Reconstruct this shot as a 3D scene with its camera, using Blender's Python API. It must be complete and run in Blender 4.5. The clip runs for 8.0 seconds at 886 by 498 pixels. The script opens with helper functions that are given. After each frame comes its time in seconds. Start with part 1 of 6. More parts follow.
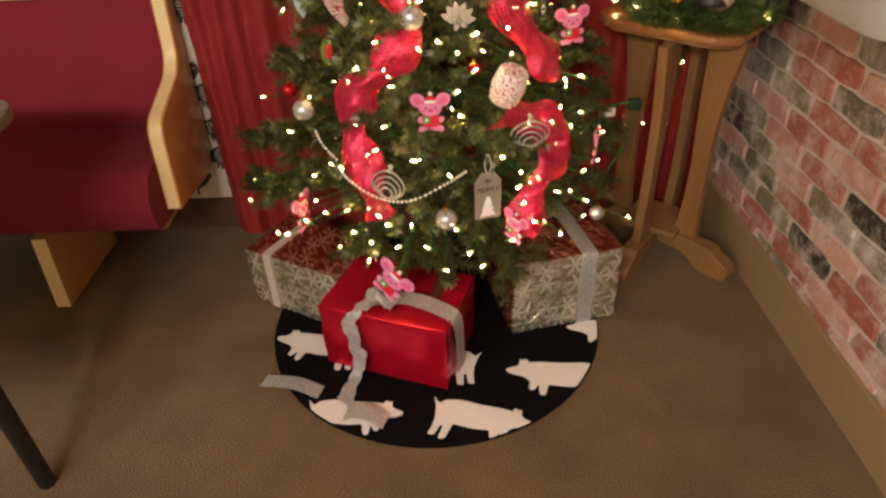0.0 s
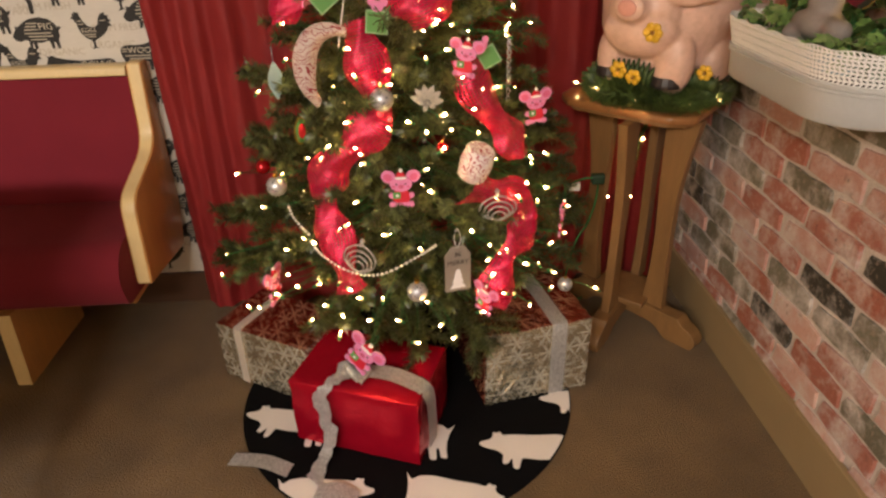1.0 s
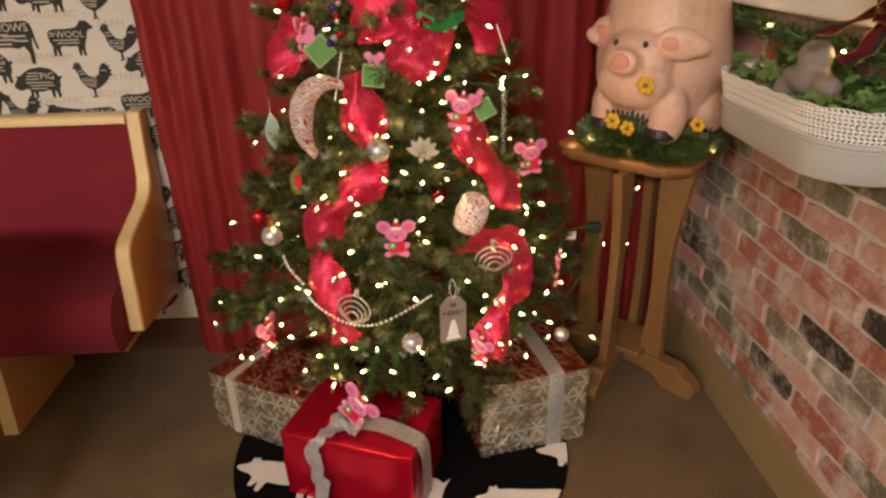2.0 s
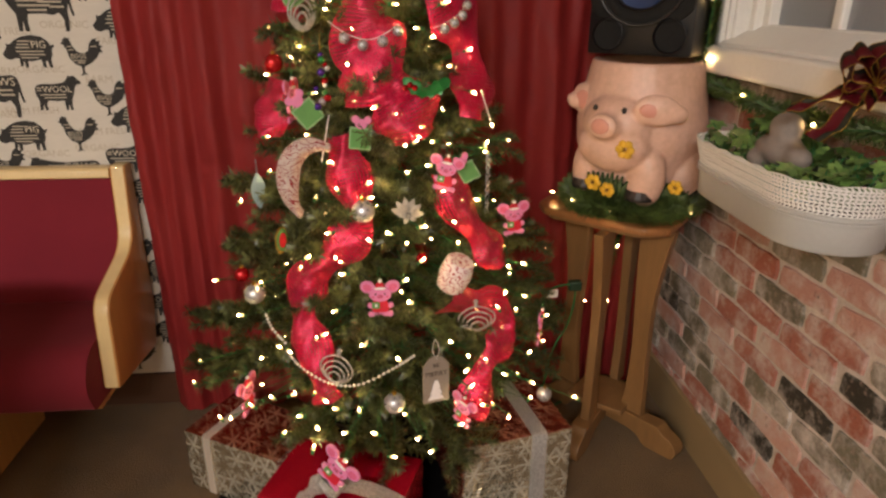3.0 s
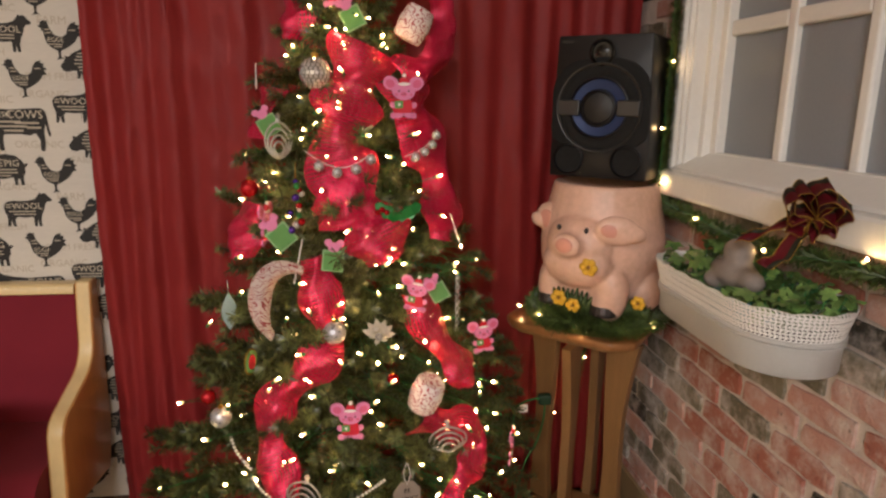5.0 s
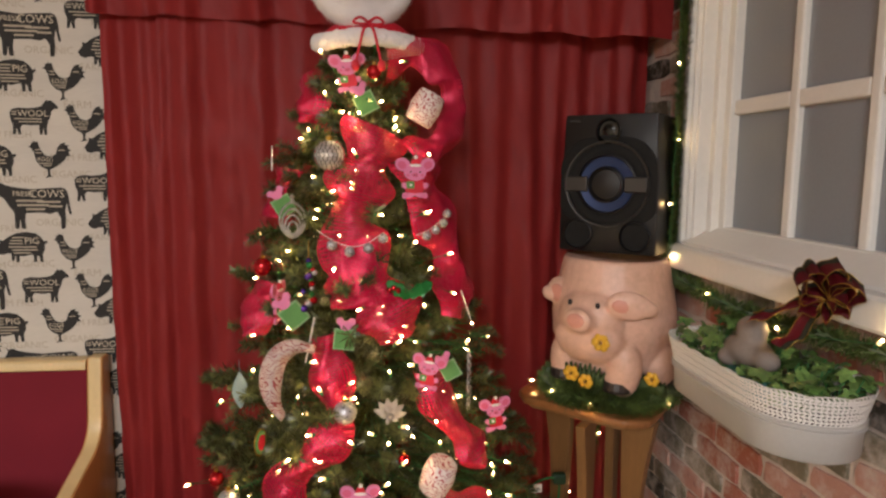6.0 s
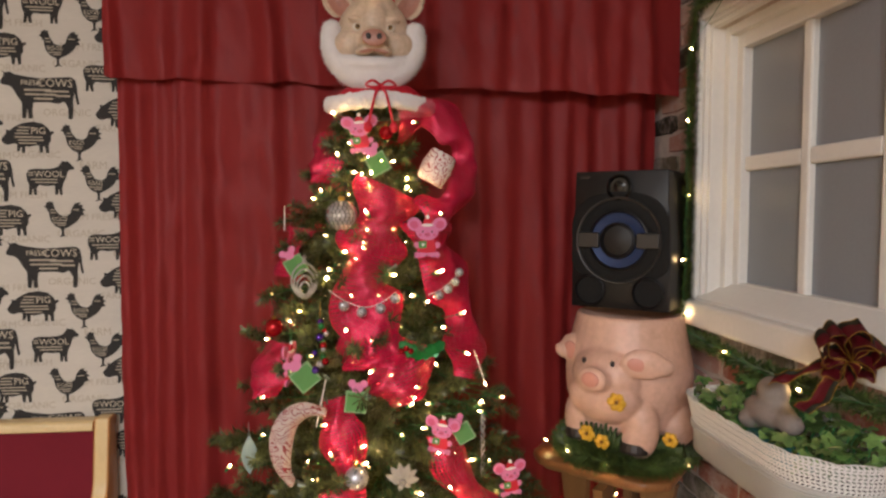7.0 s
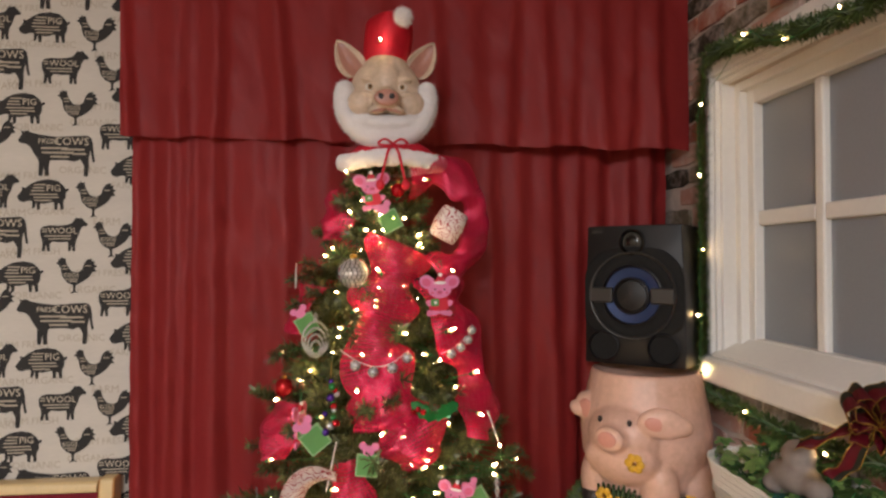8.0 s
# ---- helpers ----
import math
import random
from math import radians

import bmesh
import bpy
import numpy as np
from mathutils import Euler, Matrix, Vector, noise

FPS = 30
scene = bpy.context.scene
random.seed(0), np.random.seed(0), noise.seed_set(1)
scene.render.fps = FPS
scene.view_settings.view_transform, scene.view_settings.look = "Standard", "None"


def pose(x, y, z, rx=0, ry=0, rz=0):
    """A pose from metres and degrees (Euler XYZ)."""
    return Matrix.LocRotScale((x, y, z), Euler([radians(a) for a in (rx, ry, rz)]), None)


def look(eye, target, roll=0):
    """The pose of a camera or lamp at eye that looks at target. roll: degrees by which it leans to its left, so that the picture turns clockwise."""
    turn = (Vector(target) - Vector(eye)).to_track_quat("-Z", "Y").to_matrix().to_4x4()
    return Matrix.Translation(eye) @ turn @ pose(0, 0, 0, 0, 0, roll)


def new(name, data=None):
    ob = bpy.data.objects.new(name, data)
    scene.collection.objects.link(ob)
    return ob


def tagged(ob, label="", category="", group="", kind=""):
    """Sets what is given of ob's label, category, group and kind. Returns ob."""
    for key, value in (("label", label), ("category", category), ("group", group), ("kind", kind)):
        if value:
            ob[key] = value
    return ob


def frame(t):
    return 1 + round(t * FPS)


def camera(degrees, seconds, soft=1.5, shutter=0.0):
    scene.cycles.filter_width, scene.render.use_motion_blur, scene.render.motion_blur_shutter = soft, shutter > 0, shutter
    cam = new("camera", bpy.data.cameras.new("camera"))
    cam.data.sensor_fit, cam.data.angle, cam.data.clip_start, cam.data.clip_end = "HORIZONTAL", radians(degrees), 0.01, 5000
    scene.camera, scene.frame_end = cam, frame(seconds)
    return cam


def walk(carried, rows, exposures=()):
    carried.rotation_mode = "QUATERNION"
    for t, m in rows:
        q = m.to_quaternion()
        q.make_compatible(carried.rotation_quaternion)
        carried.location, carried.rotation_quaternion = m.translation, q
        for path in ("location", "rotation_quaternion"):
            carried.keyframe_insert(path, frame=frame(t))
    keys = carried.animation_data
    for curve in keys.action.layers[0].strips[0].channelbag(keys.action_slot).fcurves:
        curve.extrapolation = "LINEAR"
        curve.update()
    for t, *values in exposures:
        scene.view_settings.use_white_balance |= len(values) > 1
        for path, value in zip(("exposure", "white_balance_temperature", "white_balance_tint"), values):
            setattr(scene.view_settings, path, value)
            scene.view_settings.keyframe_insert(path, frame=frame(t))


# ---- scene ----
cam = camera(68.5, 8.0, 2.5)
PATH = [
    (0, (0.054, 0.24, 1.298), (0.05, 1.88, 0.154), -2.4),
    (0.3, (0.055, 0.204, 1.306), (0.109, 1.886, 0.225), -1.9),
    (0.5, (0.068, 0.219, 1.307), (0.131, 1.922, 0.26), -1.8),
    (1, (0.064, 0.224, 1.315), (0.146, 1.974, 0.351), -1.4),
    (1.5, (0.071, 0.232, 1.327), (0.156, 2.008, 0.412), -1.3),
    (2.8, (0.066, 0.245, 1.349), (0.204, 2.096, 0.604), -0.0),
    (3, (0.063, 0.245, 1.366), (0.223, 2.102, 0.642), 0.2),
    (3.5, (0.064, 0.24, 1.383), (0.268, 2.123, 0.74), 0.4),
    (4, (0.06, 0.235, 1.395), (0.308, 2.137, 0.83), 0.8),
    (4.5, (0.058, 0.234, 1.407), (0.324, 2.149, 0.897), 0.9),
    (4.7, (0.049, 0.239, 1.415), (0.327, 2.159, 0.928), 1.0),
    (6, (0.044, 0.234, 1.461), (0.29, 2.203, 1.212), 0.5),
    (6.5, (0.035, 0.24, 1.473), (0.272, 2.219, 1.303), 0.3),
    (7, (0.033, 0.246, 1.489), (0.258, 2.231, 1.384), 0.1),
    (7.5, (0.025, 0.247, 1.498), (0.239, 2.235, 1.461), -0.0),
    (8, (0.024, 0.26, 1.517), (0.225, 2.249, 1.552), -0.1),
]
walk(cam, [(t, look(eye, target, roll)) for t, eye, target, roll in PATH],
     ((0.0, 0.20, 6500, 10), (3.0, 0.00, 6250, 10), (4.5, -0.05, 6050, 10), (6.0, -0.05, 5850, 10), (8.0, 0.0, 5650, 10)))

# ---- light ----
world = bpy.data.worlds.new("world")
scene.world = world
world.use_nodes = True
world.node_tree.nodes["Background"].inputs[0].default_value = (0.9, 0.82, 0.74, 1)
world.node_tree.nodes["Background"].inputs[1].default_value = 0.33


def area_lamp(name, at, target, size, power, colour):
    data = bpy.data.lights.new(name, "AREA")
    data.shape, data.size, data.size_y = "RECTANGLE", size[0], size[1]
    data.energy, data.color = power, colour
    ob = new(name, data)
    ob.matrix_world = look(at, target)
    return ob


# No lamp is in view: overhead light assumed, tilted to lift the upper walls.
area_lamp("ceiling_lamp_light", (-0.9, -2.15, 2.58), (-0.9, -1.31, 0.0), (1.2, 0.6), 200, (1.0, 0.92, 0.84))
# Second light added to brighten the brick wall and window.
area_lamp("ceiling_lamp_light", (-2.9, -2.15, 2.60), (-2.9, -2.14, 0.0), (1.2, 0.6), 95, (1.0, 0.93, 0.86))

# ---- materials ----


def lin(hexa):
    out = []
    for k in (0, 2, 4):
        c = int(hexa[k:k + 2], 16) / 255
        out.append(c / 12.92 if c <= 0.04045 else ((c + 0.055) / 1.055) ** 2.4)
    return (*out, 1.0)


def shade(c, f):
    return (min(c[0] * f, 1), min(c[1] * f, 1), min(c[2] * f, 1), 1.0)


def mat(name, colour, rough=0.6, metal=0.0, var=0.18, scale=9.0, fine=120.0, bump=0.15, depth=0.002, second=None, mix=0.5,
        sheen=0.0, coat=0.0, per_object=0.0, per_island=0.0, stretch=(1, 1, 1), sub=0.0):
    """A surface with stains at one scale and grain at another."""
    m = bpy.data.materials.new(name)
    m.use_nodes = True
    nt = m.node_tree
    n, l = nt.nodes, nt.links
    bsdf = n["Principled BSDF"]
    tex = n.new("ShaderNodeTexCoord")
    mp = n.new("ShaderNodeMapping")
    mp.inputs["Scale"].default_value = stretch
    l.new(tex.outputs["Object"], mp.inputs["Vector"])
    big, small = n.new("ShaderNodeTexNoise"), n.new("ShaderNodeTexNoise")
    for t, s in ((big, scale), (small, fine)):
        t.inputs["Scale"].default_value = s
        t.inputs["Detail"].default_value = 5
        l.new(mp.outputs[0], t.inputs["Vector"])
    ramp = n.new("ShaderNodeValToRGB")
    a, b = ramp.color_ramp.elements
    a.position, b.position = 0.3, 0.7
    a.color = shade(colour, 1 - var)
    b.color = shade(second or colour, 1 + var)
    add = n.new("ShaderNodeMath")
    add.operation = "MULTIPLY_ADD"
    add.inputs[1].default_value = 0.45
    l.new(small.outputs[0], add.inputs[0])
    sub_ = n.new("ShaderNodeMath")
    sub_.operation = "MULTIPLY"
    sub_.inputs[1].default_value = 0.55
    l.new(big.outputs[0], sub_.inputs[0])
    l.new(sub_.outputs[0], add.inputs[2])
    l.new(add.outputs[0], ramp.inputs[0])
    out = ramp.outputs[0]
    if per_object or per_island:
        info = n.new("ShaderNodeObjectInfo") if per_object else n.new("ShaderNodeNewGeometry")
        hsv = n.new("ShaderNodeHueSaturation")
        rng = n.new("ShaderNodeMapRange")
        k = per_object or per_island
        rng.inputs[3].default_value, rng.inputs[4].default_value = 1 - k, 1 + k
        l.new(info.outputs["Random" if per_object else "Random Per Island"], rng.inputs[0])
        l.new(rng.outputs[0], hsv.inputs["Value"])
        l.new(out, hsv.inputs["Color"])
        out = hsv.outputs[0]
    l.new(out, bsdf.inputs["Base Color"])
    rr = n.new("ShaderNodeMapRange")
    rr.inputs[3].default_value, rr.inputs[4].default_value = max(rough - 0.1, 0.02), min(rough + 0.12, 1)
    l.new(small.outputs[0], rr.inputs[0])
    l.new(rr.outputs[0], bsdf.inputs["Roughness"])
    bsdf.inputs["Metallic"].default_value = metal
    bsdf.inputs["Sheen Weight"].default_value = sheen
    bsdf.inputs["Coat Weight"].default_value = coat
    bsdf.inputs["Subsurface Weight"].default_value = sub
    if sub:
        bsdf.inputs["Subsurface Radius"].default_value = (0.02, 0.008, 0.004)
    if bump:
        bp = n.new("ShaderNodeBump")
        bp.inputs["Strength"].default_value, bp.inputs["Distance"].default_value = bump, depth
        l.new(small.outputs[0], bp.inputs["Height"])
        l.new(bp.outputs[0], bsdf.inputs["Normal"])
    return m


def glow(name, colour, strength):
    m = bpy.data.materials.new(name)
    m.use_nodes = True
    b = m.node_tree.nodes["Principled BSDF"]
    b.inputs["Base Color"].default_value = (1, 0.85, 0.6, 1)
    b.inputs["Emission Color"].default_value = colour
    b.inputs["Emission Strength"].default_value = strength
    return m


def brick_material():
    """Tumbled brick: red, rose, dark olive and grey pieces, each with pale mortar smears and pits."""
    m = mat("tumbled_brick", lin("9a5a48"), 0.85, var=0.25, scale=14, fine=110, bump=1.0, depth=0.004)
    nt = m.node_tree
    n, l = nt.nodes, nt.links
    bsdf = n["Principled BSDF"]
    info = n.new("ShaderNodeObjectInfo")
    ramp = n.new("ShaderNodeValToRGB")
    ramp.color_ramp.interpolation = "CONSTANT"
    tones = [(0.0, "9e6454"), (0.19, "b08476"), (0.34, "68604e"), (0.46, "bd9484"), (0.57, "3a352c"), (0.70, "9a5e4c"), (0.86, "746c5a")]
    els = ramp.color_ramp.elements
    els[0].color, els[1].position, els[1].color = lin(tones[0][1]), tones[1][0], lin(tones[1][1])
    for p, c in tones[2:]:
        els.new(p).color = lin(c)
    l.new(info.outputs["Random"], ramp.inputs[0])
    geo = n.new("ShaderNodeNewGeometry")

    def noise_at(s, lo, hi, colour, base, detail=6.0):
        t, r, mx = n.new("ShaderNodeTexNoise"), n.new("ShaderNodeMapRange"), n.new("ShaderNodeMix")
        t.inputs["Scale"].default_value, t.inputs["Detail"].default_value, t.inputs["Roughness"].default_value = s, detail, 0.7
        l.new(geo.outputs["Position"], t.inputs["Vector"])
        r.inputs[1].default_value, r.inputs[2].default_value = lo, hi
        l.new(t.outputs[0], r.inputs[0])
        mx.data_type = "RGBA"
        l.new(r.outputs[0], mx.inputs[0])
        l.new(base, mx.inputs[6])
        mx.inputs[7].default_value = colour
        return mx.outputs[2]

    c = noise_at(9.0, 0.455, 0.69, lin("c6bab0"), ramp.outputs[0], 9.0)
    c = noise_at(34.0, 0.60, 0.74, lin("54483f"), c, 8.0)
    c = noise_at(70.0, 0.56, 0.86, lin("c8a898"), c)
    l.new(c, bsdf.inputs["Base Color"])
    return m


def net_material(name, colour):
    """An open net of red foil threads with glitter: threads along and across the ribbon, gaps let light through."""
    m = mat(name, colour, 0.3, 0.35, var=0.2, scale=60, fine=900, bump=0.5, depth=0.001)
    nt = m.node_tree
    n, l = nt.nodes, nt.links
    bsdf, out = n["Principled BSDF"], n["Material Output"]
    uv, sep = n.new("ShaderNodeTexCoord"), n.new("ShaderNodeSeparateXYZ")
    wob, add = n.new("ShaderNodeTexNoise"), n.new("ShaderNodeVectorMath")
    wob.inputs["Scale"].default_value = 30
    l.new(uv.outputs["UV"], wob.inputs["Vector"])
    add.operation = "MULTIPLY_ADD"
    l.new(wob.outputs["Color"], add.inputs[0])
    add.inputs[1].default_value = (0.006, 0.006, 0)
    l.new(uv.outputs["UV"], add.inputs[2])
    l.new(add.outputs[0], sep.inputs[0])

    def calc(op, a, b=None):
        k = n.new("ShaderNodeMath")
        k.operation = op
        for i, q in enumerate((a, b)):
            if q is None:
                continue
            if isinstance(q, (int, float)):
                k.inputs[i].default_value = q
            else:
                l.new(q, k.inputs[i])
        return k.outputs[0]

    def thread(axis, pitch, thick):
        return calc("LESS_THAN", calc("FRACT", calc("DIVIDE", sep.outputs[axis], pitch)), thick)

    net = calc("MAXIMUM", thread("X", 0.0056, 0.42), thread("Y", 0.0074, 0.36))
    net = calc("MAXIMUM", calc("MULTIPLY", net, 0.93), 0.14)
    foil = thread("X", 0.0126, 0.10)
    was = bsdf.inputs["Base Color"].links[0].from_socket
    mx = n.new("ShaderNodeMix")
    mx.data_type = "RGBA"
    sp = n.new("ShaderNodeTexVoronoi")
    sp.inputs["Scale"].default_value = 300
    l.new(uv.outputs["UV"], sp.inputs["Vector"])
    # Glitter flecks whose sparkle is painted into the colour as pale pink specks.
    glitter_glint = calc("MULTIPLY", calc("LESS_THAN", sp.outputs["Distance"], 0.20), 0.7)
    l.new(calc("MAXIMUM", calc("MULTIPLY", foil, 0.35), glitter_glint), mx.inputs[0])
    l.new(was, mx.inputs[6])
    mx.inputs[7].default_value = lin("f46a88")
    l.new(mx.outputs[2], bsdf.inputs["Base Color"])
    tr, mix = n.new("ShaderNodeBsdfTransparent"), n.new("ShaderNodeMixShader")
    l.new(net, mix.inputs[0])
    l.new(tr.outputs[0], mix.inputs[1])
    l.new(bsdf.outputs[0], mix.inputs[2])
    l.new(mix.outputs[0], out.inputs["Surface"])
    return m


CARPET = mat("carpet", lin("6c5434"), 0.95, var=0.42, scale=5.0, fine=190, bump=1.0, depth=0.008, sheen=0.15)
PAPER = mat("wallpaper_cream", lin("cbc4b8"), 0.75, var=0.07, scale=4, fine=45, bump=0.12, depth=0.001, stretch=(1, 1, 5))
PRINT = mat("print_black", lin("2c2a28"), 0.8, var=0.3, scale=20, fine=300, bump=0.05)
PRINT_PALE = mat("print_pale", lin("b4a996"), 0.8, var=0.06)
PLASTER = mat("plaster", lin("c8b89c"), 0.85, var=0.06, scale=3)
CEIL = mat("ceiling_white", lin("ddd6c8"), 0.9, var=0.04, scale=3)
BROWN_BASE = mat("dark_baseboard", lin("4a3020"), 0.5, var=0.15, stretch=(0.2, 1, 1))
TAN_BASE = mat("tan_baseboard", lin("8c7552"), 0.6, var=0.1, scale=6)
MORTAR = mat("mortar", lin("c0b2a6"), 0.95, var=0.25, scale=18, fine=200, bump=0.6, depth=0.003)
BRICK = brick_material()
CURTAIN = mat("red_satin", lin("b03a3a"), 0.48, var=0.08, scale=5, fine=26, bump=0.3, depth=0.003, stretch=(1.8, 1.8, 0.45))
PEW_RED = mat("pew_upholstery", lin("741e2a"), 0.85, var=0.10, scale=6, fine=420, bump=0.35, depth=0.001, sheen=0.05)
PEW_WOOD = mat("pew_wood", lin("c08a50"), 0.38, var=0.12, scale=5, fine=40, bump=0.05, coat=0.25, stretch=(6, 6, 0.6))
PEW_EDGE = mat("pew_edge", lin("d8bd88"), 0.4, var=0.08, scale=5, fine=50, bump=0.05, coat=0.2, stretch=(4, 4, 1))
STAND_WOOD = mat("stand_wood", lin("7d5a34"), 0.45, var=0.2, scale=6, fine=60, bump=0.08, coat=0.15, stretch=(5, 5, 0.5))
STAND_TOP = mat("stand_top_wood", lin("8a5c34"), 0.3, var=0.28, scale=8, fine=60, bump=0.06, coat=0.4, stretch=(1, 6, 1))
WHITE_PAINT = mat("white_paint", lin("e2dfda"), 0.45, var=0.05, scale=5, fine=70, bump=0.06)
PANE = mat("grey_pane", lin("8a8e94"), 0.34, var=0.07, scale=2, bump=0.0)
NEEDLE = mat("pine_needles", lin("24301a"), 0.32, var=0.45, scale=9, fine=60, second=lin("585c34"), bump=0, per_island=0.7)
BARK = mat("wire_stem", lin("3c3a22"), 0.8, var=0.3)
SKIRT_BLACK = mat("skirt_black", lin("0b0a0b"), 0.95, var=0.3, scale=12, fine=500, bump=0.3, depth=0.001)
SKIRT_WHITE = mat("skirt_white", lin("d8cfc8"), 0.85, var=0.05, scale=12, fine=500, bump=0.3, depth=0.001)


def foil_material(name, colour, second, rough, size):
    """Printed metallic gift wrap: a crumpled foil ground with six-armed pale snowflakes of two sizes."""
    m = mat(name, colour, rough, 0.75, var=0.16, scale=12, fine=38, bump=0.9, depth=0.006)
    nt = m.node_tree
    n, l = nt.nodes, nt.links
    bsdf = n["Principled BSDF"]
    was = bsdf.inputs["Base Color"].links[0].from_socket

    def calc(op, a, b=None, c=None):
        k = n.new("ShaderNodeMath")
        k.operation = op
        for i, q in enumerate((a, b, c)):
            if isinstance(q, (int, float)):
                k.inputs[i].default_value = q
            elif q is not None:
                l.new(q, k.inputs[i])
        return k.outputs[0]

    tex, sep, com = n.new("ShaderNodeTexCoord"), n.new("ShaderNodeSeparateXYZ"), n.new("ShaderNodeCombineXYZ")
    l.new(tex.outputs["Object"], sep.inputs[0])
    l.new(calc("MULTIPLY_ADD", sep.outputs["Y"], 0.6, sep.outputs["X"]), com.inputs[0])
    l.new(calc("MULTIPLY_ADD", sep.outputs["Y"], 0.8, sep.outputs["Z"]), com.inputs[1])

    def flakes(scale, reach):
        vo, sub, sp = n.new("ShaderNodeTexVoronoi"), n.new("ShaderNodeVectorMath"), n.new("ShaderNodeSeparateXYZ")
        vo.voronoi_dimensions = "2D"
        vo.inputs["Scale"].default_value, vo.inputs["Randomness"].default_value = scale, 0.8
        l.new(com.outputs[0], vo.inputs["Vector"])
        sub.operation = "SUBTRACT"
        l.new(com.outputs[0], sub.inputs[0])
        l.new(vo.outputs["Position"], sub.inputs[1])
        l.new(sub.outputs[0], sp.inputs[0])
        ang = calc("ARCTAN2", sp.outputs["Y"], sp.outputs["X"])
        r = calc("MULTIPLY", vo.outputs["Distance"], 1.0 / reach)
        arm = calc("POWER", calc("ABSOLUTE", calc("COSINE", calc("MULTIPLY", ang, 3.0))), 5.0)
        barb = calc("MULTIPLY", calc("GREATER_THAN", calc("SINE", calc("MULTIPLY", r, 30.0)), 0.1), 0.45)
        lim = calc("ADD", calc("MULTIPLY", arm, 0.75), calc("ADD", 0.16, calc("MULTIPLY", barb, calc("POWER", arm, 0.3))))
        return calc("LESS_THAN", r, lim)

    both = calc("MAXIMUM", calc("MULTIPLY", flakes(size, 0.44), 0.5), calc("MULTIPLY", flakes(size * 2.3, 0.40), 0.4))
    mx, met = n.new("ShaderNodeMix"), n.new("ShaderNodeMapRange")
    mx.data_type = "RGBA"
    l.new(both, mx.inputs[0])
    l.new(was, mx.inputs[6])
    mx.inputs[7].default_value = second
    l.new(mx.outputs[2], bsdf.inputs["Base Color"])
    met.inputs[3].default_value, met.inputs[4].default_value = 0.75, 0.15
    l.new(both, met.inputs[0])
    l.new(met.outputs[0], bsdf.inputs["Metallic"])
    return m


FOIL_RED = mat("red_foil", lin("c4142e"), 0.2, 0.6, var=0.12, scale=9, fine=16, bump=0.45, depth=0.010)
FOIL_SILVER = foil_material("silver_snowflake_wrap", lin("b4a88e"), lin("dcd6c8"), 0.16, 15)
FOIL_COPPER = foil_material("copper_snowflake_wrap", lin("8a3a2a"), lin("c89c7c"), 0.18, 15)
RIBBON_SILVER = mat("glitter_ribbon", lin("dad4d2"), 0.3, 0.35, var=0.5, scale=160, fine=500, bump=0.8, depth=0.002)
RIBBON_WHITE = mat("satin_white_ribbon", lin("ece0d2"), 0.45, 0.0, var=0.05)

for m, level in ((SKIRT_BLACK, 0.08), (CARPET, 0.15), (CURTAIN, 0.28), (NEEDLE, 0.45), (PEW_RED, 0.2), (BRICK, 0.2), (MORTAR, 0.2)):
    m.node_tree.nodes["Principled BSDF"].inputs["Specular IOR Level"].default_value = level

# ---- mesh tools ----


def part(name, bm, material, parent=None, label="", smooth=False):
    """Links a bmesh as one mesh object, under a thing or a part where one is given."""
    me = bpy.data.meshes.new(name)
    bm.normal_update()
    bm.to_mesh(me)
    bm.free()
    for m in material if isinstance(material, (list, tuple)) else [material]:
        me.materials.append(m)
    if smooth:
        me.polygons.foreach_set("use_smooth", [True] * len(me.polygons))
        me.set_sharp_from_angle(angle=radians(45))
    ob = new(name, me)
    if parent:
        ob.parent = parent
    if label:
        tagged(ob, label)
    return ob


def thing(name, label, category, at=(0, 0, 0), rz=0.0, group="", kind=""):
    ob = new(name)
    ob.empty_display_size = 0.05
    ob.matrix_basis = pose(*at, 0, 0, rz)
    return tagged(ob, label, category, group, kind)


def box(bm, lo, hi, bevel=0.0, mi=0, seg=2):
    vs = [bm.verts.new((x, y, z)) for x in (lo[0], hi[0]) for y in (lo[1], hi[1]) for z in (lo[2], hi[2])]
    fs = [bm.faces.new([vs[i] for i in q]) for q in ((0, 1, 3, 2), (4, 6, 7, 5), (0, 4, 5, 1), (2, 3, 7, 6), (0, 2, 6, 4), (1, 5, 7, 3))]
    for f in fs:
        f.material_index = mi
    if bevel:
        es = list({e for f in fs for e in f.edges})
        r = bmesh.ops.bevel(bm, geom=es, offset=bevel, segments=seg, affect="EDGES", profile=0.5)
        for f in r["faces"]:
            f.material_index = mi
    return vs


def boxes(*specs, bevel=0.0):
    bm = bmesh.new()
    for lo, hi in specs:
        box(bm, lo, hi, bevel)
    return bm


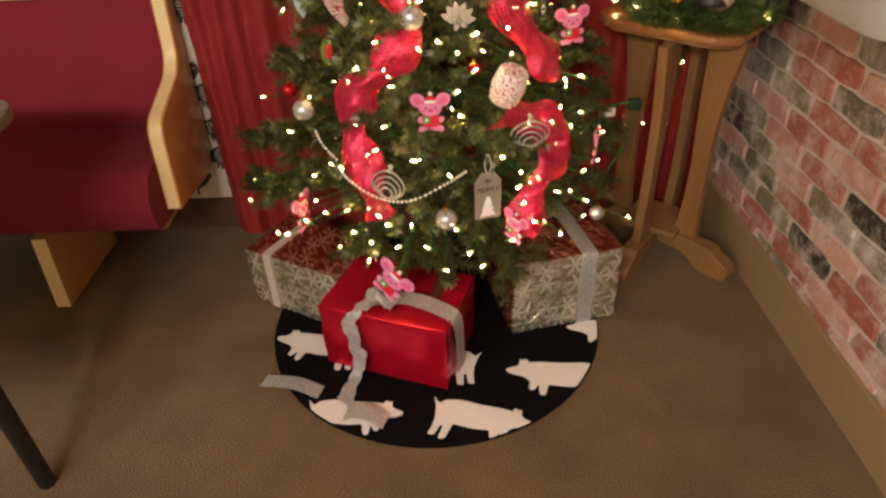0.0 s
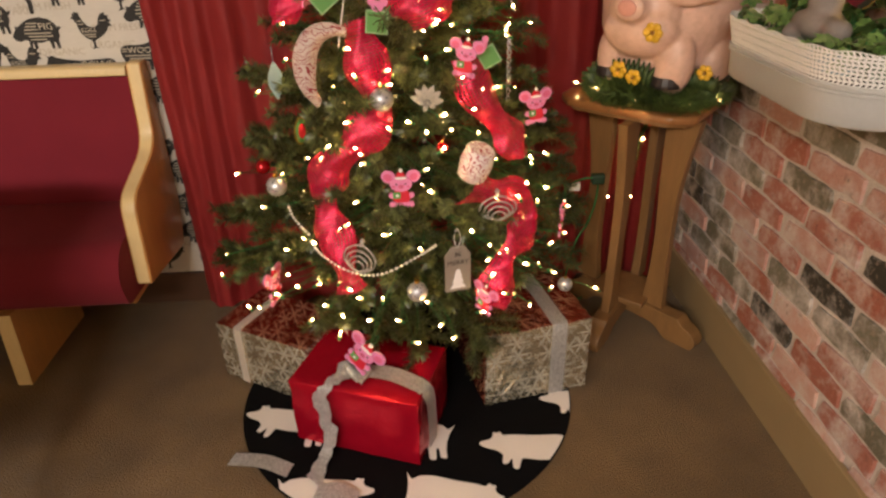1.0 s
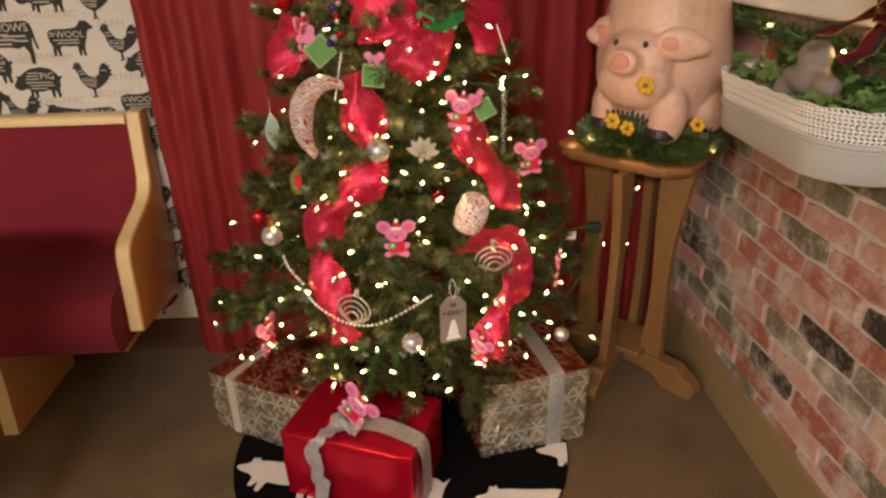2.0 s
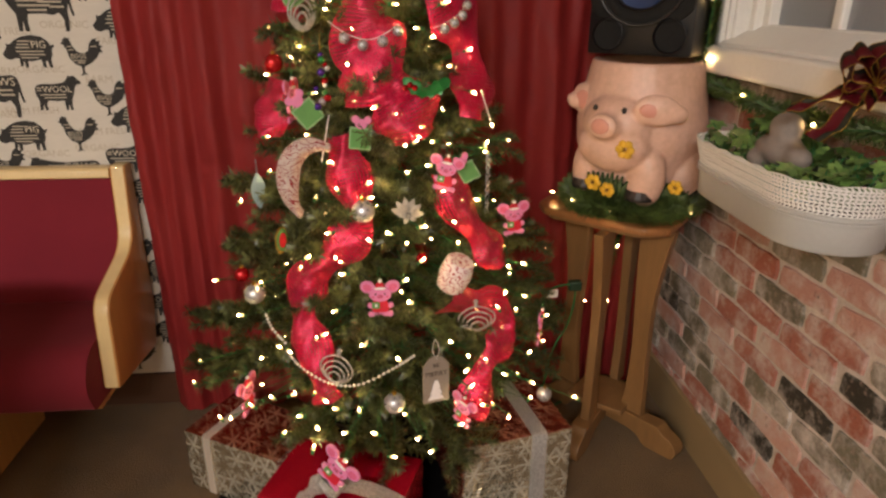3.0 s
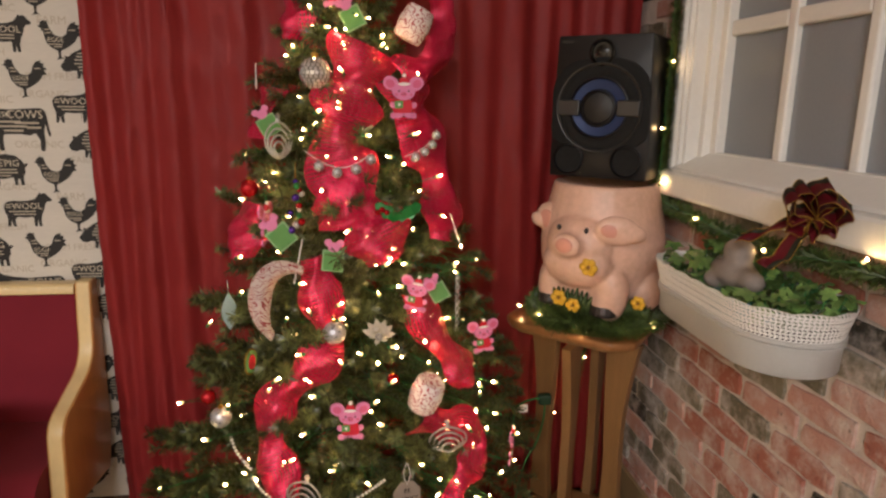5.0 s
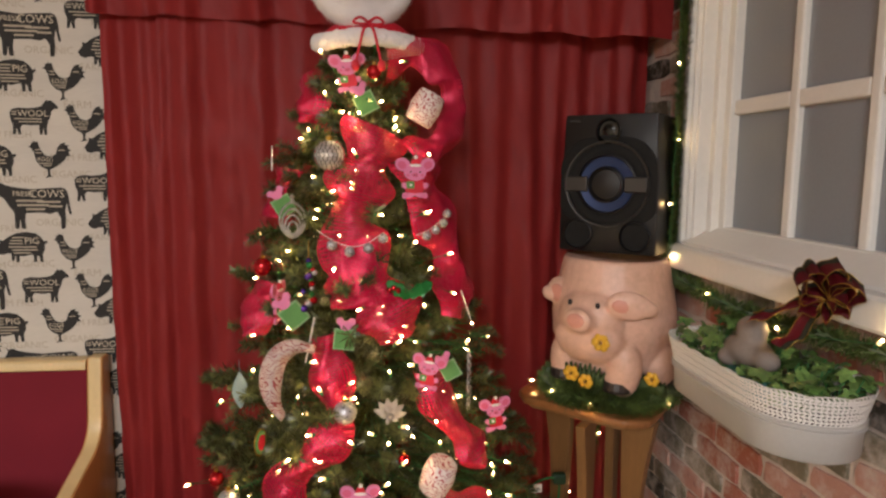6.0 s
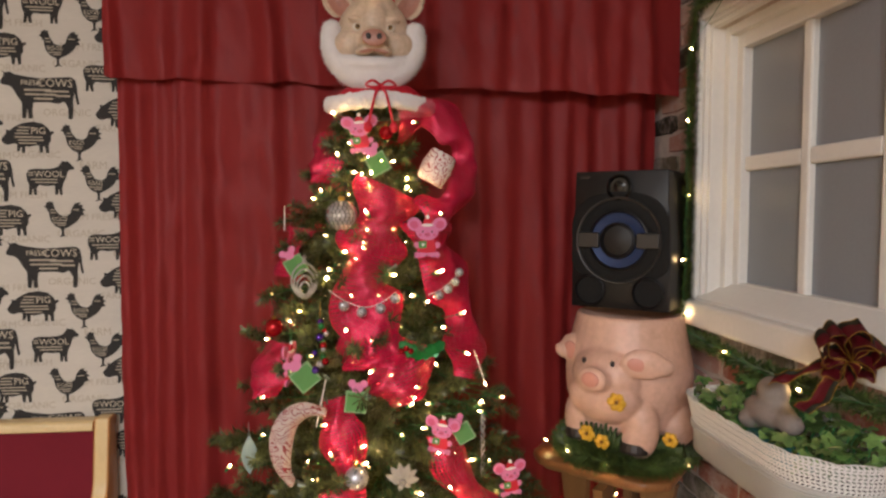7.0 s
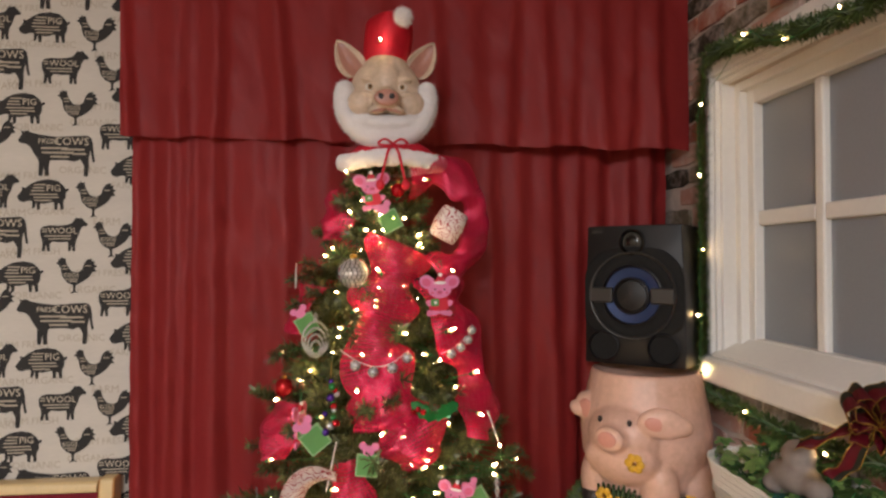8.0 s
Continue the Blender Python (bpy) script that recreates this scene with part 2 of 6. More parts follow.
def prism(bm, outline, lo, hi, axis="x", mi=0, bevel=0.0):
    """Pushes a flat outline along an axis; the outline is (a, b) in the other two axes in order."""
    def put(a, b, c):
        return {"x": (c, a, b), "y": (a, c, b), "z": (a, b, c)}[axis]
    v0 = [bm.verts.new(put(a, b, lo)) for a, b in outline]
    v1 = [bm.verts.new(put(a, b, hi)) for a, b in outline]
    n = len(outline)
    fs = [bm.faces.new(v0[::-1]), bm.faces.new(v1)]
    fs += [bm.faces.new((v0[i], v0[(i + 1) % n], v1[(i + 1) % n], v1[i])) for i in range(n)]
    for f in fs:
        f.material_index = mi
    bmesh.ops.recalc_face_normals(bm, faces=fs)
    if bevel:
        es = list({e for f in fs[:2] for e in f.edges})
        bmesh.ops.bevel(bm, geom=es, offset=bevel, segments=2, affect="EDGES", profile=0.5)
    return fs


def lathe(bm, profile, n=32, at=(0, 0, 0), mi=0, sx=1.0, sy=1.0):
    """Turns (radius, height) pairs round the z axis."""
    rings = []
    for r, z in profile:
        if r < 1e-5:
            rings.append([bm.verts.new((at[0], at[1], at[2] + z))])
        else:
            rings.append([bm.verts.new((at[0] + sx * r * math.cos(2 * math.pi * i / n), at[1] + sy * r * math.sin(2 * math.pi * i / n), at[2] + z)) for i in range(n)])
    for a, b in zip(rings, rings[1:]):
        for i in range(n):
            j = (i + 1) % n
            if len(a) == 1 and len(b) == 1:
                continue
            if len(a) == 1:
                f = bm.faces.new((a[0], b[j], b[i]))
            elif len(b) == 1:
                f = bm.faces.new((a[i], a[j], b[0]))
            else:
                f = bm.faces.new((a[i], a[j], b[j], b[i]))
            f.material_index = mi
    return rings


def ball(bm, c, r, m=None, seg=16, rings=10, mi=0):
    """An ellipsoid with radii r round c, turned by m."""
    mm = Matrix.Translation(c) @ (m or Matrix()) @ Matrix.Diagonal((*r, 1))
    res = bmesh.ops.create_uvsphere(bm, u_segments=seg, v_segments=rings, radius=1, matrix=mm)
    for f in {f for v in res["verts"] for f in v.link_faces}:
        f.material_index = mi
        f.smooth = True
    return res["verts"]


def tube(bm, pts, r, n=6, mi=0, close=False):
    """A round wire through points; r may be a list."""
    pts = [Vector(p) for p in pts]
    rings = []
    up = Vector((0.13, 0.21, 0.97))
    k = len(pts)
    for i, p in enumerate(pts):
        a = pts[(i - 1) % k] if (i or close) else p
        b = pts[(i + 1) % k] if (i < k - 1 or close) else p
        d = (b - a).normalized()
        s = d.cross(up).normalized() if abs(d.dot(up)) < 0.99 else d.cross(Vector((1, 0, 0))).normalized()
        t = s.cross(d)
        rr = r[i] if isinstance(r, (list, tuple)) else r
        rings.append([bm.verts.new(p + rr * (math.cos(2 * math.pi * j / n) * s + math.sin(2 * math.pi * j / n) * t)) for j in range(n)])
    pairs = list(zip(rings, rings[1:])) + ([(rings[-1], rings[0])] if close else [])
    for a, b in pairs:
        for j in range(n):
            f = bm.faces.new((a[j], a[(j + 1) % n], b[(j + 1) % n], b[j]))
            f.material_index = mi
            f.smooth = True
    if not close:
        for ring in (rings[0][::-1], rings[-1]):
            f = bm.faces.new(ring)
            f.material_index = mi


def spline(pts, per=8):
    """A smooth line through points."""
    p = [Vector(q) for q in pts]
    p = [2 * p[0] - p[1]] + p + [2 * p[-1] - p[-2]]
    out = []
    for i in range(1, len(p) - 2):
        for k in range(per):
            t = k / per
            a, b, c, d = p[i - 1:i + 3]
            out.append(0.5 * (2 * b + (c - a) * t + (2 * a - 5 * b + 4 * c - d) * t * t + (3 * b - a - 3 * c + d) * t ** 3))
    return out + [p[-2]]


def rounded(pts, r, n=4):
    """An outline with its corners rounded by the radius r, or by the third number of a point."""
    out = []
    k = len(pts)
    for i in range(k):
        p = Vector(pts[i][:2])
        a, b = Vector(pts[i - 1][:2]), Vector(pts[(i + 1) % k][:2])
        rr = pts[i][2] if len(pts[i]) > 2 else r
        if rr <= 0:
            out.append(tuple(p))
            continue
        da, db = (a - p), (b - p)
        rr = min(rr, da.length * 0.48, db.length * 0.48)
        s, e = p + da.normalized() * rr, p + db.normalized() * rr
        for j in range(n + 1):
            t = j / n
            out.append(tuple((1 - t) ** 2 * s + 2 * t * (1 - t) * p + t * t * e))
    return out


def fused(specs, voxel=0.006, relax=6):
    """Ellipsoids and lathed forms grown together into one skin; returns a mesh."""
    bm = bmesh.new()
    for s in specs:
        if s[0] == "ball":
            ball(bm, s[1], s[2], s[3] if len(s) > 3 else None, 20, 14)
        else:
            lathe(bm, s[1], 32, s[2])
    bmesh.ops.recalc_face_normals(bm, faces=bm.faces)
    me = bpy.data.meshes.new("skin")
    bm.to_mesh(me)
    bm.free()
    ob = new("skin", me)
    rm = ob.modifiers.new("grow", "REMESH")
    rm.mode, rm.voxel_size = "VOXEL", voxel
    sm = ob.modifiers.new("relax", "SMOOTH")
    sm.iterations, sm.factor = relax, 0.5
    bpy.context.view_layer.update()
    got = bpy.data.meshes.new_from_object(ob.evaluated_get(bpy.context.evaluated_depsgraph_get()))
    bpy.data.objects.remove(ob)
    bpy.data.meshes.remove(me)
    return got


def writing(text, size, thick=0.0):
    """A mesh of letters in the built-in font, centred on the origin, in the xy plane."""
    cu = bpy.data.curves.new("text", "FONT")
    cu.body, cu.size, cu.align_x, cu.align_y, cu.extrude, cu.resolution_u = text, size, "CENTER", "CENTER", thick, 2
    ob = new("text", cu)
    bpy.context.view_layer.update()
    me = bpy.data.meshes.new_from_object(ob.evaluated_get(bpy.context.evaluated_depsgraph_get()))
    bpy.data.objects.remove(ob)
    bpy.data.curves.remove(cu)
    return me


# ---- the room ----
BX, BY, TOP, WEST, SOUTH = 1.012, 2.318, 2.62, -4.2, -3.4
tagged(part("floor", boxes(((WEST, SOUTH, -0.12), (1.16, 2.56, 0.0))), CARPET), "brown-beige low pile carpet over the whole room", "floor", kind="structure")
# Ceiling out of view, added to close the room and bounce light.
tagged(part("ceiling", boxes(((WEST, SOUTH, TOP), (1.16, 2.56, TOP + 0.1))), CEIL), "unseen plain off-white ceiling closing the room", "ceiling", kind="structure")
bm = boxes(((WEST, BY, 0), (-0.60, 2.56, TOP)), ((-0.60, 2.43, 0), (1.16, 2.56, TOP)))
wall_north = tagged(part("wall_north", bm, PAPER), "cream wall papered with black farm animal prints", "wall", kind="structure")
# South and west walls are never seen, added to enclose the bounced light.
tagged(part("wall_south", boxes(((WEST, SOUTH - 0.1, 0), (1.16, SOUTH, TOP))), PLASTER), "unseen plain tan plaster wall closing the room", "wall", kind="structure")
tagged(part("wall_west", boxes(((WEST - 0.1, SOUTH, 0), (WEST, 2.56, TOP))), PLASTER), "unseen plain tan plaster wall closing the room", "wall", kind="structure")
WY0, WY1, WZ0, WZ1 = 1.13, 2.03, 1.255, 2.015
bm = boxes(((BX + 0.006, SOUTH, 0), (1.16, WY0, TOP)), ((BX + 0.006, WY1, 0), (1.16, 2.43, TOP)),
           ((BX + 0.006, WY0, 0), (1.16, WY1, WZ0)), ((BX + 0.006, WY0, WZ1), (1.16, WY1, TOP)))
wall_east = tagged(part("wall_east", bm, MORTAR), "wall of tumbled red and dark bricks with pale mortar", "wall", kind="structure")
tagged(part("baseboard", boxes(((WEST, BY - 0.016, 0), (-0.60, BY - 0.001, 0.12)), bevel=0.003), BROWN_BASE), "dark brown baseboard under the papered wall", "baseboard", kind="structure")
tagged(part("baseboard", boxes(((BX - 0.014, SOUTH, 0), (BX + 0.004, 2.40, 0.150)), bevel=0.003), TAN_BASE), "tan painted baseboard under the brick wall", "baseboard", kind="structure")

# Panel frames out of view, added near the two assumed lights.
for cx, cy in ((-1.05, -2.15), (-2.9, -2.15)):
    lamp = thing("unseen_ceiling_lamp", "white frame of an added, unseen ceiling light panel", "ceiling lamp", (cx, cy, TOP), group="ceiling lamps")
    part("frame", boxes(((-0.64, -0.34, -0.012), (-0.60, 0.34, 0)), ((0.60, -0.34, -0.012), (0.64, 0.34, 0)), ((-0.60, -0.34, -0.012), (0.60, -0.30, 0)), ((-0.60, 0.30, -0.012), (0.60, 0.34, 0))), WHITE_PAINT, lamp)

# ---- window ----
win = thing("window_1", "white painted wooden window with six grey panes", "window", (0, 0, 0), kind="structure")


def casing(name, y0, y1, z0, z1):
    bm = boxes(((0.972, y0, z0), (BX + 0.02, y1, z1)), bevel=0.006)
    part(name, bm, WHITE_PAINT, win)


casing("window_frame", 2.034, 2.064, 1.245, 2.09)
casing("window_frame", 1.085, 1.126, 1.245, 2.09)
casing("window_frame", 1.126, 2.034, 2.040, 2.09)
# a stepped inner moulding and the sash
for ins, x0, w in ((0.0, 0.984, 0.012), (0.012, 0.996, 0.012), (0.024, 1.034, 0.026)):
    a, b, c, d = 1.126 + ins, 2.034 - ins, 1.245 + 0.6 * ins, 2.040 - ins
    bm = boxes(((x0, a, c), (1.12, a + w, d)), ((x0, b - w, c), (1.12, b, d)), ((x0, a + w, d - w), (1.12, b - w, d)), ((x0, a + w, c), (1.12, b - w, c + w)), bevel=0.003)
    part("moulding", bm, WHITE_PAINT, win)
bm = bmesh.new()
prism(bm, [(0.9735, 1.2435), (0.9735, 1.252), (1.058, 1.297), (1.058, 1.2435)], 1.128, 2.032, "y")
part("sloped_sill", bm, WHITE_PAINT, win)
part("window_sill", boxes(((0.945, 1.06, 1.172), (BX + 0.02, 2.085, 1.243)), bevel=0.010), WHITE_PAINT, win)
COLS, ROWS_ = ((1.205, 1.434), (1.464, 1.686), (1.718, 1.954)), ((1.300, 1.612), (1.652, 1.950))
for a, b in ((1.434, 1.464), (1.686, 1.718)):
    part("muntin", boxes(((1.066, a, 1.293), (1.105, b, 1.955)), bevel=0.006), WHITE_PAINT, win)
for k in range(3):
    part("muntin", boxes(((1.067, COLS[k][0], 1.612), (1.105, COLS[k][1], 1.652)), bevel=0.006), WHITE_PAINT, win)
bm = boxes(((1.056, 1.174, 1.262), (1.105, 1.205, 1.992)), ((1.056, 1.954, 1.262), (1.105, 1.986, 1.992)), ((1.056, 1.205, 1.262), (1.105, 1.954, 1.30)), ((1.056, 1.205, 1.95), (1.105, 1.954, 1.992)), bevel=0.004)
part("sash", bm, WHITE_PAINT, win)
for y0, y1 in COLS:
    for z0, z1 in ROWS_:
        part("pane", boxes(((1.084, y0, z0), (1.088, y1, z1))), PANE, win)
tagged(part("window_backing", boxes(((1.125, WY0, WZ0), (1.15, WY1, WZ1))), PLASTER), "plain board behind the window panes", "board", kind="structure")

# ---- curtain ----


def curtain(name, x0, x1, z0, z1, y, amp, label, folds, hem=None, seed=0):
    """A hung cloth: folds are (place, width, depth, drift) of pleats; soft creases run down and across it."""
    bm = bmesh.new()
    nx, nz = 480, 70
    front = []
    for j in range(nz + 1):
        t = j / nz
        row = []
        for i in range(nx + 1):
            q = i / nx
            zt = z1 + (z0 - z1) * t
            x = x0 + (x1 - x0) * q
            d = 0.0
            for c, w, a, drift in folds:
                u = (x - c - drift * t - 0.010 * math.sin(4 * t + c * 31)) / (1.05 * w * (1.1 - 0.2 * t))
                # each pleat rises gently on one side and falls off steeply on the other
                d += a * math.exp(-(u * u) * (0.5 if u < 0 else 1.3))
            d += 0.35 * noise.noise((x * 5.0, zt * 0.8, seed)) + 0.17 * noise.noise((x * 13 + zt * 9, zt * 6 - x * 5, seed + 3))
            d += 0.04 * noise.noise((x * 30 + zt * 17, zt * 22 - x * 14, seed + 7))
            if hem:
                zt += hem(x, d) * t
            row.append(bm.verts.new((x, y(q) - amp * (0.6 + 0.4 * t) * d, zt)))
        front.append(row)
    for a, b in zip(front, front[1:]):
        for i in range(nx):
            f = bm.faces.new((a[i], b[i], b[i + 1], a[i + 1]))
            f.smooth = True
    bmesh.ops.solidify(bm, geom=bm.faces[:], thickness=0.003)
    return tagged(part(name, bm, CURTAIN, None, "", True), label, "curtain")


DRAPES = ((-0.675, 0.030, 0.9, 0.01), (-0.60, 0.028, 0.9, 0.0), (-0.545, 0.022, 0.6, 0.01), (-0.455, 0.040, 1.0, -0.02), (-0.36, 0.045, 0.7, 0.02), (-0.25, 0.040, 0.9, 0.0), (-0.14, 0.05, 0.7, 0.02), (0.0, 0.05, 0.8, 0.0),
          (0.13, 0.045, 0.9, 0.0), (0.27, 0.05, 0.9, 0.01), (0.375, 0.035, 0.7, 0.0), (0.455, 0.045, 0.9, 0.02), (0.575, 0.040, 1.1, 0.0), (0.66, 0.030, 0.8, -0.01), (0.745, 0.035, 0.9, 0.0), (0.83, 0.03, 0.8, 0.0), (0.92, 0.03, 0.9, 0.0))
PLEATS = ((-0.70, 0.020, 0.8, 0.0), (-0.575, 0.035, 0.7, 0.03), (-0.445, 0.028, 0.9, -0.01), (-0.275, 0.030, 1.1, 0.02), (-0.14, 0.055, 0.5, 0.03), (0.02, 0.04, 0.5, 0.0), (0.175, 0.035, 0.8, 0.02), (0.30, 0.05, 0.6, 0.03),
          (0.425, 0.034, 0.7, 0.0), (0.535, 0.036, 0.9, 0.0), (0.61, 0.030, 0.5, 0.01), (0.71, 0.038, 0.8, 0.01), (0.80, 0.030, 0.5, 0.0), (0.90, 0.030, 0.8, 0.0))
curtain("curtain", -0.695, 0.985, 0.02, 2.10, lambda q: 2.285 + 0.070 * min(1, max(0, (q - 0.45) * 2.4)), 0.066, "dark red satin curtain hanging to the floor", DRAPES, None, 5)
curtain("valance", -0.715, 1.004, 1.885, 2.50, lambda q: 2.236 - 0.015 * q, 0.036, "dark red satin valance over the curtain", PLEATS,
        lambda x, d: -0.011 * (x + 0.715) - 0.012 * d + 0.005 * math.sin(x * 23), 11)
rod = bmesh.new()
tube(rod, [(-0.72, 2.30, 2.52), (1.0, 2.30, 2.52)], 0.012, 10)
tagged(part("curtain_rod", rod, BROWN_BASE), "dark curtain rod above the red valance", "rod")

# ---- pew ----
pew = thing("church_pew", "church pew with blond wood end and dark red upholstery", "pew")
PX0, PX1 = -0.782, -0.736
end = rounded([(2.305, 0.884, 0.012), (2.250, 0.884, 0.012), (2.222, 0.640, 0.07), (1.972, 0.560, 0.05), (1.945, 0.292, 0.012), (2.262, 0.262, 0.02), (2.305, 0.40, 0.02)], 0.01, 6)
bm = bmesh.new()
fs = prism(bm, end, PX0, PX1)
for f in fs[2:]:
    f.material_index = 1
bmesh.ops.bevel(bm, geom=list({e for f in fs[:2] for e in f.edges}), offset=0.006, segments=3, affect="EDGES", profile=0.5)
part("end_panel", bm, [PEW_WOOD, PEW_EDGE], pew, "blond wood end panel with pale edge", True)
PL = -2.5
bm = bmesh.new()
prism(bm, rounded([(2.300, 0.878, 0.008), (2.246, 0.878, 0.012), (2.240, 0.848, 0.006), (2.300, 0.848, 0)], 0.01), PL, PX0 - 0.001)
part("top_rail", bm, PEW_EDGE, pew, "", True)
bm = bmesh.new()
prism(bm, rounded([(2.296, 0.846), (2.250, 0.846, 0.01), (2.205, 0.47, 0.03), (2.20, 0.40, 0.01), (2.296, 0.40)], 0.0), PL, PX0 - 0.001)
part("backrest", bm, PEW_RED, pew, "dark red upholstered backrest", True)
bm = bmesh.new()
prism(bm, rounded([(2.215, 0.46, 0.02), (1.90, 0.445, 0.07), (1.845, 0.35, 0.08), (1.88, 0.262, 0.02), (2.215, 0.262)], 0.0, 7), PL, PX0 - 0.002)
part("seat", bm, PEW_RED, pew, "dark red upholstered seat cushion", True)
part("seat_board", boxes(((PL, 1.92, 0.244), (PX0 - 0.004, 2.29, 0.261))), PEW_WOOD, pew)
for lx in (-1.187, -2.35):
    bm = bmesh.new()
    fs = prism(bm, [(1.864, 0.0), (2.24, 0.0), (2.24, 0.244), (1.885, 0.244)], lx, lx + 0.044)
    fs[5].material_index = 1
    part("leg", bm, [PEW_WOOD, PEW_EDGE], pew)

# ---- dining table at the edge of the view ----
TABLE_TOP = mat("dark_stone_laminate", lin("3a3834"), 0.3, var=0.6, scale=26, fine=60, second=lin("77705f"))
BLACK_METAL = mat("black_metal", lin("141312"), 0.4, var=0.2)
table = thing("dining_table", "dining table with mottled dark top and black legs", "table", (-0.90, 1.20, 0))
bm = bmesh.new()
prism(bm, rounded([(0.0, 0.48), (-0.98, 0.48), (-0.98, -0.72), (0.0, -0.72)], 0.14, 7), 0.742, 0.770, "z", 0, 0.004)
part("tabletop", bm, TABLE_TOP, table, "", True).location = (0.024, 0.000, 0)
for lx, ly in ((0.0, 0.0), (-0.88, 0.0), (0.0, -0.62), (-0.88, -0.62)):
    bm = bmesh.new()
    lathe(bm, [(0.0, 0.0), (0.017, 0.001), (0.019, 0.006), (0.019, 0.02), (0.022, 0.74), (0.0, 0.741)], 16)
    part("leg", bm, BLACK_METAL, table, "", True).location = (lx, ly, 0)

# ---- tree skirt ----
SK = (0.02, 1.735)


def flat(bm, pts, z, mi=0):
    f = bm.faces.new([bm.verts.new((x, y, z)) for x, y in pts])
    f.normal_update()
    if f.normal.z < 0:
        f.normal_flip()
    f.material_index = mi


# a standing hog seen from the side, one long, snout to the right
HOG = ((0.50, 0.01), (0.495, 0.045), (0.40, 0.085), (0.375, 0.125), (0.385, 0.185), (0.345, 0.165), (0.315, 0.20), (0.29, 0.145), (0.20, 0.165), (0.0, 0.175), (-0.22, 0.205), (-0.36, 0.185), (-0.42, 0.13), (-0.445, 0.15),
       (-0.49, 0.21), (-0.465, 0.14), (-0.445, 0.07), (-0.43, -0.04), (-0.435, -0.15), (-0.46, -0.26), (-0.395, -0.255), (-0.36, -0.13), (-0.335, -0.14), (-0.355, -0.29), (-0.29, -0.285), (-0.245, -0.10), (-0.05, -0.125),
       (0.10, -0.115), (0.125, -0.25), (0.175, -0.25), (0.19, -0.12), (0.225, -0.20), (0.275, -0.20), (0.27, -0.09), (0.33, -0.045), (0.44, -0.025))


def inside_hem(pts, r, n=96):
    """Cuts an outline off at a circle round the origin."""
    for k in range(n):
        a = 2 * math.pi * k / n
        nx, ny = math.cos(a), math.sin(a)
        out = []
        for p, q in zip(pts, pts[1:] + pts[:1]):
            dp, dq = p[0] * nx + p[1] * ny - r, q[0] * nx + q[1] * ny - r
            if dp <= 0:
                out.append(p)
            if (dp < 0) != (dq < 0) and abs(dp - dq) > 1e-9:
                u = dp / (dp - dq)
                out.append((p[0] + (q[0] - p[0]) * u, p[1] + (q[1] - p[1]) * u))
        pts = out
    return pts


MOTIFS = ((0.127, 1.335, -13, 1, 0.265), (0.350, 1.470, -10, -1, 0.290), (-0.318, 1.625, -16, -1, 0.270), (-0.195, 1.365, -3, 1, 0.255),
          (0.010, 1.545, -10, -1, 0.270), (0.530, 1.640, -8, -1, 0.260), (-0.390, 1.860, -10, -1, 0.260))
skirt = thing("tree_skirt", "round black tree skirt printed with white pigs", "tree skirt", (SK[0], SK[1], 0))
bm = bmesh.new()
rings = []
for k in range(13):
    r = 0.48 * k / 12
    if k == 0:
        continue
    rings.append([bm.verts.new((r * math.cos(2 * math.pi * i / 96), r * math.sin(2 * math.pi * i / 96),
                                0.004 + 0.0015 * (1 + math.sin(i * 0.7 + k)) * (k / 12) * (0.2 if k == 12 else 1))) for i in range(96)])
bm.faces.new(rings[0])
for a, b in zip(rings, rings[1:]):
    for i in range(96):
        bm.faces.new((a[i], a[(i + 1) % 96], b[(i + 1) % 96], b[i])).smooth = True
bm.faces.ensure_lookup_table()
bmesh.ops.recalc_face_normals(bm, faces=bm.faces)
part("cloth", bm, SKIRT_BLACK, skirt)
# place, turn, facing and length of each printed shape; the hem cuts some of them off
for x, y, a, flip, w in MOTIFS:
    c, sn = math.cos(radians(a)), math.sin(radians(a))
    soft = [tuple(v) for v in rounded([(flip * w * px, w * py) for px, py in HOG], 0.006, 2)]
    pts = inside_hem([(x - SK[0] + px * c - py * sn, y - SK[1] + px * sn + py * c) for px, py in soft], 0.476)
    if len(pts) > 2:
        bm = bmesh.new()
        flat(bm, pts, 0.0085)
        part("printed_motif", bm, SKIRT_WHITE, skirt)

# ---- gifts ----


def gift(name, label, corner, ang, w, d, h, side, top, flaps=True):
    """A wrapped box; corner is its front left foot, ang the turn of its front edge."""
    g = thing(name, label, "gift", (corner[0], corner[1], 0.006), ang, group="gifts under the tree")
    bm = bmesh.new()
    box(bm, (0, 0, 0), (w, d, h), 0.004, 0)
    bmesh.ops.subdivide_edges(bm, edges=[e for e in bm.edges if e.calc_length() > 0.05], cuts=7, use_grid_fill=True)
    for v in bm.verts:
        n = 0.0035 * noise.noise((v.co.x * 16 + corner[0] * 7, v.co.y * 16, v.co.z * 16))
        v.co.x += n
        v.co.y += 0.8 * n
        if v.co.z > h * 0.5:
            v.co.z += 1.2 * n
    for f in bm.faces:
        f.smooth = True
        f.normal_update()
        if f.normal.z > 0.7:
            f.material_index = 1
    part("wrapped_box", bm, [side, top], g, "", True)
    return g


def band(bm, pts, width, across, mi=0):
    """A flat ribbon through points, as wide as width in the direction across."""
    a = Vector(across).normalized() * width / 2
    rows = [(bm.verts.new(Vector(p) - a), bm.verts.new(Vector(p) + a)) for p in pts]
    for (a0, a1), (b0, b1) in zip(rows, rows[1:]):
        f = bm.faces.new((a0, a1, b1, b0))
        f.smooth = True
        f.material_index = mi


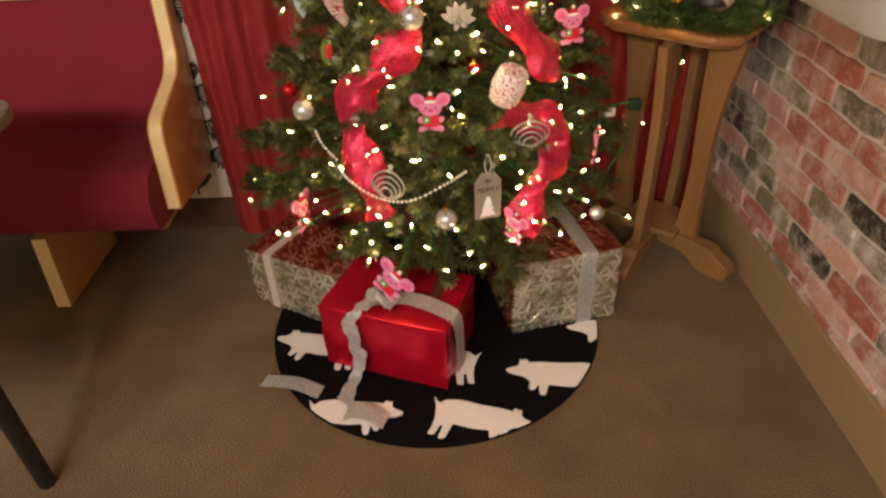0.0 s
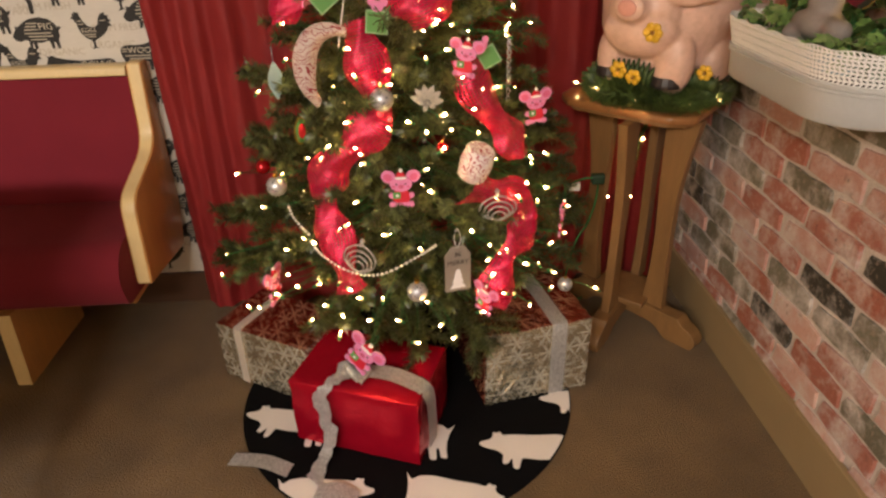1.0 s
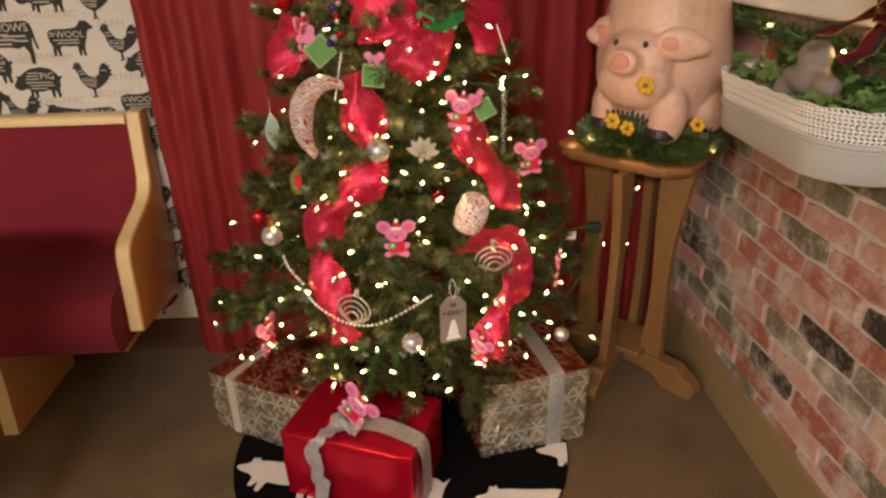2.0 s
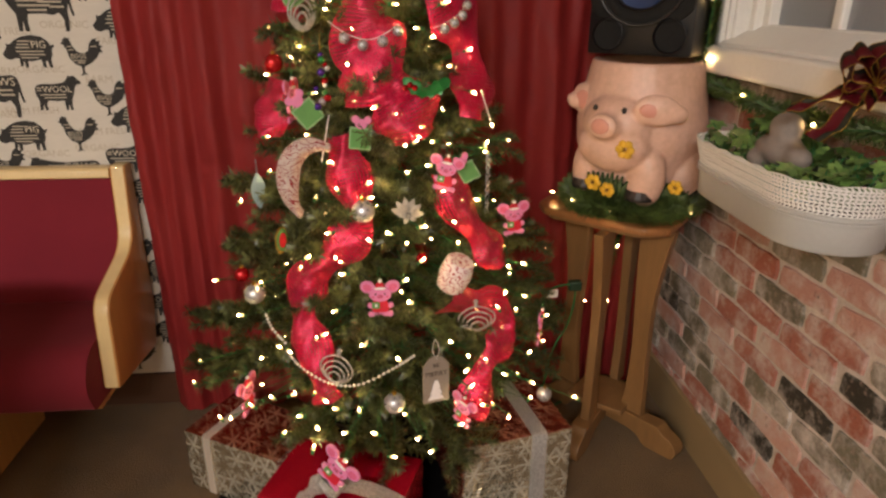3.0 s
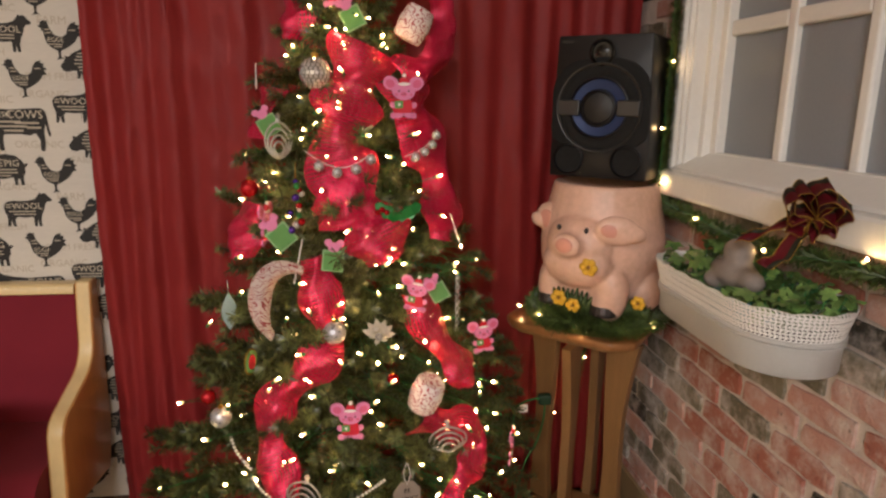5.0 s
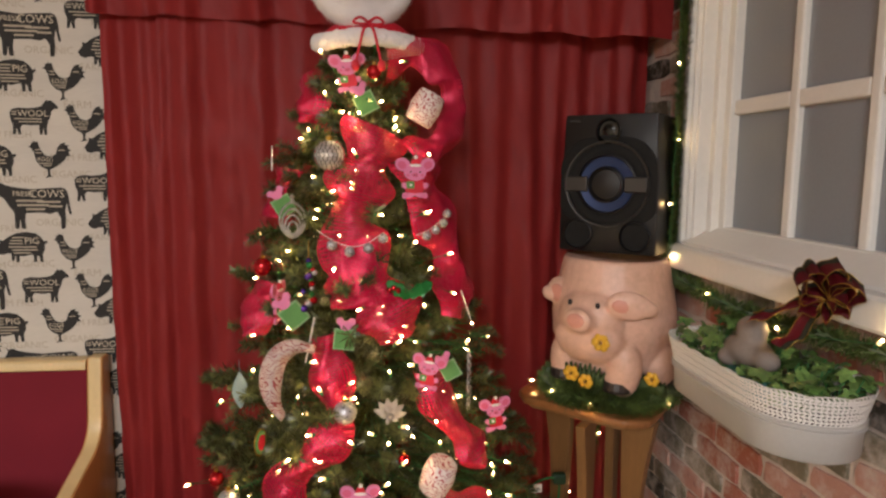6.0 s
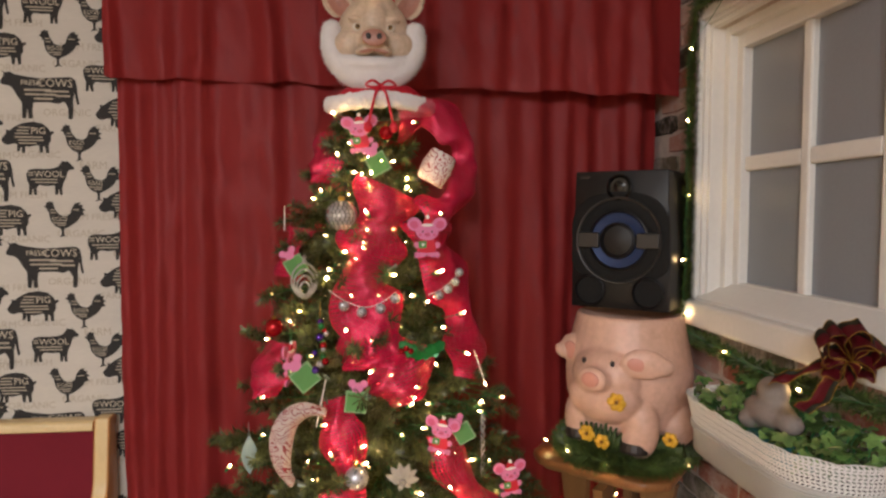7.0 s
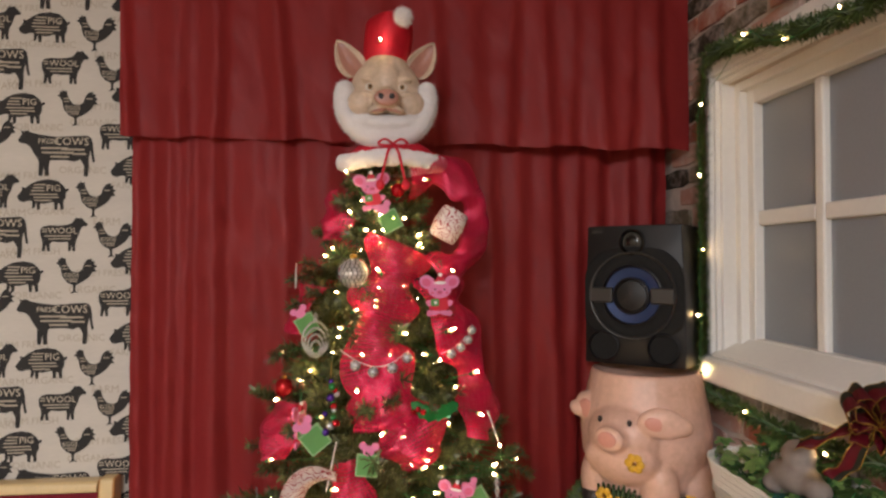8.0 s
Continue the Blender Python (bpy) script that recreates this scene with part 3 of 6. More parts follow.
red = gift("red_gift", "gift box wrapped in shiny red foil", (-0.285, 1.562), -20.5, 0.355, 0.245, 0.205, FOIL_RED, FOIL_RED)
bm = bmesh.new()
tail_pts = spline([(0.165, 0.07, 0.214), (0.142, 0.03, 0.228), (0.120, 0.0, 0.220), (0.100, -0.016, 0.19), (0.106, -0.024, 0.14), (0.122, -0.030, 0.085), (0.116, -0.050, 0.035), (0.110, -0.09, 0.008), (0.114, -0.13, 0.007)], 7)
band(bm, tail_pts, 0.050, (1, -0.25, 0.1))
bm.verts.ensure_lookup_table()
for k in range(0, len(bm.verts), 2):
    a, b = bm.verts[k], bm.verts[k + 1]
    c, f = (a.co + b.co) / 2, 0.62 + 0.45 * abs(math.cos(k * 0.055)) + 0.12 * math.sin(k * 0.6)
    a.co, b.co = c + (a.co - c) * f, c + (b.co - c) * f
    a.co.y += 0.006 * math.sin(k * 0.35)
    b.co.y -= 0.006 * math.sin(k * 0.35)
bmesh.ops.solidify(bm, geom=bm.faces[:], thickness=0.0012)
part("ribbon", bm, RIBBON_SILVER, red, "wired silver glitter ribbon tail", True)
bm = bmesh.new()
band(bm, spline([(0.165, 0.07, 0.216), (0.24, 0.075, 0.226), (0.32, 0.07, 0.216), (0.363, 0.068, 0.19), (0.368, 0.075, 0.10), (0.366, 0.08, 0.01)], 7), 0.05, (0.1, 1, 0.05))
bmesh.ops.solidify(bm, geom=bm.faces[:], thickness=0.0012)
part("ribbon", bm, RIBBON_SILVER, red, "", True)
for sx_, ry_ in ((-1, 18), (1, -14), (-0.6, 70)):
    bm = bmesh.new()
    band(bm, spline([(0, 0, 0), (0.022 * sx_, -0.012, 0.020), (0.046 * sx_, -0.016, 0.014), (0.040 * sx_, -0.006, -0.002), (0, 0, 0.002)], 6), 0.046, (0.1, 1, 0.3))
    bmesh.ops.solidify(bm, geom=bm.faces[:], thickness=0.0012)
    part("bow_loop", bm, RIBBON_SILVER, red, "", True).matrix_basis = pose(0.165, 0.065, 0.222, 0, 0, ry_)
bm = bmesh.new()
band(bm, spline([(0.0, 0, 0.0135), (0.09, 0.01, 0.017), (0.17, 0, 0.0135)], 6), 0.045, (0, 1, 0))
bmesh.ops.solidify(bm, geom=bm.faces[:], thickness=0.001)
tail = tagged(part("ribbon_end", bm, RIBBON_SILVER, None, "", True), "loose silver glitter ribbon lying on the carpet", "ribbon")
tail.matrix_basis = pose(-0.45, 1.497, -0.003, 0, 0, -18)
bm = bmesh.new()
band(bm, spline([(0.0, 0, 0.0135), (0.05, 0.01, 0.02), (0.11, -0.005, 0.0135)], 6), 0.05, (0.1, 1, 0))
bmesh.ops.solidify(bm, geom=bm.faces[:], thickness=0.001)
tail = tagged(part("ribbon_end", bm, RIBBON_SILVER, None, "", True), "loose silver glitter ribbon lying on the tree skirt", "ribbon")
tail.matrix_basis = pose(-0.215, 1.365, 0.002, 0, 0, -14)

gl = gift("silver_gift", "gift box in silver and copper snowflake wrap", (-0.545, 1.858), -29.5, 0.33, 0.21, 0.195, FOIL_SILVER, FOIL_COPPER)
bm = bmesh.new()
band(bm, [(0.085, 0.205, 0.199), (0.085, 0.1, 0.200), (0.085, 0.002, 0.199), (0.085, -0.004, 0.193), (0.085, -0.004, 0.1), (0.085, -0.004, 0.002)], 0.028, (1, 0, 0))
bmesh.ops.solidify(bm, geom=bm.faces[:], thickness=0.0012)
part("ribbon", bm, RIBBON_WHITE, gl, "flat cream satin ribbon", True)
gr = gift("snowflake_gift", "large gift box in silver and copper snowflake wrap", (0.243, 1.648), 11.5, 0.315, 0.28, 0.245, FOIL_SILVER, FOIL_COPPER)
bm = bmesh.new()
band(bm, [(0.215, 0.275, 0.249), (0.215, 0.1, 0.250), (0.215, 0.002, 0.249), (0.215, -0.005, 0.242), (0.215, -0.005, 0.12), (0.215, -0.005, 0.002)], 0.045, (1, 0, 0))
bmesh.ops.solidify(bm, geom=bm.faces[:], thickness=0.0012)
part("ribbon", bm, RIBBON_SILVER, gr, "sheer silver glitter ribbon", True)
bm = bmesh.new()
box(bm, (-0.004, 0.004, 0.004), (-0.0005, 0.276, 0.240), 0.001)
part("side_wrap", bm, FOIL_COPPER, gr, "copper snowflake side of the wrap")
bm = bmesh.new()
for p, q in (((0.012, -0.006, 0.004), (0.10, -0.010, 0.10)), ((0.012, -0.006, 0.004), (0.05, -0.008, 0.13))):
    tube(bm, [p, ((p[0] + q[0]) / 2, -0.012, (p[2] + q[2]) / 2), q], [0.003, 0.006, 0.003], 5)
part("wrap_fold", bm, FOIL_SILVER, gr, "puckered fold of the wrap")

# ---- christmas tree ----
AX, AY = 0.03, 1.985
tree = thing("christmas_tree", "slim artificial green christmas tree with light strings", "christmas tree", (AX, AY, 0))
bm = bmesh.new()
lathe(bm, [(0.0, 0.02), (0.024, 0.02), (0.022, 0.6), (0.016, 1.3), (0.008, 1.80), (0.0, 1.805)], 12)
part("trunk", bm, BARK, tree, "", True)
for k in range(3):
    bm = bmesh.new()
    a = 2 * math.pi * k / 3 + 0.5
    tube(bm, [(0, 0, 0.10), (0.10 * math.cos(a), 0.10 * math.sin(a), 0.03), (0.20 * math.cos(a), 0.20 * math.sin(a), 0.022)], 0.009, 8)
    part("foot", bm, BLACK_METAL, tree)


def brush(bm, p0, p1, rnd, dens=1600, nl=0.031):
    """A bottle brush of needles round a wire from p0 to p1."""
    d = p1 - p0
    ln = d.length
    d.normalize()
    s = d.cross(Vector((0.3, 0.2, 0.9))).normalized()
    t = s.cross(d)
    for _ in range(int(dens * ln)):
        u = rnd.random()
        a = rnd.uniform(0, 6.283)
        o = math.cos(a) * s + math.sin(a) * t
        q = p0 + d * (ln * u)
        tip = q + (o * rnd.uniform(0.8, 1.0) + d * rnd.uniform(0.2, 0.7)).normalized() * nl * rnd.uniform(0.7, 1.15) * (1.0 - 0.25 * u)
        w = o.cross(d) * 0.0016
        f = bm.faces.new((bm.verts.new(q - w), bm.verts.new(q + w), bm.verts.new(tip + w * 0.5), bm.verts.new(tip - w * 0.5)))
        f.material_index = 0


def branch_mesh(length, seed):
    rnd = random.Random(seed)
    bm = bmesh.new()
    main = spline([(0, 0, 0), (length * 0.4, 0, 0.03 * length), (length * 0.75, 0.02 * length, 0.03 * length), (length, 0, 0.10 * length)], 4)
    tube(bm, main, [0.003 - 0.0018 * i / len(main) for i in range(len(main))], 5, 1)
    for i in range(len(main) - 1):
        if i > len(main) * 0.22:
            brush(bm, main[i], main[i + 1], rnd)
    brush(bm, main[-1], main[-1] + Vector((0.02, 0, 0.008)), rnd)
    n = max(4, int(length / 0.070))
    for k in range(n):
        u = 0.30 + 0.60 * k / max(n - 1, 1)
        p = main[int(u * (len(main) - 1))]
        sg = 1 if k % 2 else -1
        lk = rnd.uniform(0.09, 0.15) * (1.15 - 0.45 * u) * min(1.0, length / 0.22)
        a = rnd.uniform(0.5, 0.95)
        q = p + Vector((math.cos(a) * lk, sg * math.sin(a) * lk, rnd.uniform(-0.25, 0.45) * lk))
        tube(bm, [p, (p + q) / 2 + Vector((0, 0, 0.004)), q], 0.0014, 4, 1)
        brush(bm, p.lerp(q, 0.12), q, rnd)
    me = bpy.data.meshes.new("branch")
    bm.to_mesh(me)
    bm.free()
    me.materials.append(NEEDLE)
    me.materials.append(BARK)
    return me


LENGTHS = (0.10, 0.17, 0.25, 0.33, 0.42, 0.52)
BRANCHES = {L: [branch_mesh(L, int(L * 1000) + k) for k in range(3)] for L in LENGTHS}
rnd = random.Random(4)


def reach(z):
    return max(0.075, 0.575 - 0.335 * (z - 0.27))


z = 0.40
layer = 0
while z < 1.76:
    R = reach(z)
    n = int(5 + 11 * R)
    for k in range(n):
        a = 2 * math.pi * (k + 0.5 * (layer % 2)) / n + rnd.uniform(-0.22, 0.22)
        L = R * (rnd.uniform(0.74, 1.06) if z > 0.46 else rnd.uniform(0.62, 1.08))
        if z < 0.46 and rnd.random() < 0.25:
            continue
        ca, sa = math.cos(a), math.sin(a)
        if sa < 0:
            L *= 1 - 0.17 * (-sa) ** 2
        if sa > 0.05:
            L = min(L, (2.235 - AY) / sa)
        base = min(LENGTHS, key=lambda q: abs(q - L))
        ob = new("branch", rnd.choice(BRANCHES[base]))
        ob.parent = tree
        droop = -6 if z < 0.5 else rnd.uniform(-16, 6)
        sc = L / base
        ob.matrix_basis = pose(0, 0, z, rnd.uniform(-25, 25), -droop, math.degrees(a)) @ Matrix.Diagonal((sc, max(sc, 0.85), max(sc, 0.85), 1))
    z += 0.062 if z < 1.2 else 0.055
    layer += 1

# low boughs that hang over the parcels
for a, zz, L, dr in ((-62, 0.40, 0.46, 17), (-84, 0.40, 0.42, 19), (-101, 0.41, 0.43, 14), (-72, 0.47, 0.40, 12), (-112, 0.48, 0.40, 10), (-55, 0.42, 0.44, 24), (-93, 0.44, 0.36, 22), (-120, 0.42, 0.40, 14), (-168, 0.44, 0.52, 4), (-12, 0.43, 0.52, 6),
                     (-176, 0.50, 0.53, -2), (-160, 0.60, 0.44, 2), (-172, 0.70, 0.40, -4), (-150, 0.52, 0.46, 4), (-166, 0.88, 0.38, -6), (-6, 0.52, 0.52, 0), (-24, 0.60, 0.44, 2), (-8, 0.72, 0.44, -4), (-14, 0.98, 0.36, -6), (-4, 0.62, 0.47, -3)):
    ob = new("branch", BRANCHES[0.42 if L < 0.47 else 0.52][int(abs(a)) % 3])
    ob.parent = tree
    sc = L / (0.42 if L < 0.47 else 0.52)
    ob.matrix_basis = pose(0, 0, zz, 12, dr + 5, a) @ Matrix.Diagonal((sc, sc, sc, 1))

# ---- plant stand ----
ST, SA = (0.757, 2.128), -41.0
stand = thing("plant_stand", "brown wooden plant stand with four curved legs", "plant stand", (ST[0], ST[1], 0), SA)
bm = bmesh.new()
octo = [(-0.150, -0.175), (0.165, -0.190), (0.226, -0.145), (0.226, 0.07), (0.17, 0.115), (-0.10, 0.115), (-0.205, 0.05), (-0.195, -0.125)]
prism(bm, rounded(octo, 0.012, 3), 0.748, 0.772, "z", 0, 0.007)
part("top", bm, STAND_TOP, stand, "waxed wood top with clipped corners", True)
bm = bmesh.new()
prism(bm, rounded([(a * 0.9, b * 0.9) for a, b in octo], 0.012, 3), 0.735, 0.7475, "z", 0, 0.002)
part("top_trim", bm, STAND_WOOD, stand, "", True)
LEG_AT = (0.040, -0.020)
for turn, ln in ((-11, 0.118), (-88, 0.132), (92, 0.128), (169, 0.150)):
    # a flat board with a flared head, a long waist and a wider foot
    zs = [0.095 + 0.640 * i / 20 for i in range(21)]
    def swell(q):
        return (q - 0.095) / 0.640
    outer = [ln + 0.034 + 0.030 * max(0.0, (swell(q) - 0.55) / 0.45) ** 1.6 - 0.010 * math.sin(swell(q) * math.pi) for q in zs]
    inner_ = [ln - 0.042 + 0.010 * math.sin(swell(q) * math.pi) + 0.006 * math.sin(swell(q) * 2 * math.pi) for q in zs]
    out = list(zip(outer, zs)) + list(zip(inner_, zs))[::-1]
    bm = bmesh.new()
    prism(bm, out, -0.014, 0.014, "y", 0, 0.002)
    ob = part("leg", bm, STAND_WOOD, stand, "", False)
    ob.matrix_basis = pose(LEG_AT[0], LEG_AT[1], 0, 0, 0, turn)
for turn, ln in ((-11, 1.16), (-88, 1.10), (92, 0.70), (169, 0.85)):
    # a low bracket foot: flat on the floor at its end, arched beneath the middle
    out = rounded([(0.0, 0.094), (0.0, 0.042, 0.01), (0.12, 0.038, 0.03), (0.155, 0.0, 0.008), (0.240, 0.0, 0.010), (0.252, 0.030, 0.018), (0.236, 0.062, 0.018), (0.205, 0.074, 0.02), (0.19, 0.094, 0.004)], 0.004, 4)
    bm = bmesh.new()
    prism(bm, out, -0.026, 0.026, "y", 0, 0.003)
    ob = part("base_foot", bm, STAND_WOOD, stand, "", False)
    ob.matrix_basis = pose(LEG_AT[0], LEG_AT[1], 0, 0, 0, turn) @ Matrix.Diagonal((ln, 1, 1, 1))
part("base_plate", boxes(((-0.055, -0.105, 0.0955), (0.135, 0.070, 0.115)), bevel=0.004), STAND_WOOD, stand)

# ---- pig planter pot ----
PIG_SKIN = mat("painted_pink_clay", lin("d0a78f"), 0.42, var=0.12, scale=9, fine=60, bump=0.12, second=lin("dab4a2"))
PIG_OCHRE = mat("painted_ochre_clay", lin("8a5c18"), 0.5, var=0.1)
PIG_BLUSH = mat("painted_rose_clay", lin("cc9080"), 0.5, var=0.08)
PIG_DARK = mat("painted_dark_clay", lin("2e2624"), 0.45, var=0.2)
PIG_GREEN = mat("painted_green_clay", lin("3a4a20"), 0.6, var=0.3, scale=30, fine=160, bump=0.5, depth=0.004)
PIG_YELLOW = mat("painted_yellow_clay", lin("d8a828"), 0.5, var=0.12)


def with_skin(skin, add):
    """One mesh of a grown skin and painted extras in further materials."""
    bm = bmesh.new()
    bm.from_mesh(skin)
    for f in bm.faces:
        f.smooth = True
        f.material_index = 0
    add(bm)
    bpy.data.meshes.remove(skin)
    return bm


pot = [(0.0, -0.195), (0.10, -0.19), (0.150, -0.14), (0.180, -0.05), (0.184, 0.02), (0.170, 0.11), (0.153, 0.19), (0.147, 0.20), (0.138, 0.19), (0.10, 0.16), (0.0, 0.155)]
skin = fused([
    ("lathe", pot, (0, 0, 0)),
    ("ball", (0.0, -0.135, 0.020), (0.106, 0.085, 0.098)),
    ("ball", (0.0, -0.135, -0.045), (0.112, 0.080, 0.076)),
    ("ball", (-0.050, -0.158, -0.035), (0.055, 0.052, 0.052)),
    ("ball", (0.050, -0.158, -0.035), (0.055, 0.052, 0.052)),
    ("ball", (0.0, -0.212, 0.026), (0.046, 0.036, 0.038)),
    ("ball", (0.0, -0.236, 0.030), (0.043, 0.014, 0.036)),
    # ears: one up and folded at its tip, one hanging out to the side
    ("ball", (-0.118, -0.118, 0.082), (0.048, 0.018, 0.050), pose(0, 0, 0, 0, -25, -10)),
    ("ball", (-0.152, -0.124, 0.074), (0.028, 0.014, 0.022), pose(0, 0, 0, 0, 30, -10)),
    ("ball", (0.116, -0.165, 0.078), (0.062, 0.018, 0.044), pose(0, 0, 0, 0, 6, 28)),
    ("ball", (0.156, -0.140, 0.070), (0.034, 0.016, 0.026), pose(0, 0, 0, 0, 10, 38)),
    # legs
    ("ball", (-0.100, -0.106, -0.130), (0.046, 0.046, 0.090)),
    ("ball", (-0.096, -0.112, -0.155), (0.036, 0.038, 0.036)),
    ("ball", (0.092, -0.126, -0.120), (0.052, 0.048, 0.095)),
    ("ball", (0.082, -0.134, -0.152), (0.040, 0.040, 0.040)),
    ("ball", (0.150, 0.000, -0.130), (0.046, 0.060, 0.085)),
    ("ball", (-0.140, 0.050, -0.140), (0.046, 0.050, 0.080)),
], 0.0048, 3)


def pig_extras(bm):
    ball(bm, (0.0, -0.2475, 0.031), (0.026, 0.0045, 0.022), None, 18, 10, 1)
    for x, y in ((-0.042, -0.201), (0.042, -0.201)):
        ball(bm, (x, y, 0.074), (0.0068, 0.006, 0.0092), None, 10, 8, 2)
    ball(bm, (0.114, -0.1805, 0.078), (0.038, 0.0052, 0.022), pose(0, 0, 0, 0, 6, 28), 14, 8, 1)
    ball(bm, (-0.119, -0.1332, 0.080), (0.027, 0.0052, 0.030), pose(0, 0, 0, 0, -25, -10), 14, 8, 1)
    for x, y in ((-0.096, -0.116), (0.082, -0.138), (0.150, 0.005), (-0.130, 0.060)):
        lathe(bm, [(0.0, 0.0), (0.041, 0.0), (0.043, 0.010), (0.039, 0.030), (0.0, 0.032)], 18, (x, y, -0.190), 2)
    lathe(bm, [(0.0, 0.0), (0.160, 0.0), (0.174, 0.026), (0.170, 0.050), (0.14, 0.070), (0.0, 0.078)], 36, (0, -0.010, -0.262), 3)
    # moulded tufts of grass between the legs
    rt = random.Random(6)
    for cx, cy, wide, high in ((-0.008, -0.150, 0.060, 0.085), (0.160, -0.085, 0.040, 0.060), (-0.150, -0.04, 0.030, 0.040)):
        ball(bm, (cx, cy + 0.012, -0.200), (wide, 0.030, high * 0.7), None, 14, 8, 3)
        for k in range(9):
            u = -1 + 2 * k / 8
            top = high * (0.95 - 0.25 * abs(u)) * rt.uniform(0.85, 1.1)
            tube(bm, [(cx + u * wide * 0.85, cy - 0.012, -0.192), (cx + u * wide * 0.9, cy - 0.016, -0.192 + top * 0.6), (cx + u * wide * 1.02, cy - 0.010, -0.192 + top)], [0.009, 0.008, 0.003], 6, 3)
    for c, up in (((0.060, -0.212, -0.032), 1.25), ((-0.040, -0.184, -0.152), 1.15), ((0.008, -0.188, -0.166), 1.05), ((0.172, -0.118, -0.142), 1.0)):
        for k in range(6):
            a = k * math.pi / 3
            ball(bm, (c[0] + 0.013 * up * math.cos(a), c[1] + 0.003 * abs(math.sin(a)), c[2] + 0.013 * up * math.sin(a)), (0.0095 * up, 0.004, 0.0095 * up), None, 8, 6, 4)
        ball(bm, (c[0], c[1] - 0.003, c[2]), (0.005, 0.004, 0.005), None, 8, 6, 5)


bm = with_skin(skin, pig_extras)
pig = part("pig_planter", bm, [PIG_SKIN, PIG_BLUSH, PIG_DARK, PIG_GREEN, PIG_YELLOW, PIG_OCHRE])
tagged(pig, "painted clay pig shaped pot on a plant stand", "pot")
pig.matrix_basis = pose(0.798, 2.088, 1.0185, 0, 0, -46) @ Matrix.Diagonal((1, 1, 0.936, 1))

# ---- loudspeaker ----
SPK = mat("black_plastic", lin("0e0d0f"), 0.45, var=0.15, scale=20, fine=300, bump=0.1)
SPK_GLOSS = mat("gloss_black", lin("0c0c0d"), 0.15, var=0.1)
SPK_BLUE = mat("blue_cone", lin("22345e"), 0.35, 0.4, var=0.15)
SPK_PORT = mat("port_black", lin("080808"), 0.85, var=0.1)
SPK_GREY = mat("grey_trim", lin("3a3836"), 0.4, 0.4, var=0.1)
spk = thing("loudspeaker", "black party loudspeaker with blue lit cone", "loudspeaker", (0.750, 2.052, 1.2165), -40.0)
W, D, Hh = 0.290, 0.210, 0.400
bm = bmesh.new()
prism(bm, rounded([(-W / 2 + 0.010, Hh), (W / 2 - 0.010, Hh), (W / 2 - 0.006, Hh * 0.72), (W / 2, Hh * 0.5), (W / 2, 0), (-W / 2, 0), (-W / 2, Hh * 0.5), (-W / 2 + 0.006, Hh * 0.72)], 0.006, 3), 0.0, D, "y", 0, 0.004)
part("cabinet", bm, SPK, spk, "", True)


def ring(name, cx, cz, prof, material, label="", n=40, under=None):
    """A turned form whose axis points out of the front."""
    bm = bmesh.new()
    lathe(bm, prof, n)
    bm.transform(Matrix.Translation((cx, 0, cz)) @ pose(0, 0, 0, 90, 0, 0))
    bmesh.ops.recalc_face_normals(bm, faces=bm.faces)
    return part(name, bm, material, under or spk, label, True)


CZ = 0.200
# a raised dark shoulder that sweeps round the woofer
bm = bmesh.new()
prism(bm, rounded([(-0.143, 0.27, 0.03), (-0.10, 0.325, 0.04), (0.0, 0.345, 0.05), (0.10, 0.325, 0.04), (0.143, 0.27, 0.03), (0.143, 0.12, 0.02), (0.10, 0.085, 0.03), (-0.10, 0.085, 0.03), (-0.143, 0.12, 0.02)], 0.02, 5), -0.008, 0.002, "y", 0, 0.003)
part("shoulder", bm, SPK_PORT, spk, "matt black shoulder round the woofer", True)
ring("bezel", 0, CZ, [(0.120, 0.008), (0.125, 0.012), (0.124, 0.017), (0.120, 0.016), (0.117, 0.0105)], SPK_GREY, "thin dark grey bezel ring")
ring("surround", 0, CZ, [(0.118, 0.0085), (0.110, 0.011), (0.098, 0.0105), (0.088, 0.0085)], SPK_PORT)
ring("woofer_ring", 0, CZ, [(0.084, 0.0085), (0.087, 0.016), (0.083, 0.018), (0.079, 0.012)], SPK)
ring("cone", 0, CZ, [(0.083, 0.0130), (0.070, 0.0105), (0.050, 0.0085), (0.0, 0.0082)], SPK_BLUE, "blue woofer cone")
ring("dust_cap", 0, CZ, [(0.052, 0.0086), (0.052, 0.022), (0.047, 0.025), (0.042, 0.016), (0.024, 0.019), (0.0, 0.022)], SPK)
for sd in (-1, 1):
    bm = bmesh.new()
    box(bm, (0.054 if sd > 0 else -0.119, -0.024, CZ - 0.022), (0.119 if sd > 0 else -0.054, -0.010, CZ + 0.022), 0.004)
    part("bar", bm, SPK_GREY, spk, "grey cross bar")
ring("tweeter", 0, 0.352, [(0.034, 0.001), (0.037, 0.012), (0.033, 0.014), (0.027, 0.006), (0.014, 0.005), (0.0, 0.012)], SPK_GLOSS)
for sd in (-1, 1):
    port = ring("port", sd * 0.086, 0.052, [(0.044, 0.001), (0.046, 0.010), (0.043, 0.012), (0.040, 0.004), (0.038, 0.0012), (0.0, 0.0010)], SPK)
    # Shallow near-black disc stands in for the shade inside the port.
    ring("port_hole", sd * 0.086, 0.052, [(0.040, 0.0035), (0.020, 0.0030), (0.0, 0.0028)], SPK_PORT, under=port)
bm = boxes(((-0.121, -0.002, 0.380), (-0.090, 0.001, 0.386)))
part("maker_badge", bm, SPK_GREY, spk, "small grey badge bar")

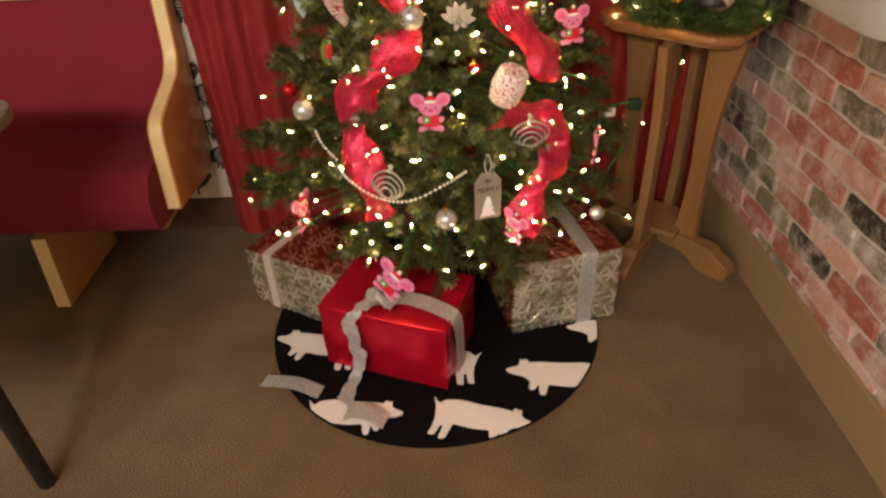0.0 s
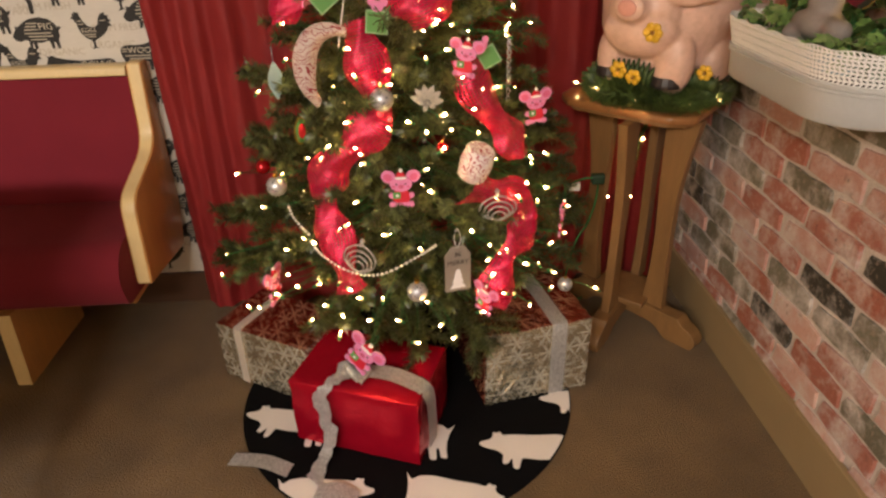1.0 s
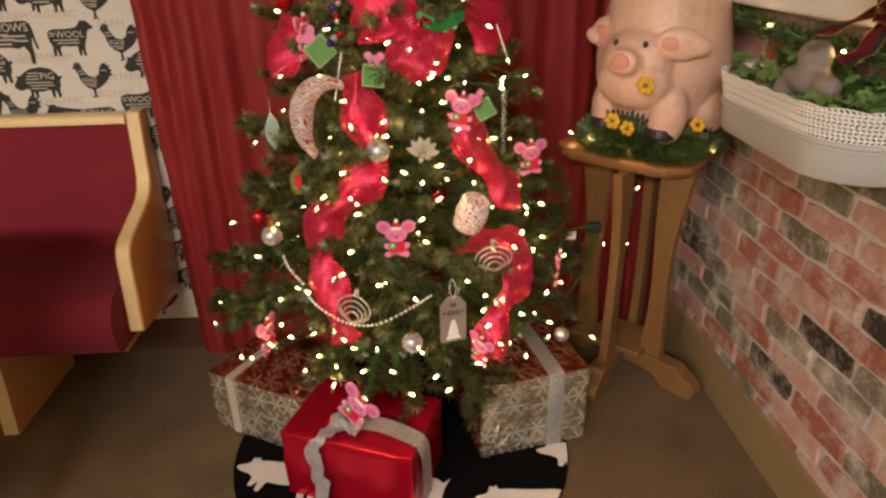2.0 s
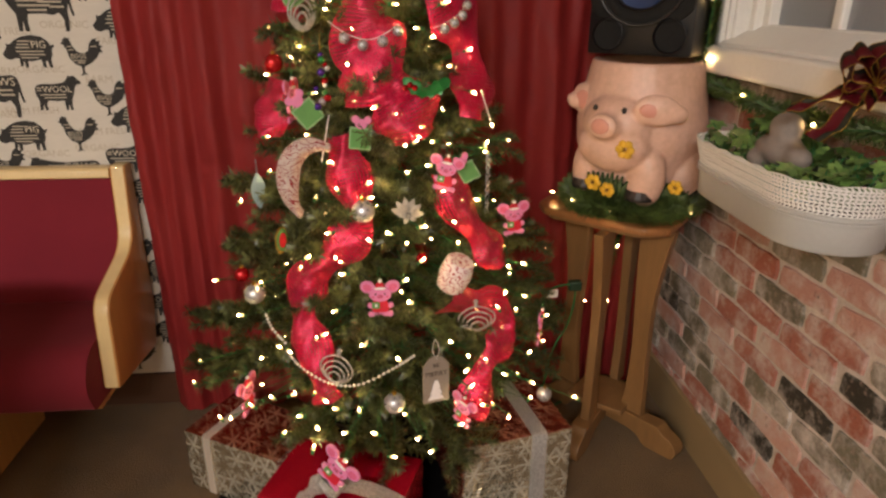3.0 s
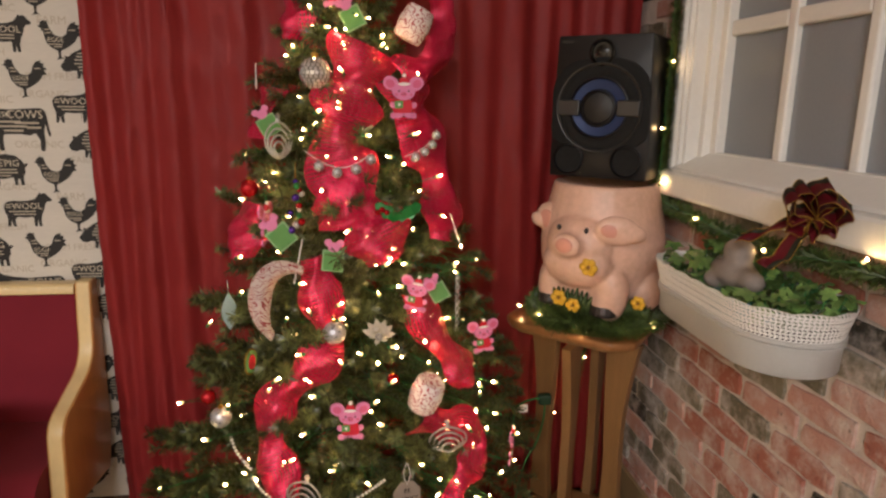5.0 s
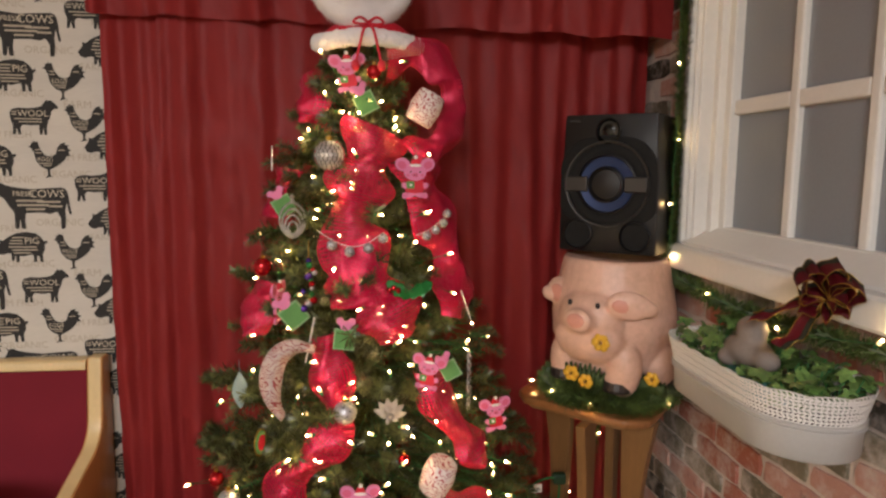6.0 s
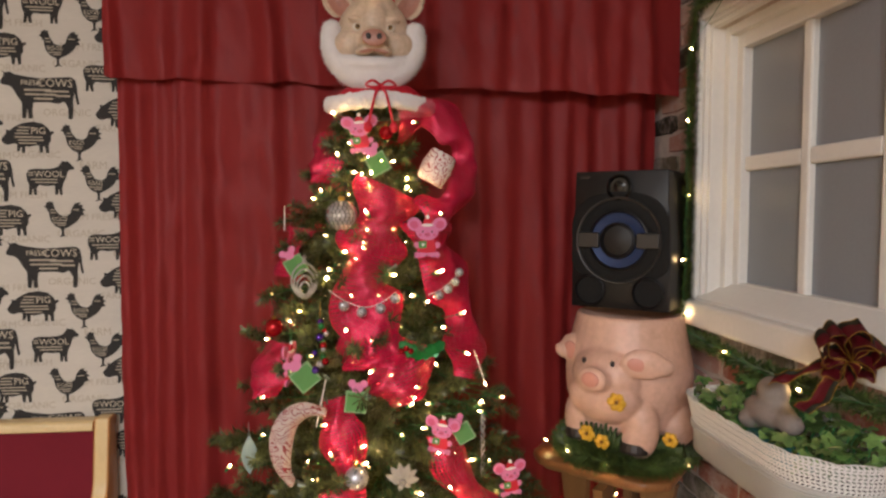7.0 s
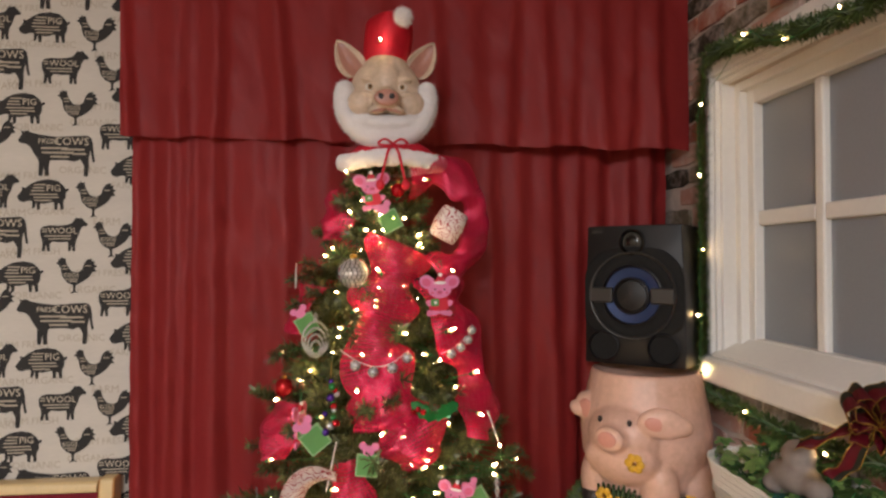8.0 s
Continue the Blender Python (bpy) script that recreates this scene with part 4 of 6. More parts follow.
# ---- tree decorations ----
PINK = mat("pink_foam", lin("d47ca4"), 0.7, var=0.06, scale=20)
HAT_RED = mat("red_felt", lin("c41830"), 0.6, var=0.1)
FELT_WHITE = mat("white_felt", lin("e4dcd8"), 0.9, var=0.05, scale=30)
FELT_GREEN = mat("green_felt", lin("5c8c4c"), 0.8, var=0.1, scale=20)
CORD_GREEN = mat("green_cord", lin("2c6a34"), 0.6, var=0.1)
SILVER = mat("silver_glass", lin("b0b0b4"), 0.28, 0.6, var=0.15, scale=60)
GLITTER = mat("silver_glitter", lin("b4b0ac"), 0.38, 0.8, var=0.35, scale=200, fine=900, bump=0.8)
RED_GLASS = mat("red_glass", lin("a01018"), 0.15, 0.6, var=0.08)
PURPLE = mat("purple_glass", lin("50308c"), 0.2, 0.6, var=0.08)
TAG_GREY = mat("tag_metal", lin("a09488"), 0.4, 0.4, var=0.12)
DARK_INK = mat("dark_ink", lin("3a2e28"), 0.7, var=0.1)
PEARL = mat("pearl_white", lin("d8d0c4"), 0.3, var=0.05, coat=0.4)
GOLD = mat("gold_tinsel", lin("b08a3c"), 0.3, 0.85, var=0.2)
PALE_BLUE = mat("pale_blue_glitter", lin("90a8b0"), 0.4, 0.3, var=0.2, fine=700, bump=0.6)
LEAF_GREEN = mat("holly_green", lin("1c6c2c"), 0.3, 0.2, var=0.2)
FUR = mat("white_fur", lin("ece6e4"), 0.95, var=0.06, scale=40, fine=240, bump=1.0, depth=0.006, sheen=0.5)
MESH_RED = net_material("red_mesh_weave", lin("cc0846"))
BULB = glow("warm_bulb", (1.0, 0.62, 0.24, 1), 430.0)
BULB_GLASS = glow("lit_bulb_base", (1.0, 0.60, 0.20, 1), 2.2)


def scroll_material():
    """White fabric printed with red scrolls."""
    m = mat("scroll_print", lin("d8c8c0"), 0.6, var=0.06)
    nt = m.node_tree
    n, l = nt.nodes, nt.links
    bsdf = n["Principled BSDF"]
    tex, wv, r, mx = n.new("ShaderNodeTexCoord"), n.new("ShaderNodeTexWave"), n.new("ShaderNodeMapRange"), n.new("ShaderNodeMix")
    wv.wave_type = "RINGS"
    wv.inputs["Scale"].default_value, wv.inputs["Distortion"].default_value, wv.inputs["Detail"].default_value, wv.inputs["Detail Scale"].default_value = 32, 14, 1, 1.6
    l.new(tex.outputs["Object"], wv.inputs["Vector"])
    r.inputs[1].default_value, r.inputs[2].default_value = 0.78, 0.92
    l.new(wv.outputs[0], r.inputs[0])
    mx.data_type = "RGBA"
    l.new(r.outputs[0], mx.inputs[0])
    mx.inputs[6].default_value, mx.inputs[7].default_value = lin("e0d2cc"), lin("a83840")
    l.new(mx.outputs[2], bsdf.inputs["Base Color"])
    return m


SCROLL = scroll_material()


def skin_y(x, z, out=0.0):
    """How far forward the hung surface of the tree lies at x and height z."""
    rs, rf = max(0.09, 0.60 - 0.33 * (z - 0.27)), max(0.09, 0.34 - 0.26 * (z - 0.742))
    k = max(0.0, 1 - ((x - AX) / (rs + out)) ** 2)
    return AY - (rf + out) * math.sqrt(k)


def disc(bm, cx, cz, rx, rz, y0, y1, mi, n=20, a=0.0):
    c, s = math.cos(a), math.sin(a)
    pts = [(cx + rx * math.cos(t) * c - rz * math.sin(t) * s, cz + rx * math.cos(t) * s + rz * math.sin(t) * c) for t in [2 * math.pi * i / n for i in range(n)]]
    prism(bm, pts, y0, y1, "y", mi)


def loop(bm, z0, z1, w, mi):
    tube(bm, spline([(0, -0.002, z0), (-w, -0.002, (z0 + z1) / 2), (0, 0, z1), (w, -0.002, (z0 + z1) / 2), (0, -0.002, z0)], 5), 0.0008, 4, mi)


def foam_pig():
    """A flat foam figure, one plain piece: big ears, red cap, green and red coat."""
    bm = bmesh.new()
    for sd in (-1, 1):
        disc(bm, sd * 0.034, 0.031, 0.021, 0.018, -0.001, 0.003, 0, 22, sd * 0.5)
        disc(bm, sd * 0.036, 0.030, 0.0125, 0.0105, -0.0016, 0.0, 4, 16, sd * 0.5)
        disc(bm, sd * 0.027, -0.026, 0.010, 0.008, -0.002, 0.003, 0, 12, sd * 0.6)
        disc(bm, sd * 0.015, -0.052, 0.0150, 0.0070, -0.001, 0.003, 0, 16, -sd * 0.15)
        disc(bm, sd * 0.028, -0.053, 0.0070, 0.0085, -0.001, 0.0032, 0, 12)
    disc(bm, 0, 0.010, 0.0310, 0.0225, -0.004, 0.001, 0, 26)
    prism(bm, rounded([(-0.020, -0.010), (0.020, -0.010), (0.025, -0.040), (0.016, -0.046), (-0.016, -0.046), (-0.025, -0.040)], 0.006, 3), -0.003, 0.0005, "y", 2)
    prism(bm, rounded([(-0.024, -0.014), (-0.002, -0.014), (-0.002, -0.034), (-0.024, -0.034)], 0.004, 3), -0.0042, -0.001, "y", 3)
    disc(bm, -0.012, -0.024, 0.004, 0.004, -0.005, -0.001, 1, 10)
    prism(bm, [(-0.014, 0.030), (0.014, 0.030), (0.009, 0.043), (0.0, 0.049), (-0.009, 0.043)], -0.0052, 0.0, "y", 2)
    disc(bm, 0, 0.029, 0.0165, 0.0042, -0.0064, -0.001, 1, 14)
    disc(bm, 0.001, 0.051, 0.0052, 0.0052, -0.006, -0.001, 1, 12)
    disc(bm, 0, 0.003, 0.0085, 0.0060, -0.0052, -0.001, 4, 14)
    for sd in (-1, 1):
        disc(bm, sd * 0.013, 0.011, 0.0024, 0.0028, -0.0052, -0.001, 5, 10)
        disc(bm, sd * 0.020, 0.002, 0.0045, 0.0035, -0.0048, -0.001, 4, 10)
        disc(bm, sd * 0.003, 0.003, 0.0012, 0.0018, -0.0060, -0.001, 5, 8)
    loop(bm, 0.052, 0.092, 0.006, 6)
    return bm


FOAM = [PINK, FELT_WHITE, HAT_RED, FELT_GREEN, mat("deep_pink_foam", lin("cc5c80"), 0.7, var=0.05), DARK_INK, CORD_GREEN]
me = bpy.data.meshes.new("pig_ornament")
bm = foam_pig()
bm.to_mesh(me)
bm.free()
for m in FOAM:
    me.materials.append(m)
PIGS = "pig ornaments on the tree"
for x, z, o, rz, ry, sc, extra in ((0.036, 0.722, 0.035, 0, 0, 1.0, "facing out"), (0.195, 0.990, 0.04, -18, 8, 0.92, "beside a green gift"), (0.372, 0.852, 0.03, 12, -4, 0.95, "at the branch tips"),
                                   (0.168, 1.440, 0.085, 4, 0, 1.05, "below a red bow"), (0.225, 0.447, 0.05, -50, 10, 0.9, "on a low branch"), (0.012, 1.690, 0.03, 0, -6, 1.0, "near the tree top"),
                                   (-0.150, 1.150, 0.03, 78, 0, 1.05, "seen edge on"), (-0.075, 0.345, 0.07, -35, 35, 1.2, "hanging over the red gift"), (-0.292, 0.468, 0.03, 74, 0, 1.05, "near the gifts"), (0.450, 0.560, 0.02, 70, 12, 1.0, "at the side")):
    ob = tagged(new("pig_ornament", me), "pink foam pig ornament with red cap " + extra, "ornament", PIGS)
    ob.matrix_basis = pose(x, skin_y(x, z, o), z, 0, ry, rz) @ Matrix.Diagonal((0.82 * sc, sc, 0.82 * sc, 1))

PARCEL_EDGE = mat("pale_green_felt", lin("86a878"), 0.85, var=0.12)
# small green parcels with a pink head peeping over
bm = bmesh.new()
box(bm, (-0.026, -0.003, -0.026), (0.026, 0.003, 0.026), 0.001, 0)
box(bm, (-0.022, -0.0042, -0.022), (0.022, -0.003, 0.022), 0.0, 1)
for s in (-1, 1):
    disc(bm, s * 0.014, 0.044, 0.009, 0.009, -0.002, 0.002, 2, 12)
disc(bm, 0, 0.034, 0.014, 0.012, -0.0035, 0.001, 2, 14)
me = bpy.data.meshes.new("parcel_ornament")
bm.to_mesh(me)
bm.free()
for m in (PARCEL_EDGE, FELT_GREEN, PINK):
    me.materials.append(m)
for x, z, o, rz, ry, sc in ((0.248, 0.985, 0.045, -10, -30, 0.85), (0.055, 1.612, 0.035, 0, -28, 0.95), (-0.113, 1.120, 0.035, 5, -38, 1.05), (0.002, 1.070, 0.035, 0, 6, 0.95), (-0.142, 1.366, 0.03, 10, -30, 0.9)):
    ob = tagged(new("parcel_ornament", me), "green felt parcel ornament with pink ears above it", "ornament", "parcel ornaments on the tree")
    ob.matrix_basis = pose(x, skin_y(x, z, o), z, 0, ry, rz) @ Matrix.Diagonal((sc, sc, sc, 1))


def bauble(name, label, x, z, r, material, faceted=False, o=0.03):
    b = thing(name, label, "ornament", (x, skin_y(x, z, o), z), group="glass balls on the tree")
    bm = bmesh.new()
    ball(bm, (0, 0, 0), (r, r, r), None, 20 if faceted else 24, 14)
    part("ball", bm, DARK_INK if faceted else material, b, "", True)
    if faceted:
        rt, bm = random.Random(2), bmesh.new()
        for j in range(1, 12):
            th = math.pi * (j + 0.5) / 13
            m = max(4, int(22 * math.sin(th)))
            for i in range(m):
                rot = pose(0, 0, 0, 0, 0, 360 * i / m) @ pose(0, 0, 0, 0, math.degrees(th), 0) @ pose(0, 0, r * 1.02, rt.uniform(-5, 5), rt.uniform(-5, 5), 0)
                h = r * 0.112
                bm.faces.new([bm.verts.new(rot @ Vector((x, y, 0))) for x, y in ((-h, -h), (h, -h), (h, h), (-h, h))])
        part("mirror_tile", bm, material, b, "square mirror tiles")
    bm = bmesh.new()
    lathe(bm, [(r * 0.22, r * 0.96), (r * 0.24, r * 1.2), (r * 0.1, r * 1.25), (0, r * 1.25)], 10)
    tube(bm, [(0.0, 0, r * 1.2), (0.004, 0, r * 1.5), (0, 0, r * 1.75), (-0.004, 0, r * 1.5), (0, 0, r * 1.2)], 0.0006, 4)
    part("cap", bm, GOLD, b)


for x, z, r in ((0.003, 0.911, 0.0265), (-0.262, 0.705, 0.0245), (0.062, 0.474, 0.025), (0.452, 0.398, 0.019)):
    bauble("glass_ball", "frosted silver glass ball on a tree branch", x, z, r, SILVER)
bauble("mirror_ball", "silver mirror ball ornament with square facets", -0.032, 1.487, 0.0365, mat("mirror_facets", lin("e4e2e2"), 0.14, 0.7, var=0.1, scale=90, bump=0), True)
bauble("red_ball", "small shiny red glass ball on the tree", -0.192, 1.222, 0.022, RED_GLASS)
bauble("red_ball", "small shiny red glass ball on the tree", 0.075, 1.690, 0.018, RED_GLASS)
bauble("red_ball", "small shiny red glass ball on the tree", -0.295, 0.742, 0.018, RED_GLASS)
bauble("red_ball", "small shiny red glass ball on the tree", 0.135, 0.800, 0.014, RED_GLASS)

# lanterns of scroll fabric
for x, z, rz, ry in ((0.212, 0.762, 15, 14), (0.200, 1.605, 30, 24)):
    lan = thing("drum_ornament", "white drum ornament printed with red scrolls", "ornament", (x, skin_y(x, z, 0.045) if z < 1 else 1.86, z), group="drum ornaments")
    bm = bmesh.new()
    lathe(bm, [(0.0, -0.040), (0.030, -0.040), (0.034, -0.036), (0.039, 0.0), (0.034, 0.036), (0.030, 0.040), (0.0, 0.040)], 24)
    ob = part("drum", bm, SCROLL, lan, "", True)
    ob.matrix_basis = pose(0, 0, 0, 16, ry, rz)
bm = bmesh.new()
pts = [(0.072 * math.cos(t), -0.02 * math.sin(2 * t), 0.100 * math.sin(t)) for t in [1.15 + 2.75 * i / 24 for i in range(25)]]
rows = []
for i, p in enumerate(pts):
    t = i / 24
    w = 0.020 * math.sin(math.pi * min(max(t, 0.06), 0.94)) + 0.008
    d = Vector((p[0], 0, p[2])).normalized()
    rows.append([bm.verts.new(Vector(p) + d * w * q + Vector((0, -0.020 * (1 - q * q), 0))) for q in (-1, -0.5, 0, 0.5, 1)])
for a, b in zip(rows, rows[1:]):
    for i in range(4):
        bm.faces.new((a[i], a[i + 1], b[i + 1], b[i])).smooth = True
bmesh.ops.solidify(bm, geom=bm.faces[:], thickness=0.004)
cres = tagged(part("crescent_ornament", bm, SCROLL, None, "", True), "white crescent ornament printed with red scrolls", "ornament")
cres.matrix_basis = pose(-0.090, skin_y(-0.12, 0.96, 0.04), 0.972, 0, -4, 8) @ Matrix.Diagonal((1.0, 1.0, 0.88, 1))


def wire_ornament(x, z, sx, sz, ry, rz):
    """Nested teardrop rings of glitter wire on a stem."""
    o = thing("wire_ornament", "silver glitter ornament of nested wire rings", "ornament", (x, skin_y(x, z, 0.04), z), rz, group="wire ornaments")
    for k in range(4):
        f = 1 - 0.21 * k
        pts = []
        for i in range(28):
            t = 2 * math.pi * i / 28
            pin = 1 + 0.35 * max(0, abs(math.sin(t)) - 0.75)
            pts.append((sx * f * math.cos(t), -0.002 * k, sz * (f * math.sin(t) * pin) - 0.006 * k))
        bm = bmesh.new()
        tube(bm, pts, 0.0026, 6, 0, True)
        part("ring", bm, GLITTER, o).matrix_basis = pose(0, 0, 0, 0, ry, 0)
    bm = bmesh.new()
    lathe(bm, [(0.0, 0.0), (0.006, 0.002), (0.004, 0.012), (0.007, 0.016), (0.0, 0.024)], 10)
    part("finial", bm, GLITTER, o).matrix_basis = pose(0, 0, 0, 0, ry, 0) @ pose(0, 0, sz * 1.02)


wire_ornament(-0.118, 1.335, 0.030, 0.038, 0, 10)
wire_ornament(-0.070, 0.560, 0.040, 0.034, 12, -20)
wire_ornament(0.264, 0.648, 0.044, 0.028, -4, 0)

# metal tag with its two words and a white tree shape
tag = thing("metal_tag", "grey metal gift tag ornament lettered BE MERRY", "ornament", (0.160, skin_y(0.160, 0.535, 0.055), 0.530), 14)
bm = bmesh.new()
prism(bm, rounded([(-0.032, -0.060), (0.032, -0.060), (0.032, 0.040), (0.014, 0.062), (-0.014, 0.062), (-0.032, 0.040)], 0.004, 3), -0.0015, 0.0015, "y", 0, 0.0006)
part("plate", bm, TAG_GREY, tag)
for text, size, zz in (("BE", 0.015, 0.040), ("MERRY", 0.0175, 0.018)):
    ob = new("lettering", writing(text, size, 0.0003))
    ob.data.materials.append(DARK_INK)
    ob.parent = tag
    ob.matrix_basis = pose(0, -0.0022, zz, 90, 0, 0)
bm = bmesh.new()
for k, (w, zz) in enumerate(((0.020, -0.052), (0.015, -0.036), (0.010, -0.020))):
    prism(bm, [(-w, zz), (w, zz), (w * 0.35, zz + 0.020), (-w * 0.35, zz + 0.020)], -0.0026 - 0.0002 * k, -0.0012, "y")
part("tree_shape", bm, FELT_WHITE, tag, "white tree shape")
bm = bmesh.new()
tube(bm, spline([(0, -0.001, 0.055), (-0.008, 0, 0.08), (0.0, 0.004, 0.105), (0.008, 0, 0.08), (0, -0.001, 0.055)], 5), 0.0009, 4)
part("string", bm, FELT_WHITE, tag)

# white poinsettia
flower = thing("poinsettia_ornament", "white glitter poinsettia flower on the tree", "ornament", (0.103, skin_y(0.103, 0.907, 0.035), 0.905), 0)
for k in range(11):
    a = 2 * math.pi * k / 11 if k < 6 else 2 * math.pi * (k + 0.5) / 5
    L = 0.038 if k < 6 else 0.024
    bm = bmesh.new()
    rowsv = [[bm.verts.new((u * L, w * L * 0.25 * math.sin(math.pi * min(0.97, 0.12 + 0.85 * u)) , (0.010 if k < 6 else 0.018) * math.sin(u * 2.6) - 0.003 * abs(w))) for w in (-1, 0, 1)] for u in (0, 0.25, 0.5, 0.75, 1.0)]
    for r0, r1 in zip(rowsv, rowsv[1:]):
        for i in range(2):
            bm.faces.new((r0[i], r0[i + 1], r1[i + 1], r1[i])).smooth = True
    bmesh.ops.solidify(bm, geom=bm.faces[:], thickness=0.001)
    part("petal", bm, PEARL, flower).matrix_basis = pose(0, 0, 0, 90, 0, 0) @ pose(0, 0, 0.002 * (k >= 6), 0, 0, math.degrees(a))
bm = bmesh.new()
for k in range(7):
    ball(bm, (0.006 * math.cos(k * 0.9), -0.02, 0.006 * math.sin(k * 0.9)), (0.0035, 0.0035, 0.0035), None, 8, 6)
part("stamens", bm, GLITTER, flower)

# small leaf, round plaque, icicle, holly, bead drop
bm = bmesh.new()
prism(bm, [(0.018 * math.sin(math.pi * t) * s, 0.045 - 0.09 * t) for s, ts in ((1, [i / 10 for i in range(11)]), (-1, [1 - i / 10 for i in range(1, 10)])) for t in ts], -0.0015, 0.0015, "y")
tube(bm, [(0, 0, 0.045), (0, 0, 0.075)], 0.0008, 4)
tagged(part("leaf_ornament", bm, PALE_BLUE), "pale blue glitter leaf ornament", "ornament").matrix_basis = pose(-0.242, skin_y(-0.242, 0.944, 0.03), 0.94, 0, 0, 30)
plq = thing("round_plaque", "round red and green painted plaque on the tree", "ornament", (-0.190, skin_y(-0.19, 0.838, 0.03), 0.838), 68)
for r, y, m in ((0.026, 0.0, GOLD), (0.022, -0.002, FELT_GREEN), (0.014, -0.004, HAT_RED)):
    bm = bmesh.new()
    disc(bm, 0, 0, r, r * 1.25, y - 0.002, y, 0)
    part("plate", bm, m, plq)
bm = bmesh.new()
for s in (0, math.pi):
    tube(bm, [(0.004 * math.cos(t * 26 + s), 0.004 * math.sin(t * 26 + s), 0.075 - 0.15 * t) for t in [i / 60 for i in range(61)]], [0.0028 - 0.0022 * i / 60 for i in range(61)], 5)
tagged(part("icicle_ornament", bm, SILVER), "twisted silver icicle ornament on the tree", "ornament").matrix_basis = pose(0.300, skin_y(0.30, 0.951, 0.03), 0.945)
holly = thing("holly_sprig", "two shiny green holly leaves with red berries", "ornament", (0.150, skin_y(0.15, 1.17, 0.035), 1.175))
for ang, px in ((35, -0.022), (-30, 0.028)):
    out = []
    for i in range(24):
        t = 2 * math.pi * i / 24
        f = 1.0 + (0.22 if i % 3 == 0 else -0.1)
        out.append((0.034 * math.cos(t) * (f if 3 < i % 12 < 9 else 1), 0.015 * math.sin(t) * f))
    bm = bmesh.new()
    prism(bm, out, -0.001, 0.001, "y")
    for v in bm.verts:
        v.co.y += 3.5 * v.co.x ** 2 - 0.3 * abs(v.co.z)
    part("leaf", bm, LEAF_GREEN, holly).matrix_basis = pose(px, 0, 0, 0, ang, 0)
for k in range(3):
    bm = bmesh.new()
    ball(bm, (0, 0, 0), (0.007, 0.007, 0.007), None, 10, 8)
    part("berry", bm, RED_GLASS, holly).location = (-0.045 + 0.011 * k, -0.008, 0.006 * (k % 2))
drop = thing("bead_drop", "hanging drop of purple, green and red beads", "ornament", (-0.080, skin_y(-0.08, 1.195, 0.035), 1.19))
rb = random.Random(3)
for k in range(13):
    bm = bmesh.new()
    r = rb.uniform(0.006, 0.010)
    ball(bm, (0, 0, 0), (r, r, r), None, 10, 8)
    part("bead", bm, (PURPLE, LEAF_GREEN, RED_GLASS, SILVER)[k % 4], drop).location = (rb.uniform(-0.014, 0.014), rb.uniform(-0.01, 0.01), 0.055 - 0.0092 * k)
bm = bmesh.new()
tube(bm, [(0, 0, 0.055), (0.002, 0, 0.10)], 0.001, 4)
part("string", bm, GOLD, drop)

# pearl strings and bells
def beads(name, label, pts, r, step, per_bead=PEARL, sag=0.0, cord=None):
    g = thing(name, label, "garland")
    line = spline(pts, 14)
    bm = bmesh.new()
    tube(bm, line, 0.0010 if cord else 0.0006, 4)
    part("cord", bm, cord or per_bead, g)
    mesh = bpy.data.meshes.new("bead")
    b = bmesh.new()
    ball(b, (0, 0, 0), (r, r, r), None, 8, 6)
    b.to_mesh(mesh)
    b.free()
    mesh.materials.append(per_bead)
    acc = 0.0
    for p, q in zip(line, line[1:]):
        acc += (q - p).length
        if acc >= step:
            acc = 0.0
            ob = new("bead", mesh)
            ob.parent = g
            ob.location = q - Vector((0, 0, r if cord else 0))
    return g


def on_tree(pairs, o):
    return [(x, skin_y(x, z, o), z) for x, z in pairs]


beads("pearl_garland", "white pearl bead garland draped over lower branches", on_tree(((-0.19, 0.595), (-0.155, 0.557), (-0.09, 0.525), (-0.02, 0.522), (0.06, 0.556), (0.11, 0.582)), 0.035), 0.0036, 0.0072)
beads("pearl_garland", "white pearl bead garland hanging at the side", on_tree(((-0.238, 0.668), (-0.222, 0.635), (-0.19, 0.605)), 0.03), 0.0036, 0.0072)
beads("bell_garland", "white cord garland with small silver bells", on_tree(((-0.06, 1.315), (-0.02, 1.290), (0.02, 1.278), (0.055, 1.285), (0.095, 1.310)), 0.05), 0.0125, 0.042, SILVER, 0, FELT_WHITE)
beads("bell_garland", "white cord garland with small silver bells", on_tree(((0.17, 1.30), (0.205, 1.312), (0.24, 1.335), (0.255, 1.36)), 0.05), 0.0115, 0.030, SILVER, 0, FELT_WHITE)
for a, b in (((-0.065, 1.12), (-0.085, 1.02)), ((0.285, 1.16), (0.315, 1.07)), ((-0.175, 1.51), (-0.172, 1.45))):
    bm = bmesh.new()
    tube(bm, on_tree((a, b), 0.045), 0.0016, 5)
    tagged(part("thin_icicle", bm, FELT_WHITE), "thin white icicle ornament hanging between branches", "ornament", "thin icicles")

# ---- red mesh ribbon ----


